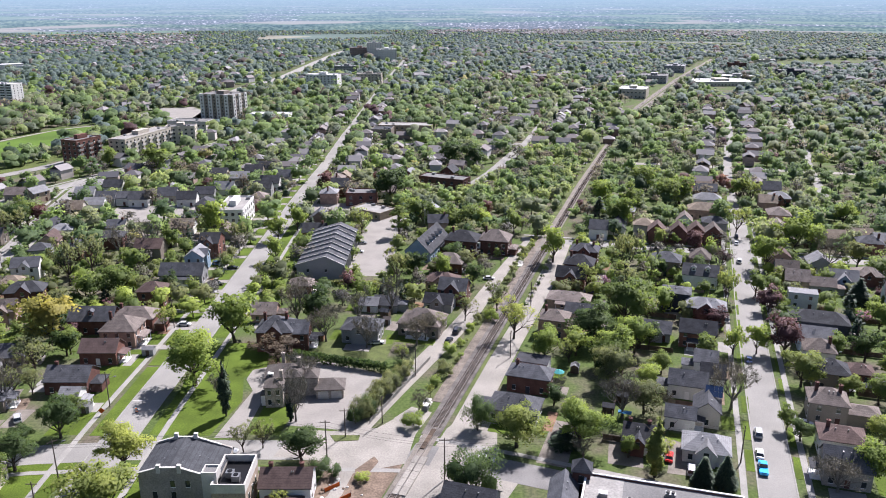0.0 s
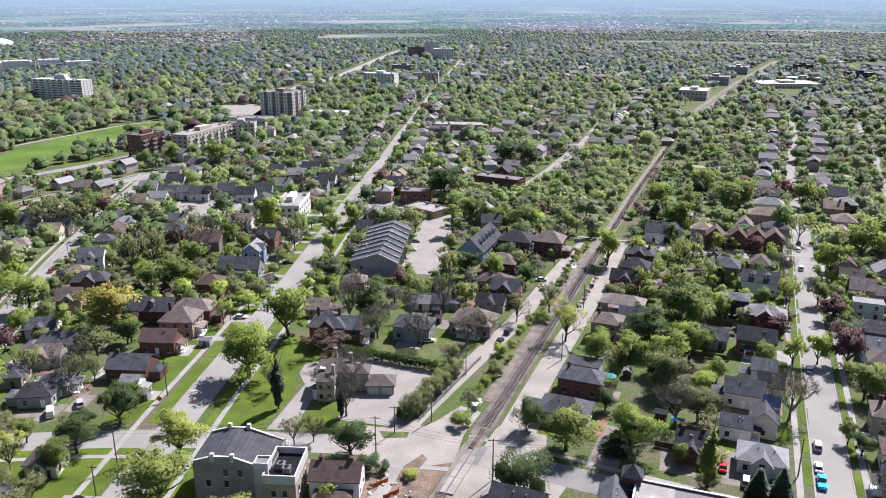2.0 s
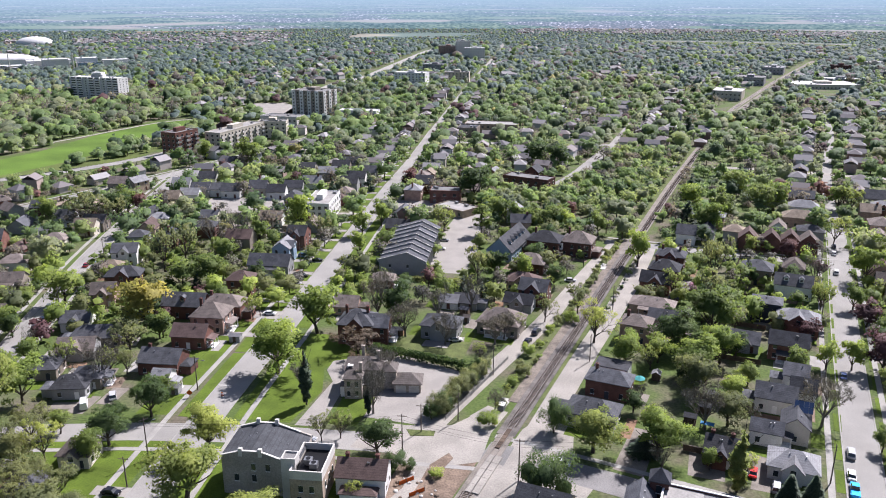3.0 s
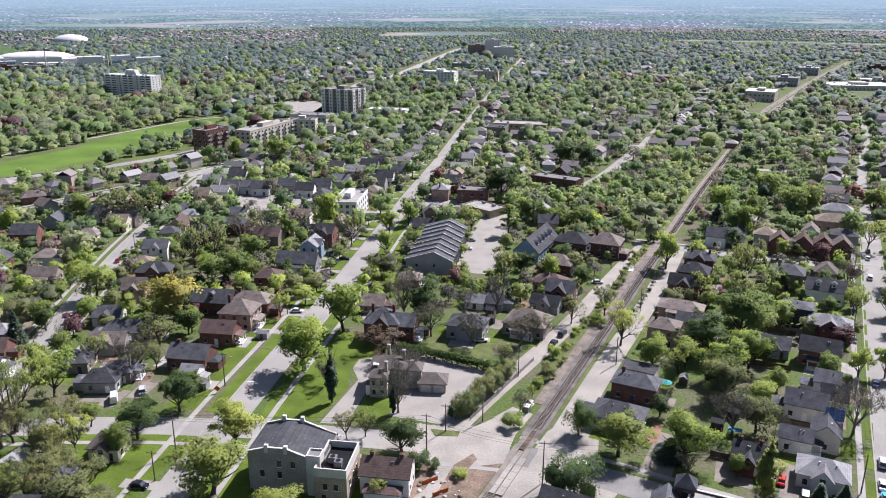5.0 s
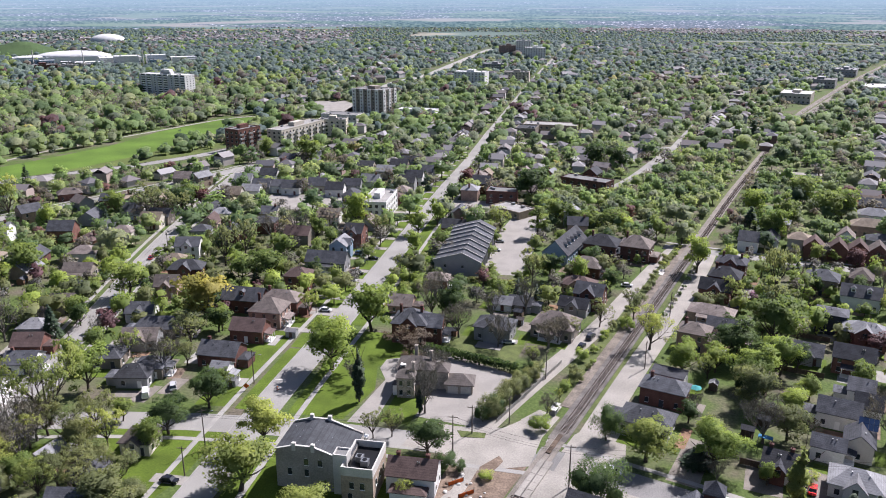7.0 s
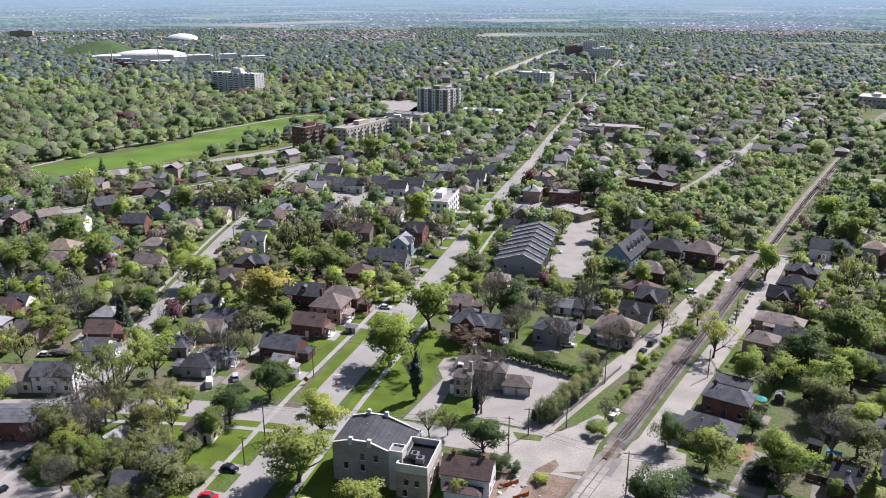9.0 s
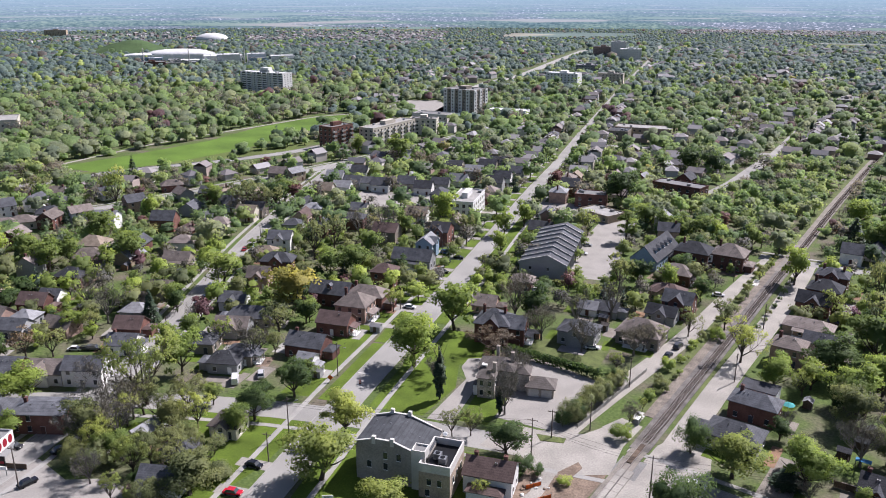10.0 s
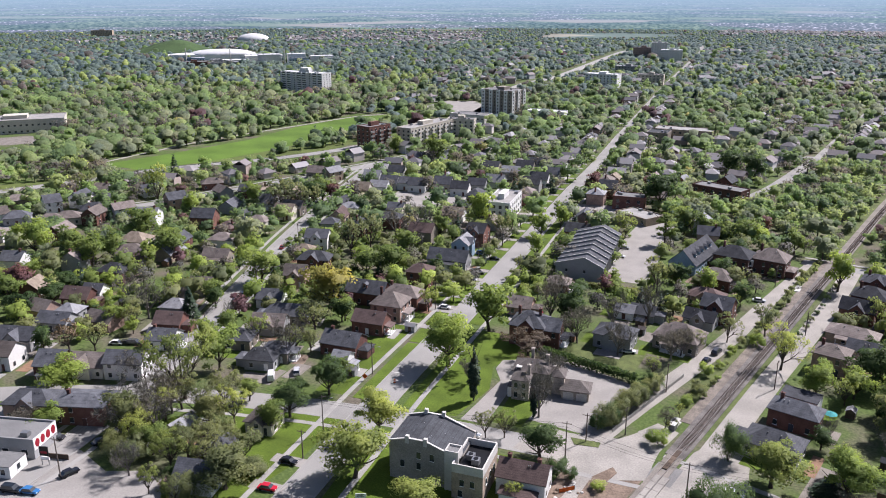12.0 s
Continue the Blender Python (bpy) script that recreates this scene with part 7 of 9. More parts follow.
stone_wing(-4.4, 0.4, -8.6, -3.72, 6.0, 1.5, "front_wing")
stone_wing(4.82, 9.2, -2.6, 2.6, 5.4, 1.6, "side_wing")
stone_wing(0.42, 4.2, -6.2, -3.72, 3.0, 0.8, "porch_wing")
for u, v, z0, z1 in ((-0.6, 3.4, 6.6, 10.4), (-0.2, -5.4, 6.2, 9.4), (4.0, 0.6, 6.4, 10.2)):
    chimney_on(sh, u, v, z0, z1, PALESTONE)
part("bay_window", box(-5.7, -4.41, -7.4, -4.6, 0, 3.1), TRIM, sh, "white-painted bay window")
part("bay_roof", box(-5.85, -4.41, -7.55, -4.45, 3.1, 3.25), GREYTILE, sh)
for v in (-6.7, -5.3):
    part("window", window_mesh(1.0, 1.6), None, sh, m=pose(-5.71, v, 0.9, 0, 0, -90))
part("dormer", box(-4.2, -2.6, -3.6, -2.0, 5.9, 7.5), STONETRIM, sh, "white-painted dormer")
part("window", window_mesh(1.0, 1.0), None, sh, m=pose(-3.4, -3.61, 6.3))
for u in (-3.2, -1.0):
    for z in (0.9, 3.7):
        part("window", window_mesh(0.9, 1.5), None, sh, m=pose(u, -8.61, z))
for v in (-7.2, -5.0):
    part("window", window_mesh(0.9, 1.5), None, sh, m=pose(0.41, v, 3.7, 0, 0, 90))
garage = house(-31.4, 194.6, 4, 7.5, 6.0, 2.8, "hip", PALESTONE, GREYTILE, rise=1.9, label="low stone garage with a grey-brown hipped roof", name="garage", detail=0)
for u in (-1.8, 1.8):
    part("garage_door", door_mesh(2.6, 2.1, STONETRIM), None, garage, m=pose(u, -3.01, 0.02))
tree("B", -39.0, 198.5, 12.0, 1.1)
tree("U", -47.5, 204.0, 6.0, 1.5)
hedge(-46, 216.5, -16.5, 207.0, 2.2, 3.0, DKGREEN, "long clipped dark green hedge behind the car park")

# ---- townhouse row ----
def townhouse(x, y, i):
    e = thing("townhouse", x, y, 0, 0, "grey townhouse in a stepped row with white fire walls and garage", "house", "townhouse row")
    W, D, h = 17.6, 6.4, 6.2
    px = 2.2        # the ridge stands off the middle
    prof = [(-W / 2, 0), (W / 2, 0), (W / 2, h), (px, h + 3.2), (-W / 2, h)]
    bm = bmesh.new()
    lo = [bm.verts.new((a, -D / 2, z)) for a, z in prof]
    hi = [bm.verts.new((a, D / 2, z)) for a, z in prof]
    bm.faces.new(lo)
    bm.faces.new(hi[::-1])
    for k in range(5):
        bm.faces.new((lo[k], hi[k], hi[(k + 1) % 5], lo[(k + 1) % 5]))
    bmesh.ops.recalc_face_normals(bm, faces=bm.faces)
    part("wall", bm, GREY, e)
    for (xa, za), (xb, zb) in (((-W / 2 - 0.5, h - 0.15), (px, h + 3.2)), ((px, h + 3.2), (W / 2 + 1.0, h - 0.45))):
        for nm, ya, yb, z0, z1, mat in (("roof_slope", -D / 2 + 0.28, D / 2, 0.02, 0.2, SLATE), ("fire_wall", -D / 2 - 0.02, -D / 2 + 0.28, -0.3, 0.75, GREY), ("coping", -D / 2 - 0.06, -D / 2 + 0.24, 0.75, 0.9, STONETRIM)):
            bm = bmesh.new()
            v = [bm.verts.new(p) for p in ((xa, ya, za + z0), (xb, ya, zb + z0), (xb, yb, zb + z0), (xa, yb, za + z0), (xa, ya, za + z1), (xb, ya, zb + z1), (xb, yb, zb + z1), (xa, yb, za + z1))]
            for f in ((0, 3, 2, 1), (4, 5, 6, 7), (0, 1, 5, 4), (1, 2, 6, 5), (2, 3, 7, 6), (3, 0, 4, 7)):
                bm.faces.new([v[q] for q in f])
            part(nm, bm, mat, e)
    part("fin_wall", box(W / 2, W / 2 + 1.2, -D / 2 - 0.02, -D / 2 + 0.28, 0, h - 0.5), GREY, e)
    part("garage_door", door_mesh(2.7, 2.2, TRIM), None, e, m=pose(W / 2 + 0.01, -1.2, 0.02, 0, 0, 90))
    part("door", door_mesh(0.95, 2.05, NAVY), None, e, m=pose(W / 2 + 0.01, 1.8, 0.02, 0, 0, 90))
    for v in (-1.3, 1.6):
        part("window", window_mesh(1.5, 1.4), None, e, m=pose(W / 2 + 0.01, v, 3.7, 0, 0, 90))
        part("window", window_mesh(1.2, 1.4), None, e, m=pose(-W / 2 - 0.01, v, 3.5, 0, 0, -90))
    if i == 0:
        for u in (-4.5, 2.5):
            part("window", window_mesh(0.9, 1.3), None, e, m=pose(u, -D / 2 - 0.03, 3.8))


for k in range(8):
    townhouse(-48.0, 288.2 + k * 6.42, k)
    HOUSES.append((-48, 288.2 + k * 6.42, 10))
hedge(-55, 281.5, -22, 279.5, 1.6, 2.0, OLIVE, "brownish hedge behind the townhouse court")

# ---- blue hall with dormers ----
house(-6.8, 321.0, 73, 27, 11, 4.6, "gable", BLUE, SLATE, rise=5.4, dormer=5, label="long pale blue gabled hall with a row of dormers")
# ---- blocks along the main street and beyond ----
flat_block("apartment_block", -101.5, 369, 2, 12.5, 27, 3, WHITE, TIMBERROOF, "white three-storey flat-roofed apartment block on the main street", "apartment block", cols=4, rows_on="se", win=(1.5, 1.7))
flat_block("shop", -35.5, 383, -36, 20, 13, 1, BUFF, TIMBERROOF, "low flat-roofed shop with overhanging grey roof", "shop", storey=2.7, rows_on="sw", plant=False)
flat_block("office", -43.5, 406, 0, 16, 11, 2, BRICK, TARROOF, "red brick two-storey office with a grey flat roof", "office", rows_on="sw", plant=False)
flat_block("apartment_block", 1.0, 442, -25, 28, 11, 2, DKBRICK, TARROOF, "dark brown brick two-storey apartment block", "apartment block", rows_on="swe", plant=False)
flat_block("apartment_block", -244, 522, -20, 13, 22, 5, BRICK, TARROOF, "dark red brick five-storey apartment block with pale balconies", "apartment block", rows_on="swe", balcony="e")
flat_block("apartment_block", -218, 560, 76, 56, 13, 4, CREAM, TIMBERROOF, "long brick apartment block with pale grey roof and balconies", "apartment block", rows_on="sw", balcony="s", balcony_mat=STONETRIM)
flat_block("apartment_block", -200, 594, 8, 22, 12, 4, CREAM, TARROOF, "pale wing of the long apartment block", "apartment block", rows_on="swe")
rt = flat_block("apartment_tower", -203, 728, -18, 34, 24, 7, TAUPE, TARROOF, "seven-storey apartment tower with pale concrete ribs and brown brick bays", "apartment tower", rows_on="", win=(1.1, 1.3))
for s, L, off in (("s", 34, 12), ("e", 24, 17), ("w", 24, 17)):
    sx, sy, r = SIDES[s]
    n = int(L / 4.2)
    for k in range(n):
        u = (k + 0.5) / n * L - L / 2
        turn = pose(0, 0, 0, 0, 0, r)
        if k % 2 == 0:
            bm = box(u - 1.9, u + 1.9, -off - 0.7, -off - 0.01, 0, 22.3)
            bm.transform(turn)
            part("rib", bm, WHITE, rt, "pale concrete rib")
        for fl in range(7):
            part("window", window_mesh(1.3, 1.5), None, rt, m=turn @ pose(u, -off - (0.71 if k % 2 == 0 else 0.01), 0.9 + fl * 3.0))
wt = flat_block("apartment_tower", -462, 808, -12, 62, 15, 9, WHITE, ROOFWHITE, "white nine-storey apartment tower with long balcony bands", "apartment tower", rows_on="e", storey=2.5, win=(1.1, 1.2))
for fl in range(9):
    for k in range(8):
        u = -27.1 + k * 7.75
        if k % 3 != 2:
            part("balcony", box(u - 3.1, u + 3.1, -9.0, -7.51, fl * 2.5 + 0.5, fl * 2.5 + 1.6), TRIM, wt)
            part("glazing", box(u - 3.1, u + 3.1, -7.62, -7.51, fl * 2.5 + 1.6, fl * 2.5 + 2.75), GLASS, wt)
        else:
            part("window", window_mesh(1.6, 1.2), None, wt, m=pose(u, -7.51, fl * 2.5 + 1.2))
for k in range(9):
    u = -31.0 + k * 7.75
    part("pier", box(u - 0.4, u + 0.4, -9.1, -7.51, 0, 24), WHITE, wt)
part("plant_room", box(-6, 6, -3, 3, 24, 28.5), WHITE, wt)
flat_block("apartment_tower", -152, 1466, 5, 36, 18, 6, SALMON, TARROOF, "brick apartment tower beside the highway", "apartment tower", rows_on="s", storey=3.2)
flat_block("apartment_tower", -124, 1450, 5, 26, 22, 9, WHITE, TARROOF, "tall buff apartment tower beside the highway", "apartment tower", rows_on="sw", storey=3.2)
flat_block("apartment_tower", -96, 1362, 5, 34, 18, 7, WHITE, ROOFWHITE, "white apartment tower beside the highway", "apartment tower", rows_on="sw", storey=3.2)
flat_block("apartment_block", -148, 985, -10, 40, 18, 5, WHITE, ROOFWHITE, "pale five-storey apartment block among trees", "apartment block", rows_on="s")
flat_block("office", -138, 1150, -8, 34, 18, 4, GREY, PALE, "grey office block among trees", "office", rows_on="s")
flat_block("office", -95, 1030, 0, 32, 16, 4, CREAM, TARROOF, "pale office block beside the main street", "office", rows_on="sw")
flat_block("school", -30, 640, -5, 44, 18, 2, BUFF, TIMBERROOF, "low school with a white roof", "school", rows_on="sw", plant=False)
flat_block("church_hall", -48, 620, -5, 16, 18, 2, TAUPE, SLATE, "brown church hall among trees", "hall", rows_on="s", plant=False)
flat_block("shopping_hall", -552, 486, 42, 74, 34, 2, CREAM, TIMBERROOF, "wide pale shopping hall with a flat roof behind the park", "shop", rows_on="s", storey=5.0)
pad("car_park", [(-512, 478), (-545, 448), (-520, 420), (-484, 452)], GRAVEL, "tan gravel car park before the shopping hall", 0.03)
# kept free of trees so that the shopping hall shows from the camera
for x, y, r in ((-530, 455, 34), (-508, 430, 30), (-552, 470, 36), (-490, 418, 22)):
    HOUSES.append((x, y, r))
for x, y, r, w, d, n, wall, top, what in ((354, 1012, 0, 74, 46, 1, CREAM, ROOFWHITE, "low white-roofed warehouse beyond the town"), (214, 884, -20, 30, 34, 2, CREAM, ROOFWHITE, "pale factory beside the railway"), (277, 1040, -20, 34, 32, 2, GREY, TARROOF, "grey factory beside the railway"),
                                             (348, 1192, -20, 28, 36, 2, GREY, PALE, "grey factory further along the railway"), (484, 1108, -8, 34, 20, 2, NAVY, PALE, "dark office block behind the warehouse"), (531, 1390, 0, 30, 20, 1, WHITE, ROOFWHITE, "far white warehouse with a pale roof"),
                                             (552, 1360, 0, 28, 18, 1, CREAM, ROOFWHITE, "far cream warehouse with a pale roof"), (454, 1232, 0, 24, 18, 2, DKBRICK, TARROOF, "dark brick works building"), (398, 1075, -18, 44, 24, 1, GREY, ROOFWHITE, "low hall behind the warehouse"), (160, 905, -20, 16, 44, 1, TAUPE, TARROOF, "long grey shed beside the railway")):
    flat_block("warehouse", x, y, r, w, d, n, wall, top, what, "warehouse", rows_on="s", storey=4.5)
# ground kept treeless on the camera's side of the warehouses
for x, y, r in ((340, 940, 26), (330, 900, 18), (355, 950, 26), (200, 810, 16), (262, 962, 22), (462, 1040, 24), (340, 1150, 22), (354, 975, 42), (330, 985, 22), (378, 985, 22), (214, 860, 14), (277, 1018, 16), (484, 1085, 14)):
    HOUSES.append((x, y, r))
for x, y, w, d, n, top in ((-858, 1205, 120, 60, 2, 8.5), (-768, 1200, 64, 44, 2, 0), (-735, 1165, 36, 30, 3, 0), (-905, 1160, 50, 36, 2, 3.0), (-700, 1195, 30, 24, 3, 0), (-790, 1150, 44, 26, 1, 0), (-668, 1225, 40, 24, 2, 0)):
    hl = flat_block("factory_hall", x, y, 36, w, d, n, WHITE, ROOFWHITE, "white factory hall with a vaulted roof beyond the park", "factory", rows_on="", storey=4.5, plant=False)
    if top:
        bm = bmesh.new()
        bmesh.ops.create_uvsphere(bm, u_segments=28, v_segments=14, radius=1)
        bmesh.ops.delete(bm, geom=[v for v in bm.verts if v.co.z < -0.05], context="VERTS")
        bm.transform(pose(0, 0, n * 4.5 + 0.7) @ Matrix.Diagonal((w * 0.47, d * 0.45, top, 1)))
        part("vault", bm, ROOFWHITE, hl)
flat_block("apartment_tower", -1644, 1772, 30, 55, 20, 6, BUFF, TARROOF, "brick apartment slab far off", "apartment tower", rows_on="s")
krng = random.Random(8)
for k in range(15):
    q, v = krng.uniform(-95, 150), krng.uniform(-110, -30)
    x, y = -820 + q * 0.81 - v * 0.59, 1200 + q * 0.59 + v * 0.81
    flat_block("works_building", round(x), round(y), 36, krng.uniform(14, 34), krng.uniform(10, 20), krng.choice((1, 1, 2)), krng.choice((WHITE, GREY, CREAM, BLUE)), krng.choice((ROOFWHITE, PALE, TARROOF)), "low flat-roofed works building beside the white halls", "factory", rows_on="s", storey=4.0, plant=False)
for x, y in ((-690, 1140), (-770, 1105), (-845, 1090)):
    st = thing("chimney_stack", x, y, 0, 0, "slim pale steel chimney stack at the works", "chimney")
    bm = bmesh.new()
    put_tube(bm, (0, 0, 0), (0, 0, 26), 1.0, 0.7, 10)
    part("shaft", bm, STONETRIM, st)
flat_block("factory", -800, 1050, 40, 40, 22, 2, BRICK, TARROOF, "red brick factory beyond the park woods", "factory", rows_on="s", storey=4.0)
hill = new("grass_hill")
bm = bmesh.new()
bmesh.ops.create_grid(bm, x_segments=24, y_segments=16, size=1)
for v in bm.verts:
    r2 = v.co.x ** 2 + v.co.y ** 2
    v.co.z = 28 * math.exp(-r2 * 2.6) - 2.0 + 1.5 * noise.noise(v.co * 3)
    v.co.x *= 112
    v.co.y *= 85
hill.matrix_basis = pose(-1030, 1300, 0, 0, 0, 36)
part("slope", bm, HILLGRASS, hill)
tagged(hill, "bare green grassy hill beyond the park", "hill", kind="structure")
HOUSES.append((-1030, 1300, 75))
dome = thing("sports_dome", -1172, 1790, 0, 0, "white inflated sports dome", "dome")
bm = bmesh.new()
bmesh.ops.create_uvsphere(bm, u_segments=40, v_segments=20, radius=1)
bmesh.ops.delete(bm, geom=[v for v in bm.verts if v.co.z < -0.05], context="VERTS")
bm.transform(Matrix.Diagonal((44, 36, 17, 1)))
part("skin", bm, ROOFWHITE, dome)
# the dome's footprint, and ground cleared so far buildings show from the camera
for x, y, r in ((-1172, 1790, 58), (-1150, 1735, 55), (-210, 695, 24), (-265, 760, 26), (-240, 720, 20), (-455, 780, 22), (-830, 1150, 50), (-740, 1140, 40), (-800, 1090, 45), (-710, 1130, 40), (-760, 1060, 40), (-840, 1080, 40), (-680, 1170, 34)):
    HOUSES.append((x, y, r))
pad("car_park", [(-290, 720), (-225, 700), (-215, 740), (-255, 800), (-285, 790)], LOT, "wide car park beside the apartment tower", 0.03)

# ---- flat brick hall at the lower edge ----
hall = flat_block("brick_hall", 43.4, 130.6, -16, 32, 20, 2, BRICK, TARROOF, "brick hall with wide grey flat roof and white coping", "hall", rows_on="nw", storey=3.4, parapet=0.5, plant=False)
for a, c in ((-16.1, -15.7), (15.7, 16.1)):
    part("coping", box(a, c, -10.1, 10.1, 7.9, 8.1), TRIM, hall)
part("coping", box(-15.7, 15.7, 9.7, 10.1, 7.9, 8.1), TRIM, hall)
part("pale_deck", box(-15.6, -8.0, -9.6, 9.6, 7.56, 7.62), TIMBERROOF, hall, "pale worn roof deck")
for u, v in ((-6.0, 2.0), (1.5, 6.5), (10.5, 5.5), (0.0, 1.0)):
    u1 = part("roof_unit", box(u - 1.0, u + 1.0, v - 0.6, v + 0.6, 7.6, 8.5), METALGREY, hall)
    for k in (-0.5, 0.5):
        bm = bmesh.new()
        put_tube(bm, (u + k, v, 8.5), (u + k, v, 8.75), 0.4, 0.4, 10)
        part("fan", bm, BLACKPAINT, u1)
tower = thing("brick_tower", 29.8, 144.5, 0, -13, "square dark brick tower with a slate pyramid roof", "tower")
part("wall", box(-1.9, 1.9, -1.9, 1.9, 0, 9.2), DKBRICK, tower)
bm = bmesh.new()
hip_roof(bm, 3.8, 3.8, 9.2, 2.2, 0.35)
part("roof", bm, DARK, tower)
part("opening", window_mesh(1.2, 1.8), None, tower, m=pose(0, -1.91, 6.6))
house(25.0, 139.0, 77, 10, 5.5, 6.4, "gable", BRICK, SLATE, label="brick wing with a grey gabled roof beside the tower", rise=2.6)

# ---- corner shop ----
shop = flat_block("corner_shop", -158, 121.5, 12, 20, 9, 1, GREY, TARROOF, "flat-roofed corner shop with a red and white sign wall", "shop", storey=4.2, rows_on="s", plant=False)
part("sign_wall", box(10.01, 10.15, -4.4, 4.4, 2.3, 5.4), TRIM, shop, "white sign wall")
for k in range(4):
    bm = bmesh.new()
    bmesh.ops.create_icosphere(bm, subdivisions=2, radius=0.85)
    bm.transform(pose(10.16, -3.1 + k * 2.05, 3.8, 0, 0, 0) @ Matrix.Diagonal((0.05, 1.0, 1.35, 1)))
    part("sign_shape", bm, SIGNRED, shop, "red painted sign shape")
annex = house(-153.5, 112.5, 12, 14, 6, 3.0, "flat", WHITE, TARROOF, label="low white flat-roofed annex of the shop", name="shop_annex")
sign = thing("roadside_sign", -143.0, 118.2, 0, 12, "dark roadside sign on two posts", "sign")
part("board", box(-1.1, 1.1, -0.12, 0.12, 2.6, 5.0), BLACKPAINT, sign)
part("lower_board", box(-1.1, 1.1, -0.12, 0.12, 1.5, 2.3), TRIM, sign)
part("stripe", box(-0.8, 0.8, -0.13, -0.125, 3.2, 3.8), SIGNRED, sign, "red bar of lettering")
for u in (-0.9, 0.9):
    part("post", box(u - 0.07, u + 0.07, -0.07, 0.07, -0.2, 2.6), METALGREY, sign)
wall_low = thing("low_wall", -145.5, 120.5, 0, 12, "low dark timber wall beside the shop", "wall")
part("panel", box(0, 6, -0.1, 0.1, -0.1, 1.4), WOOD, wall_low)

# ---- poles and cables ----
for x, y, h, r, lamp in ((-87.8, 152.9, 11, 45, True), (-135.3, 115.0, 11, 0, False), (-27.7, 161.3, 11, 0, False), (-24.6, 171.9, 8, 0, False), (-15.8, 178.4, 8, 70, False), (-87.1, 141.3, 8, 0, False),
                         (0.3, 153.4, 11, 0, False), (-148.5, 159.3, 11, 10, True), (31.5, 259.8, 9, 70, False), (20.6, 217.0, 9, 70, False), (-90, 187, 10.5, 0, True), (-90, 240, 10.5, 0, False), (-90, 290, 10.5, 0, True), (-89, 340, 10.5, 0, False), (-88, 400, 10.5, 0, True),
                         (70.5, 160, 10, 72, False), (84, 205, 10, 72, True), (99, 252, 10, 72, False), (116, 304, 10, 72, True), (-8, 205, 9, 70, False), (8, 252, 9, 70, False), (24, 305, 9, 70, False), (-150, 190, 10, 100, False), (-160, 235, 10, 100, True), (-174, 290, 10, 100, False), (-138, 152, 10, 10, False), (-186, 345, 10, 100, True)):
    pole(x, y, h, r, lamp)
for s, z in ((-0.9, 10.2), (0.9, 10.2), (0.3, 8.8)):
    cables([(-87.8 + s, 152.9), (-90 + s, 187), (-90 + s, 240), (-90 + s, 290), (-89 + s, 340), (-88 + s, 400)], z - 0.4)
    cables([(-135.3 + s, 115), (-138 + s, 152), (-150 + s, 190), (-160 + s, 235), (-174 + s, 290), (-186 + s, 345)], z - 0.5)
    cables([(-15.8 + s, 178.4), (-8 + s, 205), (8 + s, 252), (24 + s, 305)], z - 2.0)
    cables([(70.5 + s, 160), (84 + s, 205), (99 + s, 252), (116 + s, 304)], z - 0.5)
    cables([(-148.5, 159.3 + s), (-87.8, 152.9 + s), (-27.7, 161.3 + s), (0.3, 153.4 + s), (70.5, 160 + s)], z - 0.2)

# ---- rail crossing, planks and lineside things ----
def along(q, s):
    """A place q metres along the railway from (-9, 153.5), s metres to its right."""
    return (-9 + 0.2975 * q + 0.9547 * s, 153.5 + 0.9547 * q - 0.2975 * s)


crossing = thing("level_crossing", -4.9, 166.8, 0, 72.7, "concrete and timber panels of the level crossing", "crossing", kind="structure")
for s, w in ((-1.75, 1.7), (0.0, 1.25)):
    for k in range(5):
        part("panel", box(-20 + k * 3.2, -16.9 + k * 3.2, s - w / 2, s + w / 2, 0.1, 0.40 if s else 0.38), DUSTY, crossing)
for k in range(3):
    part("timber_panel", box(-0.8 + k * 3.2, 2.3 + k * 3.2, -0.63, 0.63, 0.1, 0.38), WOOD, crossing, "brown timber crossing panel")
for k in range(4):
    x, y = along(34 + k * 1.5 if k < 2 else 150 + k * 3, -5.6 - 0.7 * (k % 2))
    e = thing("plank_stack", x, y, 0, 72.7, "stack of pale concrete slabs beside the track", "slabs")
    for q in range(3):
        part("slab", box(-2.1, 2.1, -0.85 + q * 0.6, -0.3 + q * 0.6, 0.03, 0.3), STONETRIM, e)
cab = thing("signal_cabinet", -4.7, 185.2, 0, 72.7, "grey lineside signal cabinet with a pale lid", "cabinet")
part("body", box(-0.9, 0.9, -0.7, 0.7, 0, 1.7), METALGREY, cab)
part("lid", box(-1.0, 1.0, -0.8, 0.8, 1.7, 1.85), TRIM, cab)
part("door", door_mesh(0.9, 1.4, METALGREY), None, cab, m=pose(0, -0.7, 0.15))
rubble = random.Random(8)
for k in range(26):
    e = thing("boulder", -23 + rubble.uniform(-5, 6), 144 + rubble.uniform(-8, 12), 0.02, rubble.uniform(0, 180), "pale rough boulder on bare earth", "boulder", "rubble by the crossing")
    bm = bmesh.new()
    bmesh.ops.create_icosphere(bm, subdivisions=2, radius=rubble.uniform(0.25, 0.6))
    for v in bm.verts:
        v.co *= 1 + 0.3 * noise.noise(v.co * 2.2 + Vector((k, 0, 0)))
        v.co.z = v.co.z * 0.6 + 0.1
    part("stone", bm, STONETRIM if k % 3 else DIRT, e)
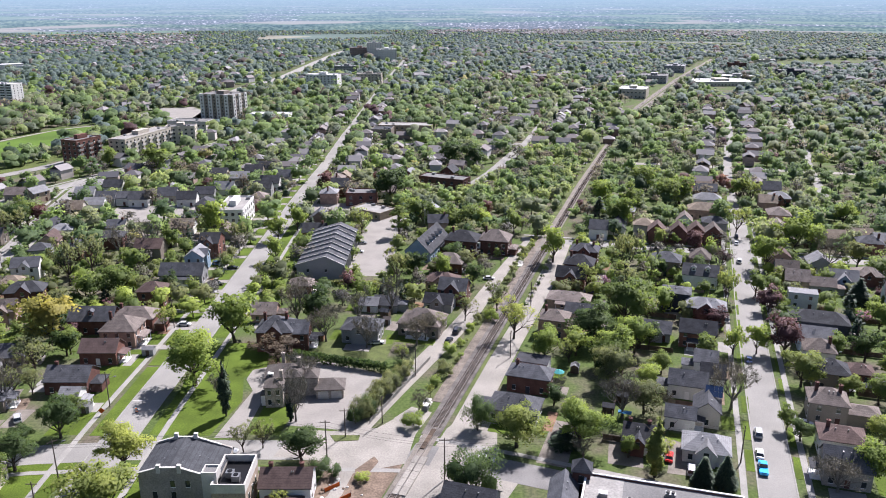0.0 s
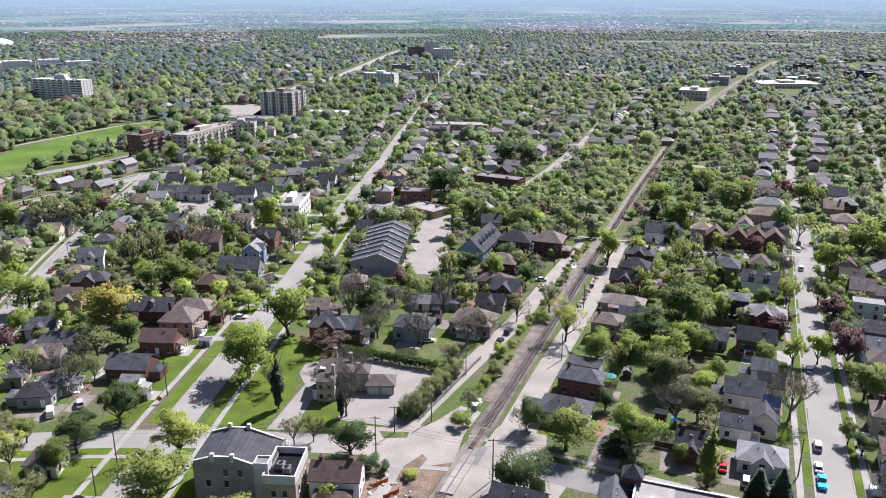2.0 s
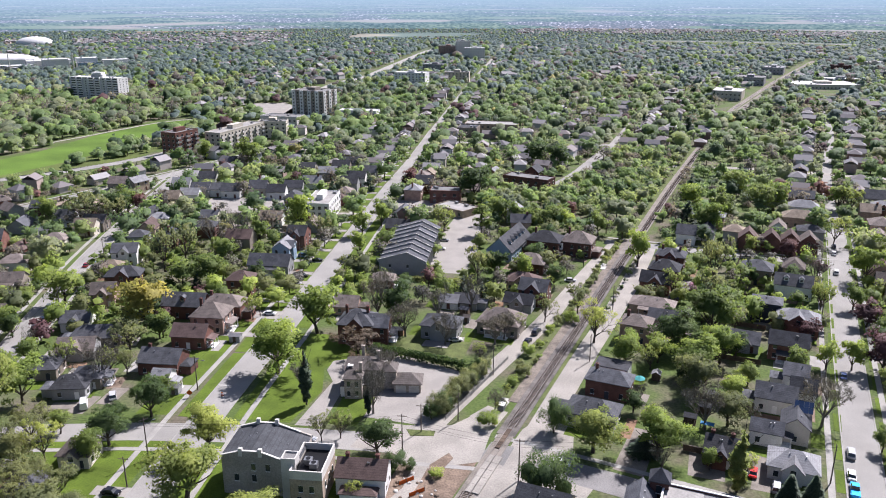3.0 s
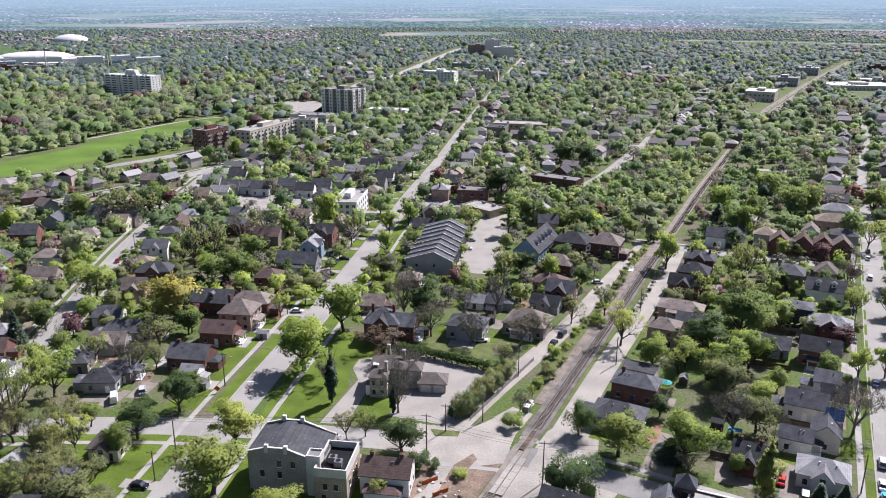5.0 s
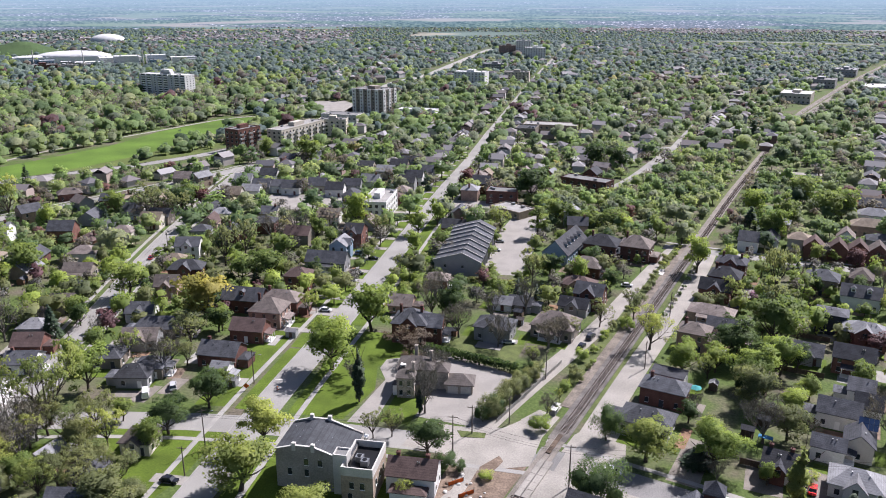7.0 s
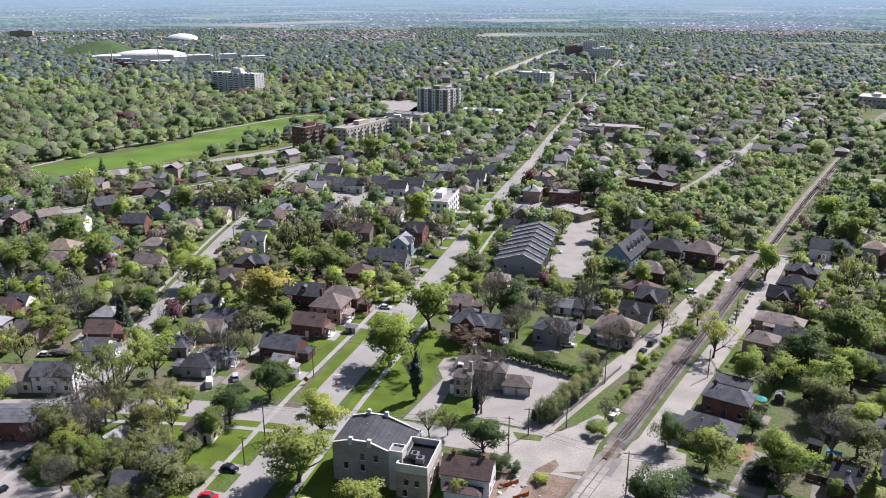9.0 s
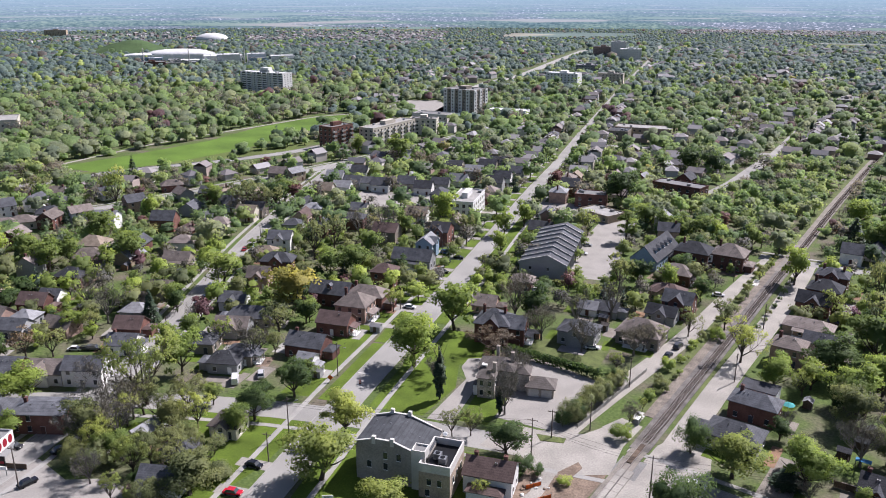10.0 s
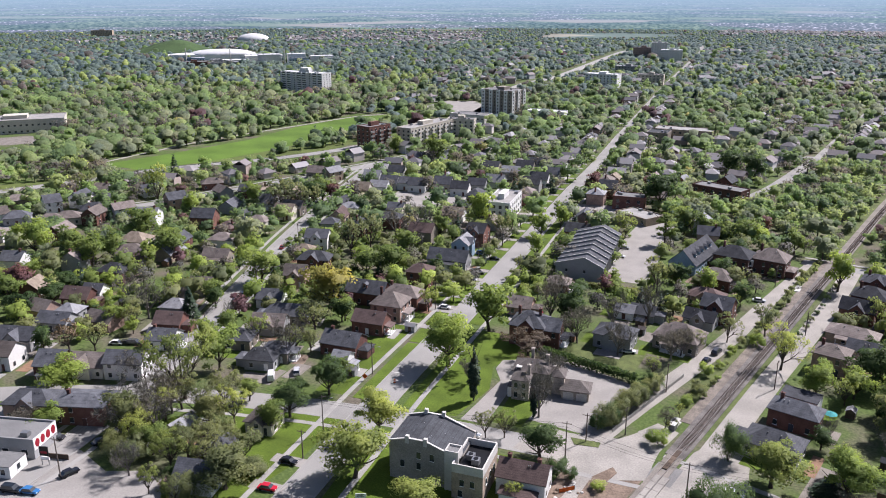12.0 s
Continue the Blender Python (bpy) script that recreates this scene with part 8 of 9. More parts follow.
for x, y in ((-25, 150), (-22, 146)):
    e = thing("barrier_fence", x, y, 0, 40, "orange plastic barrier netting on stakes", "barrier")
    part("netting", box(-2.0, 2.0, -0.03, 0.03, 0.05, 1.0), ORANGE, e)
    for u in (-2, 0, 2):
        part("stake", box(u - 0.04, u + 0.04, -0.06, 0.06, -0.1, 1.2), POLEWOOD, e)
for k in range(17):
    q = k / 16
    tree("J" if k % 3 else "H", -22.4 + 12.0 * q + trng.uniform(-0.7, 0.7), 178 + 29 * q, trng.uniform(4.6, 6.8), 0.82)
for k in range(34):
    q = 30 + k * 5.2 + trng.uniform(-2, 2)
    x, y = along(q, trng.uniform(-8.2, -5.0))
    tree(trng.choice("VJVJGL"), round(x, 1), round(y, 1), trng.uniform(1.4, 4.5), trng.uniform(0.8, 1.2), 1)
for k in range(10):
    x, y = along(95 + k * 8, 5.4 + trng.uniform(-0.4, 0.6))
    tree(trng.choice("VHJ"), round(x, 1), round(y, 1), trng.uniform(1.5, 3.2), 1.0, 1)
fence(-19.0, 178.5, -4.0, 216, 1.1, CONCRETE, "low pale concrete wall beside the lane")

# ---- back yards: fences, sheds, covers ----
for q in range(0, 16):
    x0, y0 = 76.9 + (158 + q * 13.5 - 155) * 0.3221, 158 + q * 13.5
    if q % 2 == 0:
        fence(x0 - 24, y0 + 8, x0 - 38, y0 + 12.4)
    else:
        fence(x0 + 24, y0 - 6, x0 + 40, y0 - 11)
for q in range(3):
    fence(44 + q * 16, 180 + q * 50, 60 + q * 16, 228 + q * 50)
for x, y, r in ((44, 184, -18), (49, 190, -18), (52, 196, 70), (62, 230, -18), (118, 195, -18), (125, 230, -18), (-20, 250, -15), (-120, 190, 10), (-128, 215, 10), (-190, 230, 10), (-196, 205, 15), (-120, 245, 5)):
    shed(x, y, r)
cover = thing("blue_tarpaulin", 47.5, 180.5, 0.0, -18, "bright blue tarpaulin over a garden frame", "tarpaulin")
part("sheet", box(-1.7, 1.7, -0.8, 0.8, 1.9, 2.05), POOLBLUE, cover)
for u in (-1.6, 1.6):
    for v in (-0.7, 0.7):
        part("leg", box(u - 0.05, u + 0.05, v - 0.05, v + 0.05, 0, 1.9), METALGREY, cover)
umbrella = thing("garden_umbrella", 33.5, 203.5, 0, 0, "turquoise garden umbrella in a back yard", "umbrella")
bm = bmesh.new()
put_tube(bm, (0, 0, 2.1), (0, 0, 2.8), 1.7, 0.05, 8)
part("canopy", bm, TURQ, umbrella)
bm = bmesh.new()
put_tube(bm, (0, 0, 0), (0, 0, 2.2), 0.04, 0.04, 6)
part("pole", bm, METALGREY, umbrella)
solar = thing("solar_array", 71.0, 182.5, 7.2, -18, "dark blue solar panels on a house roof", "solar panels")
for a in range(4):
    for c in range(2):
        part("panel", box(-2.2 + a * 1.1, -1.15 + a * 1.1, -1.9 + c * 1.7, -0.25 + c * 1.7, 0, 0.05), SOLAR, solar)
solar.rotation_euler = Euler((radians(34), 0, radians(-18)))


# patios, decks, beds and sheds behind the nearer dwellings
yrng = random.Random(77)
GROUNDS = ((DECK, "cedar deck behind a house", "deck"), (CONCRETE, "pale concrete patio behind a house", "patio"), (GRAVEL, "gravel yard beside a house", "gravel_yard"), (LAWN, "small mown back lawn", "back_lawn"), (DIRT, "dug garden bed of bare earth", "garden_bed"), (LAWN, "small mown back lawn", "back_lawn"), (LOT, "asphalt drive beside a house", "driveway"))
count = 0
for x, y, rot, w, d in YARDS:
    c, s = math.cos(radians(rot)), math.sin(radians(rot))
    for u, v, a, q in ((0, -d / 2 - 3.2, w * 0.42, 2.2), (w / 2 + 3.0, 0, 1.8, d * 0.5), (-w / 2 - 3.4, 1, 2.0, 3.2), (1.5, d / 2 + 3.5, 3.2, 2.3)):
        X, Y = x + c * u - s * v, y + s * u + c * v
        if yrng.random() < 0.25 or near_way(X, Y, 3.2) or any(inside(X, Y, o) for o in PADS) or sum((X - p) ** 2 + (Y - t) ** 2 < (r + 0.5) ** 2 for p, t, r in HOUSES) > 1:
            continue
        mat, what, nm = GROUNDS[yrng.randrange(len(GROUNDS))]
        a, q = a * yrng.uniform(0.7, 1.15), q * yrng.uniform(0.7, 1.2)
        pad(nm, [(X + c * i - s * j, Y + s * i + c * j) for i, j in ((-a, -q), (a, -q), (a, q), (-a, q))], mat, what, 0.03 + 0.002 * (count % 9), False)
        count += 1
        if count % 4 == 0 and not near_house(X + c * 4 - s * 4, Y + s * 4 + c * 4, 0.5) and not near_way(X + c * 4 - s * 4, Y + s * 4 + c * 4, 2):
            shed(X + c * 4 - s * 4, Y + s * 4 + c * 4, rot + yrng.choice((0, 90)), yrng.uniform(2.2, 3.6), yrng.uniform(2, 2.8), 2.1, yrng.choice((WOOD, GREY, WHITE, DECK)), yrng.choice((SLATE, BROWN, PALE)))

# road works at the crossroads
e = thing("road_works_sign", -90.3, 182.5, 0, 10, "orange diamond road works sign on a stand", "sign")
bm = bmesh.new()
put_box(bm, -0.62, 0.62, -0.02, 0.02, -0.62, 0.62)
bm.transform(pose(0, 0, 1.5, 0, 45, 0))
part("board", bm, ORANGE, e)
for u in (-0.4, 0.4):
    bm = bmesh.new()
    put_tube(bm, (u, 0.25, 0), (0, 0.03, 1.0), 0.03, 0.03, 5)
    part("leg", bm, METALGREY, e)
e = thing("traffic_barrel", -81.8, 184.3, 0.03, 0, "orange traffic barrel with pale bands on the street", "barrel")
for z0, z1, r, mat, nm in ((0, 0.12, 0.42, TYRE, "base"), (0.12, 0.4, 0.3, ORANGE, "drum"), (0.4, 0.55, 0.29, TRIM, "band"), (0.55, 0.8, 0.28, ORANGE, "drum"), (0.8, 0.92, 0.27, TRIM, "band"), (0.92, 1.1, 0.25, ORANGE, "drum")):
    bm = bmesh.new()
    put_tube(bm, (0, 0, z0), (0, 0, z1), r, r - 0.02, 12)
    part(nm, bm, mat, e)

for x, y, r, w, d, n, wall, top, what in ((-210, 650, -10, 34, 16, 2, STONETRIM, TARROOF, "low pale flat-roofed block beside the apartments"), (-158, 719, -5, 36, 14, 1, WHITE, ROOFWHITE, "low white-roofed shop row beside the main street")):
    flat_block("shop_row", x, y, r, w, d, n, wall, top, what, "shops", rows_on="s", storey=4.0, plant=False)

# ---- the town further off ----
frng = random.Random(21)


def in_view(x, y, margin=4.0):
    a = math.degrees(math.atan2(-x, y))
    return -30.5 - margin < a < 50.5 + margin


WALLS = (BRICK, DKBRICK, SALMON, BUFF, WHITE, WHITE, WHITE, CREAM, GREY, TAUPE)
TILES = (SLATE, SLATE, DARK, BROWN, BROWN, TAN, PALE, MAROON)
NAMES = {BRICK: "red brick", DKBRICK: "dark brick", SALMON: "salmon brick", BUFF: "buff brick", WHITE: "white-sided", CREAM: "cream-sided", GREY: "grey-sided", TAUPE: "taupe-sided",
         SLATE: "slate-grey", DARK: "charcoal", BROWN: "brown", TAN: "tan", PALE: "pale grey", MAROON: "maroon"}
FIELD = [i for i, w in enumerate(PADS) if (-385, 401) in w][0]
WOODS = [[(15, 396), (62, 392), (80, 450), (112, 545), (66, 560), (44, 500)], [(-40, 396), (20, 392), (36, 470), (20, 480), (-20, 420)]]


def parkland(x, y):
    return x < -300 - 0.1 * (y - 400) and y > 300 and x + 0.85 * y < 420 and not inside(x, y, PADS[FIELD]) or any(inside(x, y, w) for w in WOODS)


FAR_ROWS = []


def street_rows(pts, setback, step, limit):
    """Houses on both sides of a way, where nothing stands yet."""
    line = fine_line(pts, step)
    for p, q in zip(line, line[1:]):
        for s in (-1, 1):
            t = (Vector(q) - Vector(p)).normalized()
            o = setback + frng.uniform(-1.5, 2.5)
            x, y = p[0] + t.y * s * o + frng.uniform(-1, 1), p[1] - t.x * s * o
            r = math.hypot(x, y)
            if r > limit or not (r > 330 or x < -188 or (x > 105 and r > 195)) or not in_view(x, y) or near_house(x, y, 5.5) or near_way(x, y, 5.0) or any(inside(x, y, w) for w in PADS) or any(inside(x, y, w) for w in WOODS):
                continue
            w, d = frng.uniform(8, 11.5), frng.uniform(7, 9)
            wall, tiles = frng.choice(WALLS), frng.choice(TILES)
            h = frng.choice((3.4, 3.6, 5.4, 5.8, 6.0))
            kind = frng.choice(("hip", "gable", "gable"))
            rot = math.degrees(math.atan2(t.y, t.x)) + frng.choice((0, 90)) + frng.uniform(-2, 2)
            if r > 470:
                FAR_ROWS.append((x, y, rot, w, d, h))
                HOUSES.append((x, y, max(w, d) * 0.5 + 1.0))
                continue
            house(round(x, 1), round(y, 1), rot, w, d, h, kind, wall, tiles, chimney=frng.randrange(2),
                  label="%s %s house with a %s %s roof" % ("two-storey" if h > 5 else "single-storey", NAMES[wall], NAMES[tiles], "hipped" if kind == "hip" else "gabled"), detail=1)


def shifted(pts, s):
    return offset_line(fine_line(pts, 30), s)


for pts, back, step, limit in ((EAST, 16, 16, 800), (EAST_FAR, 15, 16, 800), (MAIN_FAR, 18, 17, 900), (shifted(EAST, 68), 15, 18, 700), (shifted(EAST, 136), 15, 18, 800), (shifted(EAST, 210), 15, 16, 800), (shifted(EAST, 290), 15, 18, 800),
                               (shifted(EAST, -40), 13, 18, 700), (MAIN, 19, 16, 900), (LEFT, 15, 17, 600), (ARTERIAL, 18, 19, 700), (shifted(LEFT, -60), 14, 19, 500), (shifted(LEFT, -115), 14, 20, 500), (shifted(MAIN, 60), 14, 17, 850),
                               (shifted(MAIN, -60), 14, 17, 850), ([(55, 336), (126, 319), (300, 276)], 14, 14, 400), ([(5, 425), (40, 512), (90, 700), (153, 947)], 16, 16, 850), (shifted(CROSS, 0), 17, 15, 420),
                               (shifted(MAIN, -120), 14, 18, 850), (shifted([(5, 425), (40, 512), (90, 700), (153, 947)], -55), 14, 18, 850), (shifted([(5, 425), (40, 512), (90, 700), (153, 947)], 50), 14, 18, 850)):
    street_rows(pts, back, step, limit)

# house roofs that only just show among far trees
bm_w, bm_r = bmesh.new(), bmesh.new()
for k in range(1100):
    r = 800 + 1000 * frng.random()
    a = radians(frng.uniform(-32, 52))
    x, y = -r * math.sin(a), r * math.cos(a)
    if noise.noise((x * 0.004, y * 0.004, 3.0)) < -0.05 or near_house(x, y, 4) or near_way(x, y, 3) or parkland(x, y):
        continue
    FAR_ROWS.append((x, y, frng.choice((18, 72, -18, 5, 95)) + frng.uniform(-4, 4), frng.uniform(10, 15), frng.uniform(8, 10), frng.choice((4.5, 6, 6.5))))
for a0, a1, r0, r1, n in ((17, 31, 1720, 2450, 700), (-20.5, 1.0, 2380, 2740, 900), (33, 47, 1500, 2500, 300)):
    for k in range(n):
        r, a = frng.uniform(r0, r1), radians(frng.uniform(a0, a1))
        x, y = -r * math.sin(a), r * math.cos(a)
        if noise.noise((x * 0.0032, y * 0.0032, 9.0)) > -0.1 and not near_house(x, y, 6):
            FAR_ROWS.append((x, y, frng.choice((18, 72, -18)), frng.uniform(8, 11), frng.uniform(7, 9), frng.choice((4.5, 6, 6.5))))
for x, y, rot, w, d, h in FAR_ROWS:
    z = rise_at(x, y)
    b1 = bmesh.new()
    put_box(b1, -w / 2, w / 2, -d / 2, d / 2, -1, h)
    b2 = bmesh.new()
    if frng.random() < 0.5:
        gable_roof(b2, w, d, h, d * 0.3)
    else:
        hip_roof(b2, w, d, h, d * 0.28)
    for src, dst in ((b1, bm_w), (b2, bm_r)):
        src.transform(pose(x, y, z, 0, 0, rot))
        src.verts.index_update()
        vm = [dst.verts.new(v.co) for v in src.verts]
        for q in src.faces:
            dst.faces.new([vm[v.index] for v in q.verts])
        src.free()


def mixed_island(name, stops):
    m, nt, b = node_mat(name, 0.8)
    geo = nt.nodes.new("ShaderNodeNewGeometry")
    nt.links.new(ramp(nt, geo.outputs["Random Per Island"], stops), b.inputs["Base Color"])
    return m


far_walls = tagged(new("far_house_walls", mesh_of("far_house_walls", bm_w, mixed_island("far_walls", [(0, (0.22, 0.14, 0.12)), (0.4, (0.36, 0.31, 0.28)), (0.7, (0.58, 0.56, 0.55)), (1, (0.34, 0.34, 0.34))]))),
                   "walls of many distant houses among trees", "houses", kind="stuff")
far_roofs = tagged(new("far_house_roofs", mesh_of("far_house_roofs", bm_r, mixed_island("far_roofs", [(0, (0.09, 0.09, 0.1)), (0.4, (0.18, 0.16, 0.155)), (0.7, (0.27, 0.26, 0.26)), (1, (0.13, 0.125, 0.13))]))),
                   "roofs of many distant houses among trees", "houses", kind="stuff")

# ---- trees in gardens and along streets ----
def free_spot(x, y, r, gap):
    return not (near_way(x, y, 1.6) or near_house(x, y, gap) or any(inside(x, y, w) for w in PADS)
                or any((x - a) ** 2 + (y - c) ** 2 < ((r + q) * 0.62) ** 2 for a, c, q in TREES))


made = 0
for k in range(2600):
    if made >= 36:
        break
    r = math.sqrt(frng.uniform(135 ** 2, 262 ** 2))
    a = radians(frng.uniform(-33, 53))
    x, y = -r * math.sin(a), r * math.cos(a)
    h = frng.choice((5, 6, 7, 8, 9, 10))
    if not free_spot(x, y, h * 0.42, -0.5 if h < 9 else 0.8):
        continue
    if -96 < x < -14 and 140 < y < 232:
        continue
    kind = frng.choices("MNDGLBCJHV", (3, 4, 2, 5, 3, 5, 1, 3, 3, 3))[0]
    if kind in "JHV":
        h = frng.uniform(1.1, 1.7)
    if r < 215:
        h = min(h, 6.0)
    tree(kind, round(x, 1), round(y, 1), h * frng.uniform(0.9, 1.15), frng.uniform(0.9, 1.15), 0 if r < 215 else 1)
    made += 1

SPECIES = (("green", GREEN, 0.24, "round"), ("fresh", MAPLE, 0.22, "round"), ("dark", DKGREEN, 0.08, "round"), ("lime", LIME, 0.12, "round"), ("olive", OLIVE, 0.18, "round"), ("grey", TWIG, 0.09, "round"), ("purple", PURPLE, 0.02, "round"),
           ("gold", YELLOW, 0.006, "round"), ("tall", GREEN, 0.06, "tall"), ("conifer", SPRUCE, 0.05, "spruce"), ("blue", HAZEWOOD, 0.0, "round"))
HUES = {"green": "mid-green", "fresh": "fresh green", "dark": "dark green", "lime": "yellow-green", "olive": "greyish-green", "grey": "leafless grey-brown", "purple": "purple-leaved", "gold": "golden", "tall": "tall green", "conifer": "dark conifer", "blue": "haze-tinted blue-green"}
LEAFLESS = {"grey": 0.16, "olive": 0.10}     # more bare and budding trees to the east; their grey also stands for haze
# open ground far off: bearings (west is plus) and distances
FAR_GROUND = ((-20.7, -7.9, 1930, 2060, ROUGH, "long mown grass strip beside a far road"), (17.6, 27.1, 2590, 2720, DIRT, "bare earth of a far gravel pit"), (30.2, 31.8, 2140, 2260, ROUGH, "green field beside the sports dome"),
              (34.4, 36.6, 2120, 2260, ROUGH, "green field beside the sports dome"), (-20.7, -7.9, 2075, 2095, CONCRETE, "pale far road along the grass strip"))
CLEARED = [(radians(p), radians(q), u - 8, v + 8) for p, q, u, v, mt, what in FAR_GROUND] + [(radians(4.4), radians(9.6), 2190, 2420)]
for p, q, u, v, mt, what in FAR_GROUND:
    bm = bmesh.new()
    edge = [[bm.verts.new((-r * math.sin(a), r * math.cos(a), rise_at(-r * math.sin(a), r * math.cos(a)) + 0.6)) for r in (u, v)] for a in (radians(p + (q - p) * k / 24) for k in range(25))]
    for e0, e1 in zip(edge, edge[1:]):
        bm.faces.new((e0[0], e1[0], e1[1], e0[1]))
    bmesh.ops.recalc_face_normals(bm, faces=bm.faces)
    tagged(new("far_field" if mt is not CONCRETE else "far_road", mesh_of("far_field", bm, mt)), what, "field" if mt is not CONCRETE else "road", kind="structure")
BANKSIDE = ("lime", "fresh", "green", "fresh", "olive", "lime", "grey")
SCRUB = ("olive", "lime", "olive", "grey", "fresh", "green", "grey", "lime", "green")


def grow(r0, r1, count, h0, h1, gap, crowd, tag, n, size, cores, ways=True, label=""):
    """Scatter trees in the view between two distances, thinning them over clearings and on the camera's side of houses.
    """
    beds = {s[0]: [] for s in SPECIES}
    grid = {}
    for k in range(count):
        r = math.sqrt(frng.uniform(r0 * r0, r1 * r1))
        a = radians(frng.uniform(-33, 53))
        x, y = -r * math.sin(a), r * math.cos(a)
        wood, scrub = parkland(x, y), any(inside(x, y, w) for w in WOODS)
        h = h0 + (h1 - h0) * frng.random() ** 1.3 * (1.15 if wood else 1.0)
        if scrub:
            h = frng.uniform(7, 13)
        elif -420 < x < -215 and 260 < y < 480 and not wood:
            h *= 0.75
        cell = (int(x // crowd), int(y // crowd))
        wide = frng.uniform(0.95, 1.42) * (1.0 if r0 > 300 else 0.9)
        own, k0 = h * 0.43 * wide, 0.58 if wood else 0.70 if x < 60 or r > 1000 else 0.80
        if any((x - p) ** 2 + (y - q) ** 2 < ((own + c) * k0) ** 2 for i in (-1, 0, 1) for j in (-1, 0, 1) for p, q, c in grid.get((cell[0] + i, cell[1] + j), ())):
            continue
        if ways and (near_way(x, y, 2.0) or any(inside(x, y, w) for w in PADS)):
            continue
        if -470 < x < -240 and 300 < y < 680 and any(inside(x + i, y + j, PADS[k]) for i in (-7, 0, 7) for j in (-9, 0, 9) for k in (FIELD,)):
            continue
        if near_house(x, y, gap) or (r0 < 345 and any((x - p) ** 2 + (y - q) ** 2 < (h * 0.4 + c) ** 2 * 0.5 for p, q, c in TREES)):
            continue
        # fewer trees before a house as the camera sees it, so roofs show
        if r0 < 900 and not wood and frng.random() < 0.7 and near_house(x - 9 * math.sin(a), y + 9 * math.cos(a), 0.5):
            continue
        if r0 < 900 and r0 > 300 and not wood and frng.random() < 0.75 and near_house(x - 20 * math.sin(a), y + 20 * math.cos(a), 0.0):
            continue
        if r0 > 1300 and (noise.noise((x * 0.0016, y * 0.0026, 7.0)) < (-0.46 if r < 1900 else -0.34) or any(p0 < a < p1 and q0 < r < q1 for p0, p1, q0, q1 in CLEARED)):
            continue
        grid.setdefault(cell, []).append((x, y, own))
        if scrub or wood and noise.noise((x * 0.012, y * 0.012, 1.0)) > -0.15:
            s = frng.choice(BANKSIDE if scrub else SCRUB)
        else:
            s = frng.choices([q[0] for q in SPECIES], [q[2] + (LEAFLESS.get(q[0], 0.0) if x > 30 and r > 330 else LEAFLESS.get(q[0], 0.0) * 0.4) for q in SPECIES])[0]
        # the share of trees with haze in their colour grows with distance
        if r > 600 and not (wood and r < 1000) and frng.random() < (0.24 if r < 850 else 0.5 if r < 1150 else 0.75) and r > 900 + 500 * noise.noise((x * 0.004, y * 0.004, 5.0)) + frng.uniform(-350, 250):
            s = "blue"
        beds[s].append((x, y, rise_at(x, y), h * (1.15 if s in ("tall", "conifer") else 1.0), wide))
    if r0 < 900:
        bm = bmesh.new()
        for x, y, z, h, s in (p for q in beds.values() for p in q):
            put_tube(bm, (x, y, z - 0.2), (x, y, z + h * 0.45), h * 0.024, h * 0.014, 5)
        tagged(new("%s_tree_trunks" % tag, mesh_of("trunks", bm, BARK)), "brown trunks of many trees %s" % label, "trees", kind="stuff")
    for s, mat, share, form in SPECIES:
        if beds[s]:
            far_trees("%s_%s_trees" % (tag, s), beds[s], (mat if r0 < 300 else HAZED_MASS[mat.name]), n, size, "crowns of many %s trees %s" % (HUES[s], label), form, 0 if s == "grey" and n > 60 else cores)


grow(258, 345, 4500, 6, 15, -0.4, 16.0, "garden", 520, 0.68, 6, label="in nearer gardens")
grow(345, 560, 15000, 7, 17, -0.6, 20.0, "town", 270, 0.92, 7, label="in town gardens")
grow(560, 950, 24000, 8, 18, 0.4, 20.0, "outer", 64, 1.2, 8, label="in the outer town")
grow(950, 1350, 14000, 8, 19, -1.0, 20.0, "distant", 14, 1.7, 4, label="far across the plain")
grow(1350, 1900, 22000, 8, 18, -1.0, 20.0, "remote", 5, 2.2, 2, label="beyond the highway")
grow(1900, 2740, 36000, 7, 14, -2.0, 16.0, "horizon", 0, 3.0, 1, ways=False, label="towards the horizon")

# ---- ties of the railway, one by one where it passes nearest ----
tie = mesh_of("tie", box(-0.12, 0.12, -1.3, 1.3, 0.05, 0.235), TIE)
L = fine_line(RAIL, 10)
pos, acc = [], 0.0
for p, q in zip(L, L[1:]):
    seg = math.dist(p, q)
    while acc < seg:
        u = acc / seg
        pos.append((p[0] + (q[0] - p[0]) * u, p[1] + (q[1] - p[1]) * u, math.degrees(math.atan2(q[1] - p[1], q[0] - p[0]))))
        acc += 0.62
    acc -= seg
near = [p for p in pos if 136 < p[1] < 320 and not 148 < p[1] < 176]
for x, y, r in near[:300]:
    part("tie", tie, None, railway, m=pose(x, y, 0, 0, 0, r))
bm = bmesh.new()
for x, y, r in [p for p in pos if 320 < p[1] < 620]:
    c, s = math.cos(radians(r)), math.sin(radians(r))
    v = [bm.verts.new((x + c * a - s * b2, y + s * a + c * b2, z)) for z in (0.05, 0.235) for a, b2 in ((-0.12, -1.3), (0.12, -1.3), (0.12, 1.3), (-0.12, 1.3))]
    for f in ((4, 5, 6, 7), (0, 1, 5, 4), (1, 2, 6, 5), (2, 3, 7, 6), (3, 0, 4, 7)):
        bm.faces.new([v[i] for i in f])
tagged(part("ties", bm, TIE, railway), "weathered ties further along the track", kind="stuff")

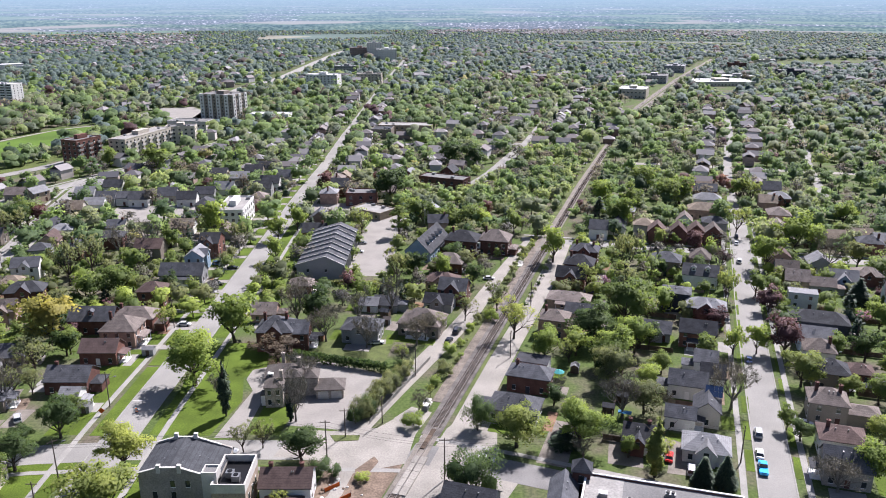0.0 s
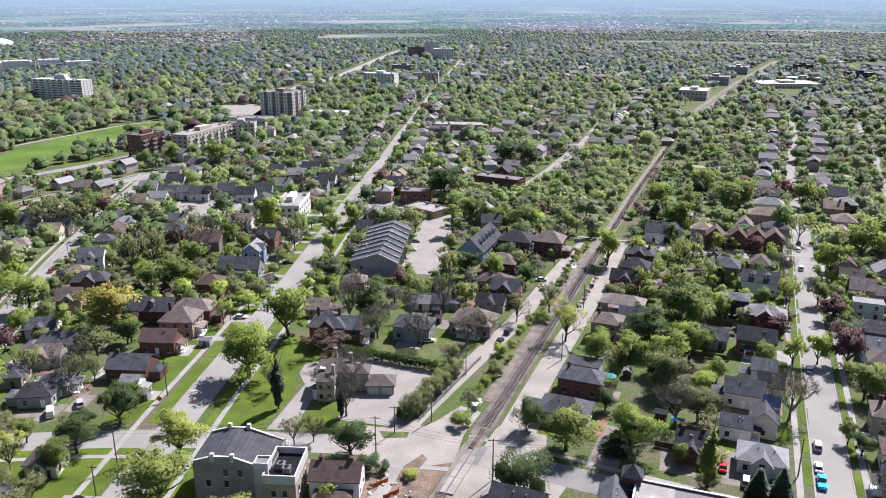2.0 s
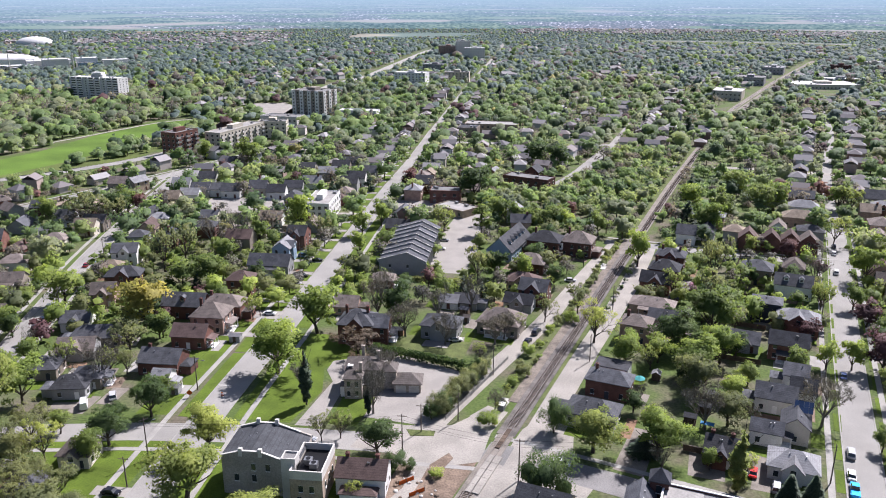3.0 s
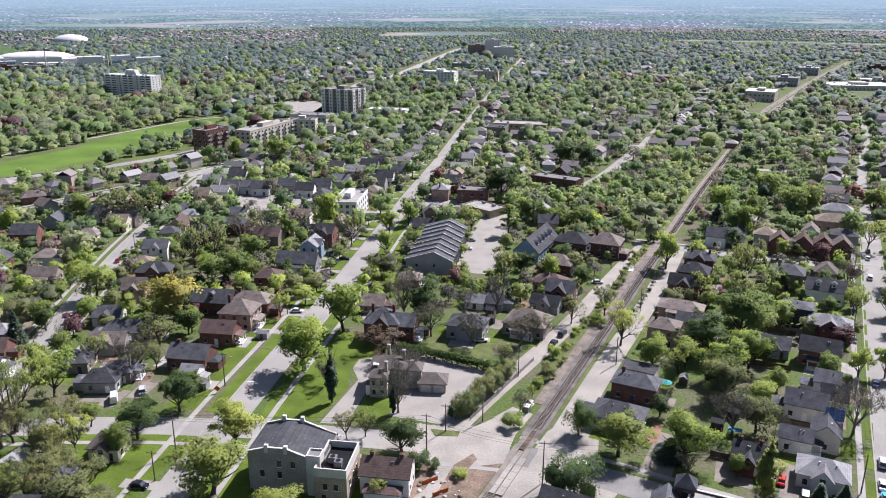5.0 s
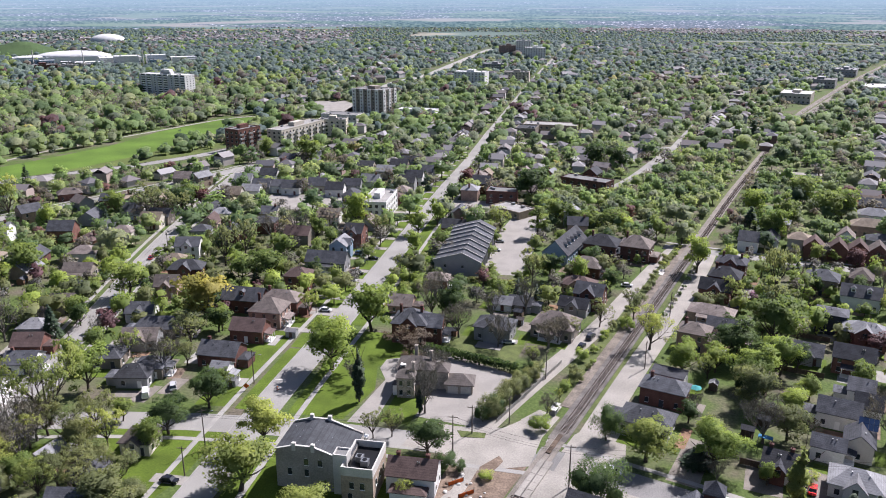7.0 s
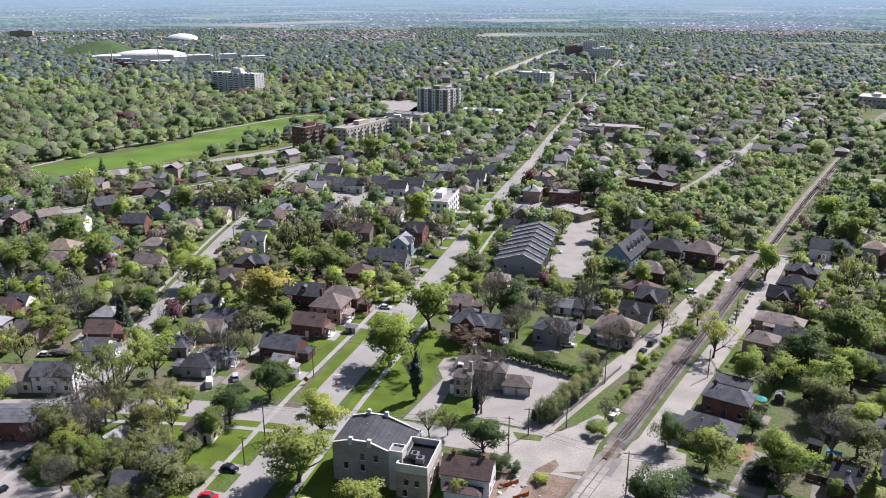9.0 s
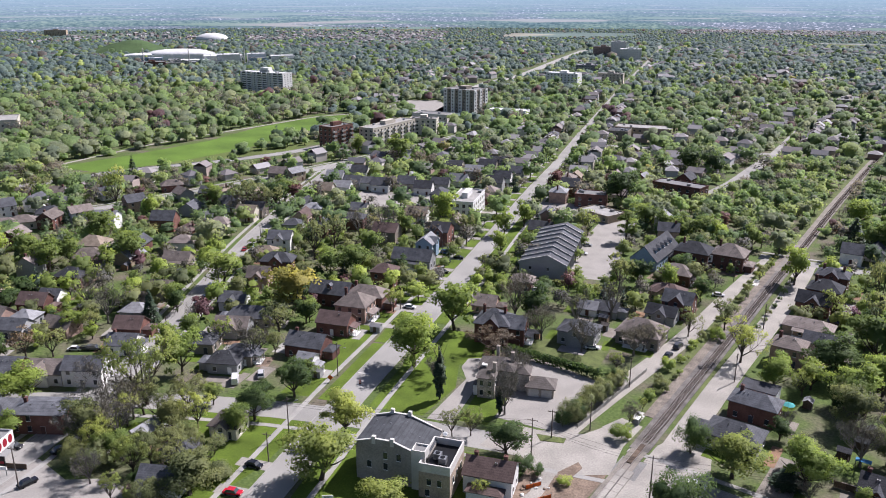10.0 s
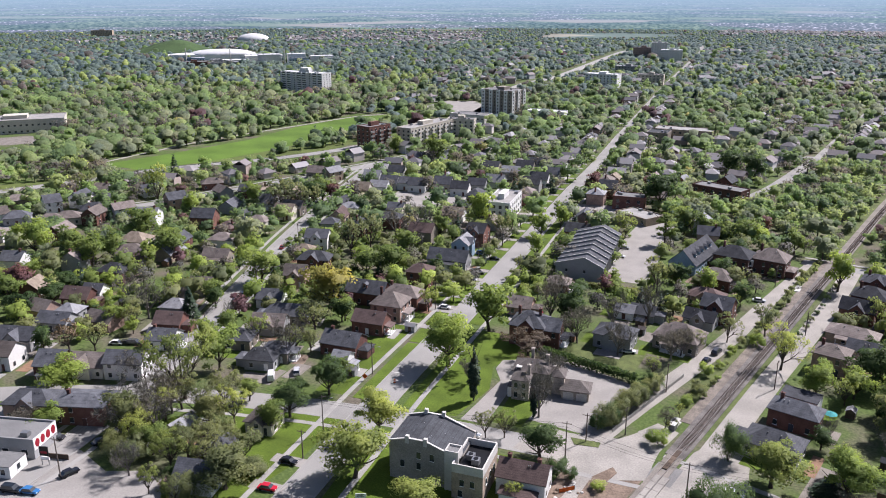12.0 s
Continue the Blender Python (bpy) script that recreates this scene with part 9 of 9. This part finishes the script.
# ---- the hazy distance behind the plain, painted on a glowing sheet ----
m = bpy.data.materials.new("painted_hazy_distance")
m.use_nodes = True
nt = m.node_tree
nt.nodes.remove(nt.nodes["Principled BSDF"])
geo = nt.nodes.new("ShaderNodeNewGeometry")
xyz = nt.nodes.new("ShaderNodeSeparateXYZ")
nt.links.new(geo.outputs["Position"], xyz.inputs[0])


def sums(op, a, c):
    n = nt.nodes.new("ShaderNodeMath")
    n.operation = op
    for k, v in enumerate((a, c)):
        if isinstance(v, (int, float)):
            n.inputs[k].default_value = v
        else:
            nt.links.new(v, n.inputs[k])
    return n.outputs[0]


# the plain goes on in paint, its fields narrowed as seen from the camera
deep = sums("DIVIDE", 105.0, sums("MAXIMUM", sums("SUBTRACT", 106.0, xyz.outputs[2]), 3.0))
plain = nt.nodes.new("ShaderNodeCombineXYZ")
nt.links.new(sums("MULTIPLY", xyz.outputs[0], deep), plain.inputs[0])
nt.links.new(sums("MULTIPLY", xyz.outputs[1], deep), plain.inputs[1])


def land(scale, detail, seed):
    n = nt.nodes.new("ShaderNodeTexNoise")
    n.inputs["Scale"].default_value = scale
    n.inputs["Detail"].default_value = detail
    mp = nt.nodes.new("ShaderNodeMapping")
    mp.inputs["Location"].default_value = (seed, seed * 0.7, seed)
    nt.links.new(plain.outputs[0], mp.inputs["Vector"])
    nt.links.new(mp.outputs[0], n.inputs["Vector"])
    return n.outputs[0]


def flecks(sx, sz, detail):
    mp = nt.nodes.new("ShaderNodeMapping")
    mp.inputs["Scale"].default_value = (sx, sx, sz)
    nt.links.new(geo.outputs["Position"], mp.inputs["Vector"])
    n = nt.nodes.new("ShaderNodeTexNoise")
    n.inputs["Scale"].default_value = 1.0
    n.inputs["Detail"].default_value = detail
    nt.links.new(mp.outputs[0], n.inputs["Vector"])
    return n.outputs[0]


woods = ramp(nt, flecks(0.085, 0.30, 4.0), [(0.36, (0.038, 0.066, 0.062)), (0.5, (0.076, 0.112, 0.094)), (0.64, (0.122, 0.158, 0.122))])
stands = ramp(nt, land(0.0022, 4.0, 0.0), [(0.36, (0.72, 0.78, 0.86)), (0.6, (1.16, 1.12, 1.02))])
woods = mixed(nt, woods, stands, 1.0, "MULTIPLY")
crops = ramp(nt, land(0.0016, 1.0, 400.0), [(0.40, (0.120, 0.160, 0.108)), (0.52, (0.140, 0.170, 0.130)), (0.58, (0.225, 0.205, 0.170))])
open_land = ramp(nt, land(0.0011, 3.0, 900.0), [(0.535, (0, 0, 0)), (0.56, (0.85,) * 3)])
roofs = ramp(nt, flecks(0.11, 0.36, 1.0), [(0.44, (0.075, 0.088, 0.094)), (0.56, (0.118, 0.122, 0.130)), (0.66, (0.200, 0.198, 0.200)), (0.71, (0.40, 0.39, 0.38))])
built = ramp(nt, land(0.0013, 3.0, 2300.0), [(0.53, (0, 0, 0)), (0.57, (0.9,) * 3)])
# haze painted in: the colour turns pale blue with height
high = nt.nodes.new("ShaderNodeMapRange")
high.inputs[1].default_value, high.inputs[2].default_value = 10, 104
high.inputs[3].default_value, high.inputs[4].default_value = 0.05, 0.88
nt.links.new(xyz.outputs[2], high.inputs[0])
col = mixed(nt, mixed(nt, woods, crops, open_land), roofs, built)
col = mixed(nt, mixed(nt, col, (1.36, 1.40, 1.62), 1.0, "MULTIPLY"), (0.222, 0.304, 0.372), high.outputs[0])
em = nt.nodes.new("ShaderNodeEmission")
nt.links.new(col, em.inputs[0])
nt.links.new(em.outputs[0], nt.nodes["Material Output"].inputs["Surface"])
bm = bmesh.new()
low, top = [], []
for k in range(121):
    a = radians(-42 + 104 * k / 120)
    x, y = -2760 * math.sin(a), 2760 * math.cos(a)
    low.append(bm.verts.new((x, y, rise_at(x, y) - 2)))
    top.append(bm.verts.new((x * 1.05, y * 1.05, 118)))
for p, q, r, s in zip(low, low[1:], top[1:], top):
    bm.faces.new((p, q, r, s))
tagged(new("backdrop", mesh_of("backdrop", bm, m)), "glowing backdrop with painted haze over blue woods and fields", "backdrop", kind="structure")
